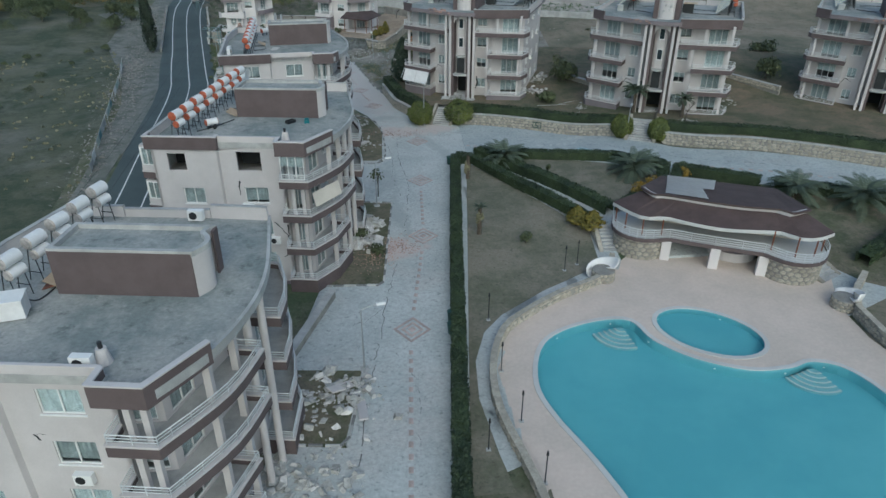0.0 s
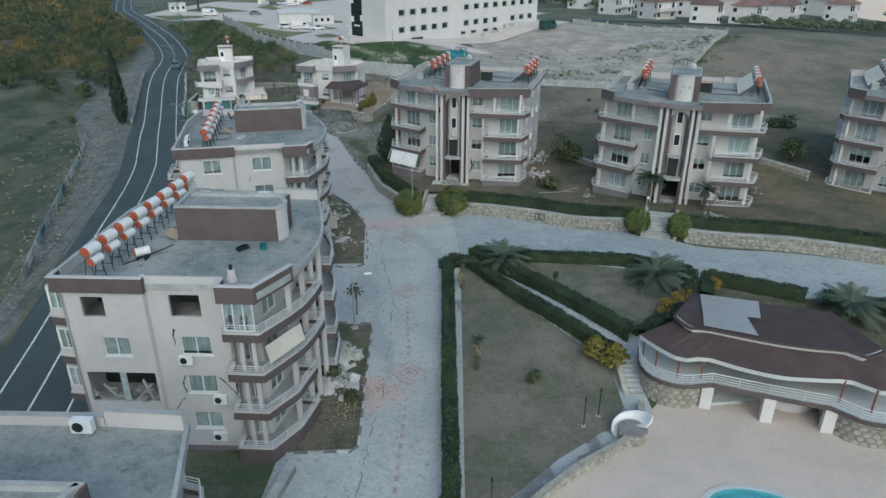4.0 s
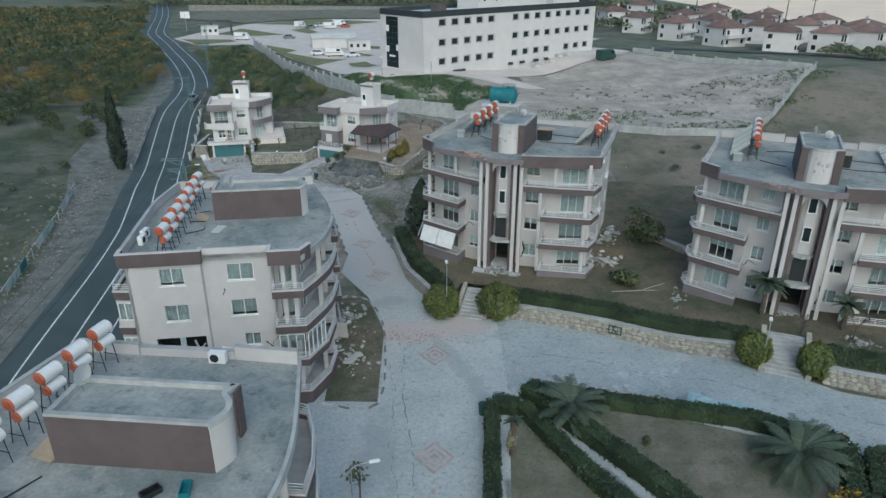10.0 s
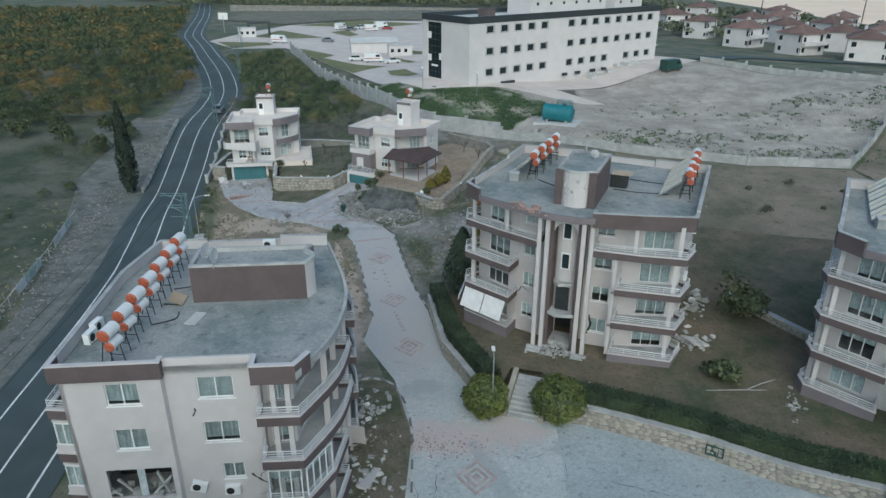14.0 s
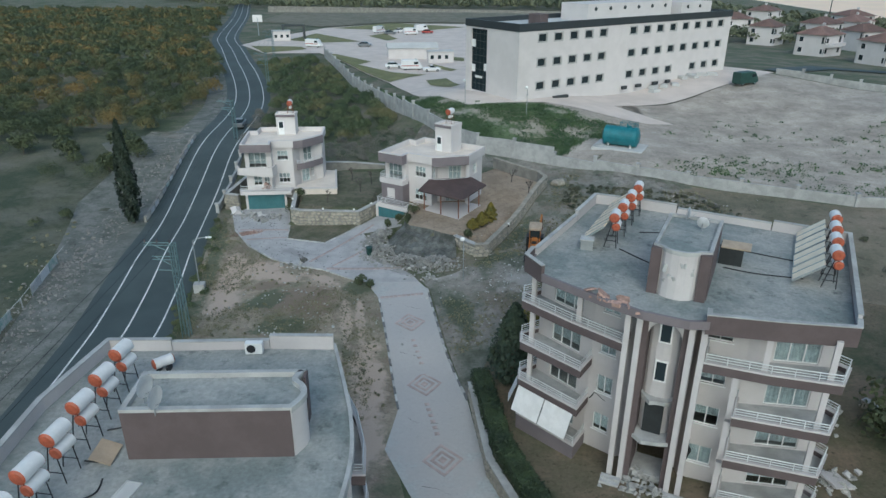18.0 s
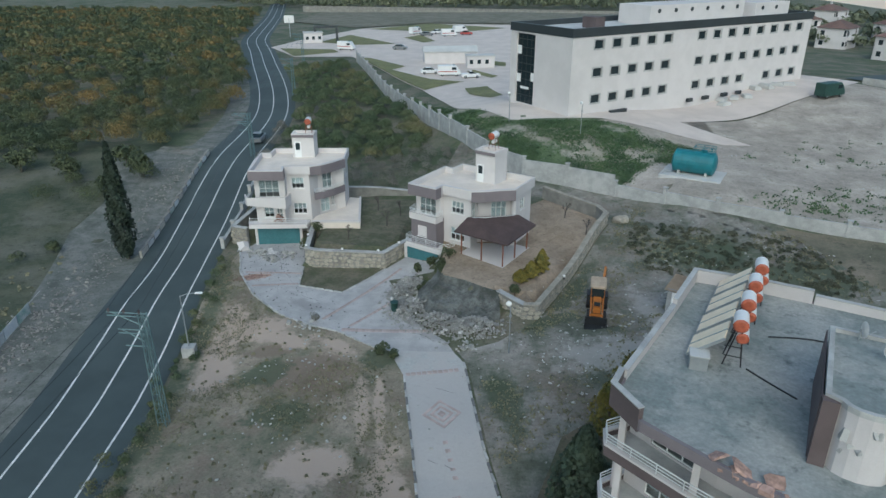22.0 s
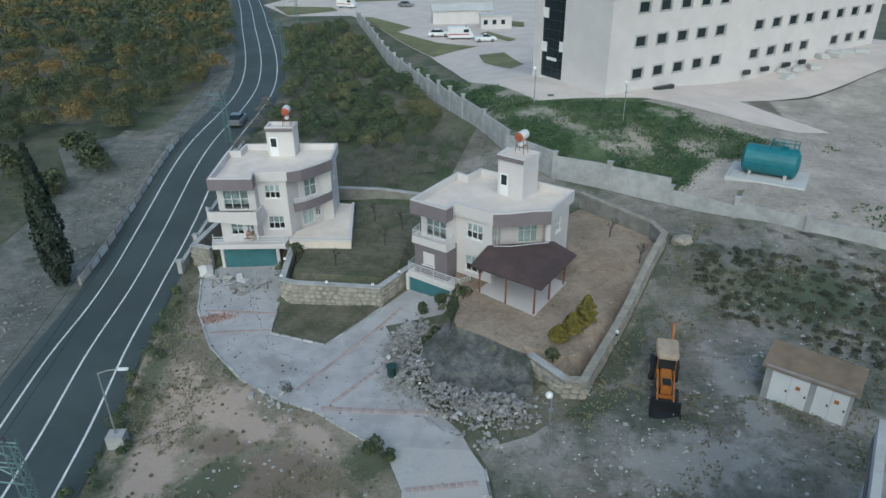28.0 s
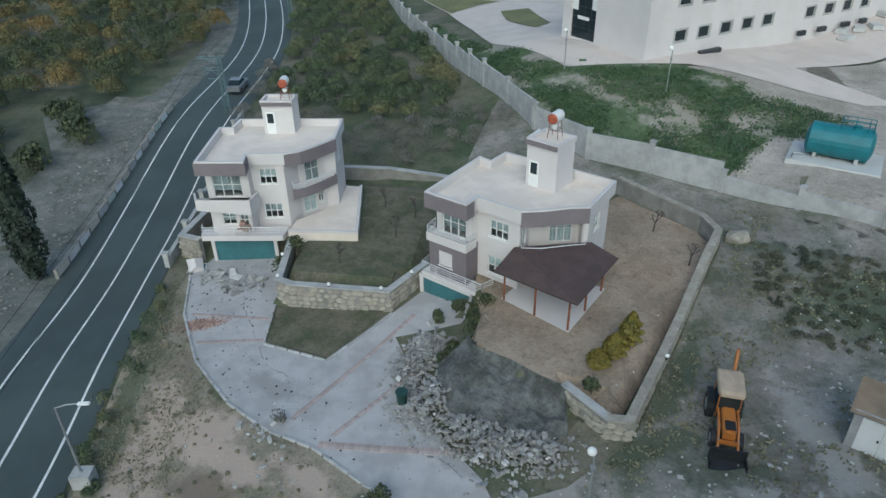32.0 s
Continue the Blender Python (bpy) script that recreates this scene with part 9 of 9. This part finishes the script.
def heap(name, spots, label, n, smin, smax, singles=80, mat=None, up=.0, white=.0):
    """Broken blocks strewn over patches (x, y, spread along, spread across, turn)."""
    h = thing(name, pose(0, 0, 0), label, "rubble")
    jv, jf = [], []
    for i in range(n):
        x, y, a, b, rz = rr.choice(spots)
        p, q = rr.gauss(0, .45), rr.gauss(0, .45)
        c, s = math.cos(radians(rz)), math.sin(radians(rz))
        px, py = x + a * p * c - b * q * s, y + a * p * s + b * q * c
        k = smin + (smax - smin) * rr.random() ** 2.2
        if name == "loose_stones" and px < -20 and any(math.dist((px, py), w) < 6.5 for w in ROAD):
            continue
        z = ground_z(px, py) + .06 + k * .12 + up * max(0, 1 - (p * p + q * q) * 1.4) * rr.random()
        m = pose(px, py, z, rr.uniform(-25, 25), rr.uniform(-25, 25), rr.uniform(0, 360)) @ Matrix.Diagonal((k, k * rr.uniform(.6, 1.1), k * rr.uniform(.4, .9), 1))
        me = rr.choice(RUBW if rr.random() < white else RUB)
        if i < singles and mat is None:
            o = new("broken_block", me)
            o.parent, o.matrix_local = h, m
        else:
            o0 = len(jv)
            jv += [tuple(m @ v.co) for v in me.vertices]
            jf += [tuple(o0 + w for w in f.vertices) for f in me.polygons]
    if jf:
        tagged(raw("rubble_fill", jv, jf, mat or "rubble", h), "small broken fragments", kind="stuff")
    return h


heap("rubble_heap", [(-12.7, 52.2, 1.7, 3.0, -15), (-11.4, 48.9, 2.2, 2.8, -30), (-8.6, 46.2, 3.2, 2.0, -25), (-5.6, 45.4, 2.8, 1.8, -10), (-12.6, 53.8, 1.4, 1.6, 0)], "heap of broken pale stone from a fallen wall", 3000, .1, .46, 290, None, .9, .45)
heap("rubble_heap", [(-7.6, -49.6, 4.2, 3.0, 0), (-9.4, -56.4, 4.5, 3.0, 0)], "broken white concrete and plaster strewn over grass", 460, .08, .85, 200, None, .0, .6)
heap("rubble_heap", [(-5.6, -27.6, 2.2, 3.0, 0), (-4.9, -24.6, 1.4, 1.6, 0)], "fallen white balcony pieces beside a block", 170, .12, 1.3, 110, None, .3, .85)
heap("rubble_heap", [(-5.6, 3.4, 2.6, 7, 0), (-4.9, -1.0, 2.0, 3, 0), (-5.8, 7.0, 2, 3, 0)], "rubble strewn over a grass bed", 260, .08, .6, 120, None, .0, .4)
heap("rubble_heap", [(8.3, 8.8, 3, 1.4, -23), (21.0, 13.4, 1.6, 1.6, -23), (23.6, 19.6, 1.2, 3.0, -25)], "plaster and masonry fallen round a block", 190, .12, .9, 110, None, .1, .7)
heap("rubble_heap", [(36.5, -5.2, 3, 1.0, -27), (46, 2, 1.2, 3, -27), (26, 5, 1.0, 3, -27)], "plaster fallen round a block", 80, .1, .6, 30)
heap("brick_rubble", [(-2.0, 3.2, 7, 2.0, -6), (-4.8, 3.4, 2.4, 2.0, 0)], "red brick rubble spilled across the lane", 1500, .03, .14, 0, "brick_dust")
heap("brick_rubble", [(-2.6, -29.4, 3, 2.2, 0), (-4.2, -31.6, 2, 2, 0)], "red brick rubble spilled across the lane", 1300, .03, .16, 0, "brick_dust")
heap("brick_rubble", [(-29.4, 55.0, 2.2, .8, 20)], "orange brick rubble on the forecourt", 900, .03, .14, 0, "brick_dust")
heap("rubble_heap", [(-29.4, 60.4, 3.6, 1.6, 15), (-31.6, 61.6, 1.6, 1, 0)], "broken plaster on the forecourt", 46, .15, 1.0, 30)
heap("rubble_heap", [(-20.6, 45.4, 1.8, .8, -20), (-6.4, 42.6, 1.6, .8, 0)], "loose broken kerb stones", 30, .25, .7, 20)
heap("loose_stones", [(-42, 24, 4, 18, 12), (-44.6, 38, 4, 14, 12), (-49.5, 66, 4, 18, 12), (-51, 84, 4, 16, 12), (-38.4, 4, 4, 16, 10), (-35, -16, 4, 20, 8), (-47, 50, 4, 12, 12)], "grey stones scattered on the roadside", 2600, .05, .42, 0, "mortar")
heap("forecourt_debris", [(-27, 57, 7, 7, 0), (-22, 49, 9, 4, -30), (-29, 60, 5, 4, 0)], "dark crumbs of plaster on the forecourt", 420, .04, .16, 0, "black_steel")
heap("paper_litter", [(10, 48, 14, 16, 0), (2, 42, 8, 5, 0), (24, 56, 10, 10, 0)], "pale scraps of litter on waste ground", 120, .04, .14, 0, "tank_white")
heap("loose_stones", [(16, 50, 14, 14, 0), (4, 40, 9, 10, 0), (-18, 36, 12, 12, 0), (24, 90, 16, 12, 0), (50, 85, 36, 26, 0)], "small pale stones on bare ground", 1500, .05, .3, 0, "rubble")
for x, y, rz, ry, l, w, lb in ((-5.5, -51.4, 96, 8, 2.2, .55, "long white plank of fallen trim"), (-4.8, -.6, 70, 10, 2.6, .6, "fallen white window panel on the grass"), (-6.9, -49.0, 35, 12, 1.8, .7, "fallen white slab"), (21.4, 13.0, 20, 16, 1.8, 1.4, "fallen white slab leaning beside a block"), (7.2, 8.3, 75, 70, 1.3, .7, "white door leaf leaning on the steps"),
                           (-6.0, 3.0, 80, 78, 3.2, 1.2, "fallen cream balcony front leaning on a block"), (-5.2, -26.4, 20, 14, 1.9, 1.0, "fallen white slab"), (-4.6, -25.2, 60, 10, 1.5, .9, "fallen white slab"), (-6.1, -25.6, 100, 18, 1.6, .9, "fallen white slab")):
    d = thing("fallen_slab", pose(x, y, ground_z(x, y) + .18, 0, ry, rz), lb, "debris", "fallen slabs")
    bm = boxes((-l / 2, -w / 2, 0, l / 2, w / 2, .12))
    bmesh.ops.subdivide_edges(bm, edges=bm.edges[:], cuts=2)
    for v in bm.verts:
        v.co += Vector((rr.uniform(-.05, .05), rr.uniform(-.05, .05), rr.uniform(-.02, .02)))
    part("slab", bm, "stucco", d)
# slipped earth below the yard
crest = curve_pts([(-9.5, 53.0), (-8.87, 51.66), (-6.6, 50.6), (-4.95, 49.5), (-3.3, 48.7)], 8)
foot = curve_pts([(-11.2, 52.4), (-10.7, 49.8), (-9.2, 47.9), (-7.2, 47.5), (-5.0, 46.5), (-3.2, 46.4)], 8)
bm = bmesh.new()
bmesh.ops.create_grid(bm, x_segments=44, y_segments=24, size=1)
for v in bm.verts:
    u, w = (v.co.x + 1) / 2, (v.co.y + 1) / 2
    a, b = Vector(crest[min(len(crest) - 1, int(u * (len(crest) - 1) + .5))]), Vector(foot[min(len(foot) - 1, int(u * (len(foot) - 1) + .5))])
    x, y = a.lerp(b, w * 1.12).to_2d()
    lump = .35 * noise.noise(Vector((x * .8, y * .8, 0))) + .2 * noise.noise(Vector((x * 2.2, y * 2.2, 3))) + .08 * noise.noise(Vector((x * 6, y * 6, 7)))
    v.co = Vector((x, y, 3.62 - .5 * soft(w / .07) - (1.75 - .35 * u) * w ** 1.25 + lump * min(1, 4 * w)))
tagged(part("earth_bank", bm, "bank"), "dark slipped earth bank below a garden", "earth bank", kind="structure")


# ---------- orchards, weeds and the far town ----------
def orchard(name, poly, gap, label, mat="citrus", r0=1.7, r1=2.4, leaves=520, size=.3, far=None):
    quads, rng = [], np.random.default_rng(len(poly) + int(gap * 10))
    xs, ys = [p[0] for p in poly], [p[1] for p in poly]
    y = min(ys)
    while y < max(ys):
        x = min(xs)
        while x < max(xs):
            jit = max(.9, gap * .24)
            a, b = x + rng.uniform(-jit, jit), y + rng.uniform(-jit, jit)
            if inside(a, b, poly) and rng.random() > .05:
                away = math.hypot(a + 20, b - 30)
                g = .62 if away < 105 else .8 if away < 150 else 1.3 if away < 220 else 2.0
                r = rng.uniform(r0, r1)
                h = r * rng.uniform(1.3, 1.7)
                lumps = 9 if away < 150 else 5
                m = int(leaves / g / g / lumps) + 6
                for q in range(lumps):
                    az, up = q * 2.4 + rng.uniform(-.5, .5), (.15 + .85 * (q + .5) / lumps)
                    c = np.array([math.cos(az) * r * .62 * math.sqrt(1 - up * up * .9), math.sin(az) * r * .62 * math.sqrt(1 - up * up * .9), h * (.28 + .48 * up)])
                    d = rng.normal(0, 1, (m, 3))
                    d[:, 2] = np.abs(d[:, 2]) - .35
                    d /= np.linalg.norm(d, axis=1, keepdims=True)
                    k = r * rng.uniform(.4, .56)
                    quads.append(leaf_quads(c + d * np.array([k, k, k * .8]) * rng.uniform(.93, 1.05, (m, 1)), d, size * g, rng, .16) + np.array([a, b, lie(a, b)]))
            x += gap
        y += gap
    return tagged(leaf_object(name, quads, mat), label, "orchard", kind="stuff")


orchard("orchard", [(-57, 99), (-62, 140), (-78, 176), (-98, 222), (-118, 290), (-140, 360), (-330, 360), (-300, 200), (-190, 110), (-112, 80), (-82, 86), (-70, 92.4)], 5.6, "citrus orchard with dense green and yellowing crowns", "citrus", 2.0, 2.75, 620, .3)
orchard("thicket", [(-41, 101), (-43, 112), (-46, 124), (-51, 138), (-60, 162), (-48, 172), (-33, 138), (-24, 119), (-15, 97), (-18, 90), (-30, 91)], 3.5, "dense citrus trees between road and wall", "thicket", 1.15, 1.9, 420, .26)
orchard("leafless_scrub", [(-40.5, 84), (-42, 98), (-45, 112), (-43, 112), (-38, 99), (-26, 90), (-14, 92), (-9, 86), (-14, 80), (-34, 79.5)], 2.3, "grey leafless scrub round the trees", "greytwig", .6, 1.3, 160, .16)
orchard("scrub_trees", [(-52, 62), (-56, 92), (-75, 96), (-110, 95), (-130, 60), (-100, 40), (-70, 50)], 10.5, "scattered shrubs on rough pasture", "far_tree", .7, 2.5, 420, .2)
orchard("low_scrub", [(-51, 20), (-55, 60), (-75, 60), (-110, 50), (-100, 0), (-60, -20)], 8.5, "low dark scrub on rough pasture", "far_tree", .3, 1.2, 220, .15)
orchard("far_woods", [(-140, 384), (-60, 372), (40, 356), (120, 296), (165, 268), (150, 330), (100, 420), (-300, 520)], 9, "distant belt of trees with haze in their leaf colour", "distant", 3.0, 4.6, 240, .65)
orchard("far_woods", [(60, 262), (80, 225), (100, 215), (125, 228), (150, 205), (190, 208), (205, 190), (200, 225), (160, 262), (120, 285)], 7.5, "trees among distant houses, leaf colour paled for haze", "distant", 2.0, 3.6, 320, .42)
orchard("far_woods", [(110, 132), (128, 148), (180, 140), (200, 175), (215, 160), (190, 120), (150, 118)], 5, "thicket at the field edge, leaf colour paled for haze", "distant", 1.6, 2.6, 260, .36)
wv = []
for poly, n, s in (([(-9.4, 31), (-11, 38.2), (-13.6, 41.6), (-27.4, 50), (-34, 61), (-32.6, 50), (-29.5, 36), (-26, 12), (-8.6, 12)], 4200, .1), ([(-1.4, 24), (1, 31.4), (10, 38.4), (30, 37), (31, 50), (26, 64), (10, 71), (8.4, 65), (0, 46), (-5.6, 41)], 2200, .14), ([(-37, -10), (-49, 48), (-52, 60), (-80, 50), (-70, -10)], 300, .3)):
    xs, ys = [p[0] for p in poly], [p[1] for p in poly]
    k = 0
    while k < n:
        x, y = nrng.uniform(min(xs), max(xs)), nrng.uniform(min(ys), max(ys))
        if inside(x, y, poly) and noise.noise(Vector((x * .16, y * .16, 5))) > -.12 + .25 * nrng.random():
            d = nrng.normal(0, 1, (6, 3)) * np.array([1, 1, .4])
            d[:, 2] = np.abs(d[:, 2])
            wv.append(leaf_quads(np.array([x, y, ground_z(x, y) + .1]) + d * .14, d + np.array([0, 0, .6]), s, nrng))
            k += 1
        elif not inside(x, y, poly):
            continue
        else:
            k += .2
tagged(leaf_object("weeds", wv, "weed"), "dry and green weeds in tufts on rough ground", "weeds", kind="stuff")
wv = []
while len(wv) < 5200:
    x, y = nrng.uniform(-25, 24), nrng.uniform(74, 133)
    if inside(x, y, [(-11.8, 95.4), (-5.9, 84.6), (-.9, 79.4), (4.4, 77.3), (9.9, 74.6), (15, 80), (26, 86), (12, 94), (-3, 95), (-14, 112), (-24, 132), (-25, 126)]) and noise.noise(Vector((x * .22, y * .22, 9))) > -.22 + .3 * nrng.random():
        d = nrng.normal(0, 1, (10, 3)) * np.array([1, 1, .5])
        d[:, 2] = np.abs(d[:, 2])
        wv.append(leaf_quads(np.array([x, y, ground_z(x, y) + .15]) + d * .32, d * .4 + np.array([0, 0, .8]), .15, nrng))
tagged(leaf_object("green_weeds", wv, "lush"), "lush green weeds along the boundary wall", "weeds", kind="stuff")
leaf_object("bank_shrubs", [crown(nrng, r, h, 300, .2, 7) + np.array([x, y, ground_z(x, y) - .2]) for x, y, r, h in ((-9.3, 48.7, .9, .8), (-7.7, 48.7, .8, .8), (-6.9, 48.0, .8, .7), (-5.8, 47.4, .7, .6), (-4.9, 47.0, .7, .5), (-11.0, 52.6, .8, .8), (-10.1, 53.5, .8, .9), (-9.5, 53.4, .6, .9))], "far_tree")
tagged(bpy.data.objects["bank_shrubs"], "dark shrubs on a slipped bank", "shrubs", kind="stuff")


def house(x, y, rz, w, d, label):
    h = thing("house", pose(x, y, lie(x, y), 0, 0, rz), label, "house", "distant villas")
    holes = [(1.0, 2.2, 1.0, 2.3), (w - 2.4, w - 1.2, 1.0, 2.3), (1.0, 2.2, 3.9, 5.2), (w - 2.4, w - 1.2, 3.8, 5.6)]
    q = [(-w / 2, -d / 2), (w / 2, -d / 2), (w / 2, d / 2), (-w / 2, d / 2)]
    for e in range(4):
        hs = holes if e in (0, 3) else ()
        part("wall", facade(bmesh.new(), q[e], q[(e + 1) % 4], -1, 6, hs), "villa_white", h)
        for s0, s1, za, zb in hs:
            part("window", box(bmesh.new(), s0, .1, za, s1, .16, zb, side(q[e], q[(e + 1) % 4])), "dark_glass", h)
    bm = bmesh.new()
    e = [bm.verts.new((a * (w / 2 + .6), b * (d / 2 + .6), 6)) for a, b in ((-1, -1), (1, -1), (1, 1), (-1, 1))]
    r = [bm.verts.new((a * max(.3, (w - d) / 2 + .6), 0, 8.2)) for a in (-1, 1)]
    for f in ((e[0], e[1], r[1], r[0]), (e[1], e[2], r[1]), (e[2], e[3], r[0], r[1]), (e[3], e[0], r[0]), (e[3], e[2], e[1], e[0])):
        bm.faces.new(f)
    part("roof", bm, "orange_roof", h, "orange clay hipped roof")
    part("balcony", boxes((-w / 2 + .5, -d / 2 - 1.2, 2.8, w / 2 - .5, -d / 2 - .01, 3.8)), "villa_white", h)
    part("chimney", boxes((w * .2, .5, 7.0, w * .2 + .7, 1.2, 8.8)), "villa_white", h)
    return h


for i, (x, y, w) in enumerate(((94, 255, 11), (94, 222, 10), (97, 190, 10), (104, 168, 10), (115, 154, 11), (129, 152, 11), (136, 250, 11), (140, 218, 11), (143, 190, 12), (122, 300, 12), (119, 238, 11), (118, 207, 10), (123, 181, 11), (147, 162, 12), (162, 186, 12), (164, 216, 11), (160, 248, 12), (176, 170, 11), (186, 196, 12), (150, 280, 12))):
    house(x, y, 38 + (i * 37) % 50 - 25, w, w * .85, "white two-storey house with orange tiled roof")
bk = thing("far_wall", pose(0, 0, 0), "long pale wall beside the far road", "boundary wall", kind="structure")
part("panel", band(bmesh.new(), [(-116, 358), (-60, 352), (-10, 344), (58, 330)], 3.0, 7.2, .15, -.15), "mortar", bk)
ribbon("far_road", [(63, 134), (80, 150), (120, 140), (160, 116)], -3, 3, "asphalt", .2, "dark road in front of the distant houses", "road")

# tufts on the levelled plot
wv = []
for x, y, r, n in ((73.7, 76.4, 4, 60), (68.5, 91.9, 5, 50), (38.5, 71, 7, 110), (54, 73, 4, 40), (88, 93, 5, 60), (7.2, 86, 6, 80), (10.2, 83.3, 5, 80), (60, 63, 6, 60), (48, 62, 6, 70), (30, 68, 5, 70), (80, 88, 6, 60), (62, 84, 9, 40), (44, 88, 12, 40)):
    for k in range(n):
        a, q = nrng.uniform(0, 6.28), r * nrng.random() ** .7
        px, py = x + math.cos(a) * q * 1.5, y + math.sin(a) * q * .7
        d = nrng.normal(0, 1, (9, 3)) * np.array([1, 1, .5])
        d[:, 2] = np.abs(d[:, 2])
        wv.append(leaf_quads(np.array([px, py, ground_z(px, py) + .2]) + d * .28, d + np.array([0, 0, .5]), .2, nrng))
tagged(leaf_object("weed_tufts", wv, "lush"), "green weed tufts on bare soil", "weeds", kind="stuff")
for x, y, rz, l, lb in ((22.6, 6.5, 0, 5.4, "long white gutter pipe lying on the lawn"), (24.4, 7.2, 25, 3.0, "white pipe lying on the lawn")):
    g = thing("gutter_pipe", pose(x, y, ground_z(x, y) + .1, 0, 0, rz), lb, "pipe")
    part("pipe", tube(bmesh.new(), [(-l / 2, 0, 0), (0, .05, .02), (l / 2, 0, 0)], .035, 8), "concrete", g)

orchard("verge_scrub", [(-27.4, 18), (-30.6, 36), (-33.4, 52), (-35, 60), (-33.2, 60), (-30.8, 50), (-27.8, 34), (-24.8, 18)], 1.5, "low green scrub along the road edge", "thicket", .25, .75, 60, .17)
orchard("low_scrub", [(9.5, 60), (11, 55.5), (15, 53.5), (19, 50.2), (27, 49), (30, 55), (24.5, 61), (17, 64), (11, 66)], .72, "dark green scrub on waste ground", "dark_weed", .12, .42, 40, .13)
orchard("low_scrub", [(33, 40), (58, 29), (56, 50), (42, 56)], 6.4, "dark scrub on fallow ground", "dark_weed", .25, 1.1, 120, .18)
orchard("slope_tufts", [(-9.6, 31), (-11.2, 38), (-14, 41.4), (-19.4, 45), (-26, 49.6), (-31.4, 56), (-32.2, 50), (-29, 36), (-26, 14), (-8.8, 13), (-7.6, 22)], 1.25, "small weed tufts on the eroded slope", "weed", .05, .19, 16, .1)
# small lamps on the garden walls, and what fell before the garage
for x, y, z in ((-16.4, 58.0, 2.8), (-14.6, 60.4, 2.8), (-20.3, 58.0, 2.8), (-24.4, 58.6, 2.8), (-25.1, 61.6, 2.8), (2.6, 51.8, 3.75), (5.0, 58.2, 4.3), (7.4, 63.8, 4.9)):
    g = thing("wall_lamp", pose(x, y, z), "small white globe lamp on a stone wall", "lamp", "wall lamps")
    bm = bmesh.new()
    bmesh.ops.create_icosphere(bm, subdivisions=2, radius=.14, matrix=Matrix.Translation((0, 0, .2)))
    part("globe", bm, "lamp_glass", g, "", True)
    part("foot", tube(bmesh.new(), [(0, 0, -.15), (0, 0, .1)], .07, 8), "black_steel", g)
fw = thing("fallen_window", pose(-33.0, 62.4, .62, 0, 4, 20), "fallen white window frame with teal glass", "window")
part("frame", boxes((-.7, -.5, 0, .7, -.42, .06), (-.7, .42, 0, .7, .5, .06), (-.7, -.42, 0, -.62, .42, .06), (.62, -.42, 0, .7, .42, .06)), "frame", fw)
part("pane", boxes((-.62, -.42, .02, .62, .42, .035)), "teal", fw)
for x, y, rz in ((-29.7, 61.9, 20), (-30.2, 60.7, 70), (-29.2, 61.4, -30)):
    d = thing("fallen_slab", pose(x, y, lie(x, y) + .1, 0, 8, rz), "thin broken plaster sheet on the paving", "debris", "fallen slabs")
    part("slab", chunk(bmesh.new(), (0, 0, .05), 1.1, random.Random(int(rz)), .12), "plaster", d)
bd = thing("boulder", pose(9.6, 66.0, ground_z(9.6, 66.0) + .25, 0, 0, 20), "pale rounded boulder beside the garden wall", "boulder")
bm = bmesh.new()
bmesh.ops.create_icosphere(bm, subdivisions=3, radius=1)
for v in bm.verts:
    v.co = Vector((v.co.x * 1.0, v.co.y * .7, v.co.z * .55)) * (1 + .22 * noise.noise(v.co * 1.7))
part("rock", bm, "stone", bd)
# the crack along the slipped yard
pts = [(-9.2, 52.4), (-8.87, 51.7), (-6.6, 50.6), (-4.95, 49.5), (-3.5, 48.8)]
bm = bmesh.new()
for (a, b), (c, d) in zip(pts, pts[1:]):
    for k in range(5):
        x, y = a + (c - a) * k / 5, b + (d - b) * k / 5
        chunk(bm, (x + rr.uniform(-.12, .12), y + rr.uniform(-.12, .12), 3.46), rr.uniform(.15, .36), rr, .4)
tagged(part("yard_edge", bm, "bank"), "ragged broken edge of the slipped yard", "earth", kind="stuff")
for x, y, r, h in ((-8.8, 56.4, .7, 1.2), (-9.3, 55.2, .6, 1.0), (-10.6, 53.2, .6, .9), (-24.3, 62.6, .8, 1.5), (-9.4, 54.4, .6, .9)):
    shrub("small_shrub", x, y, r, h, "far_tree", "small dark green shrub", 420, .15, None, "", 6)
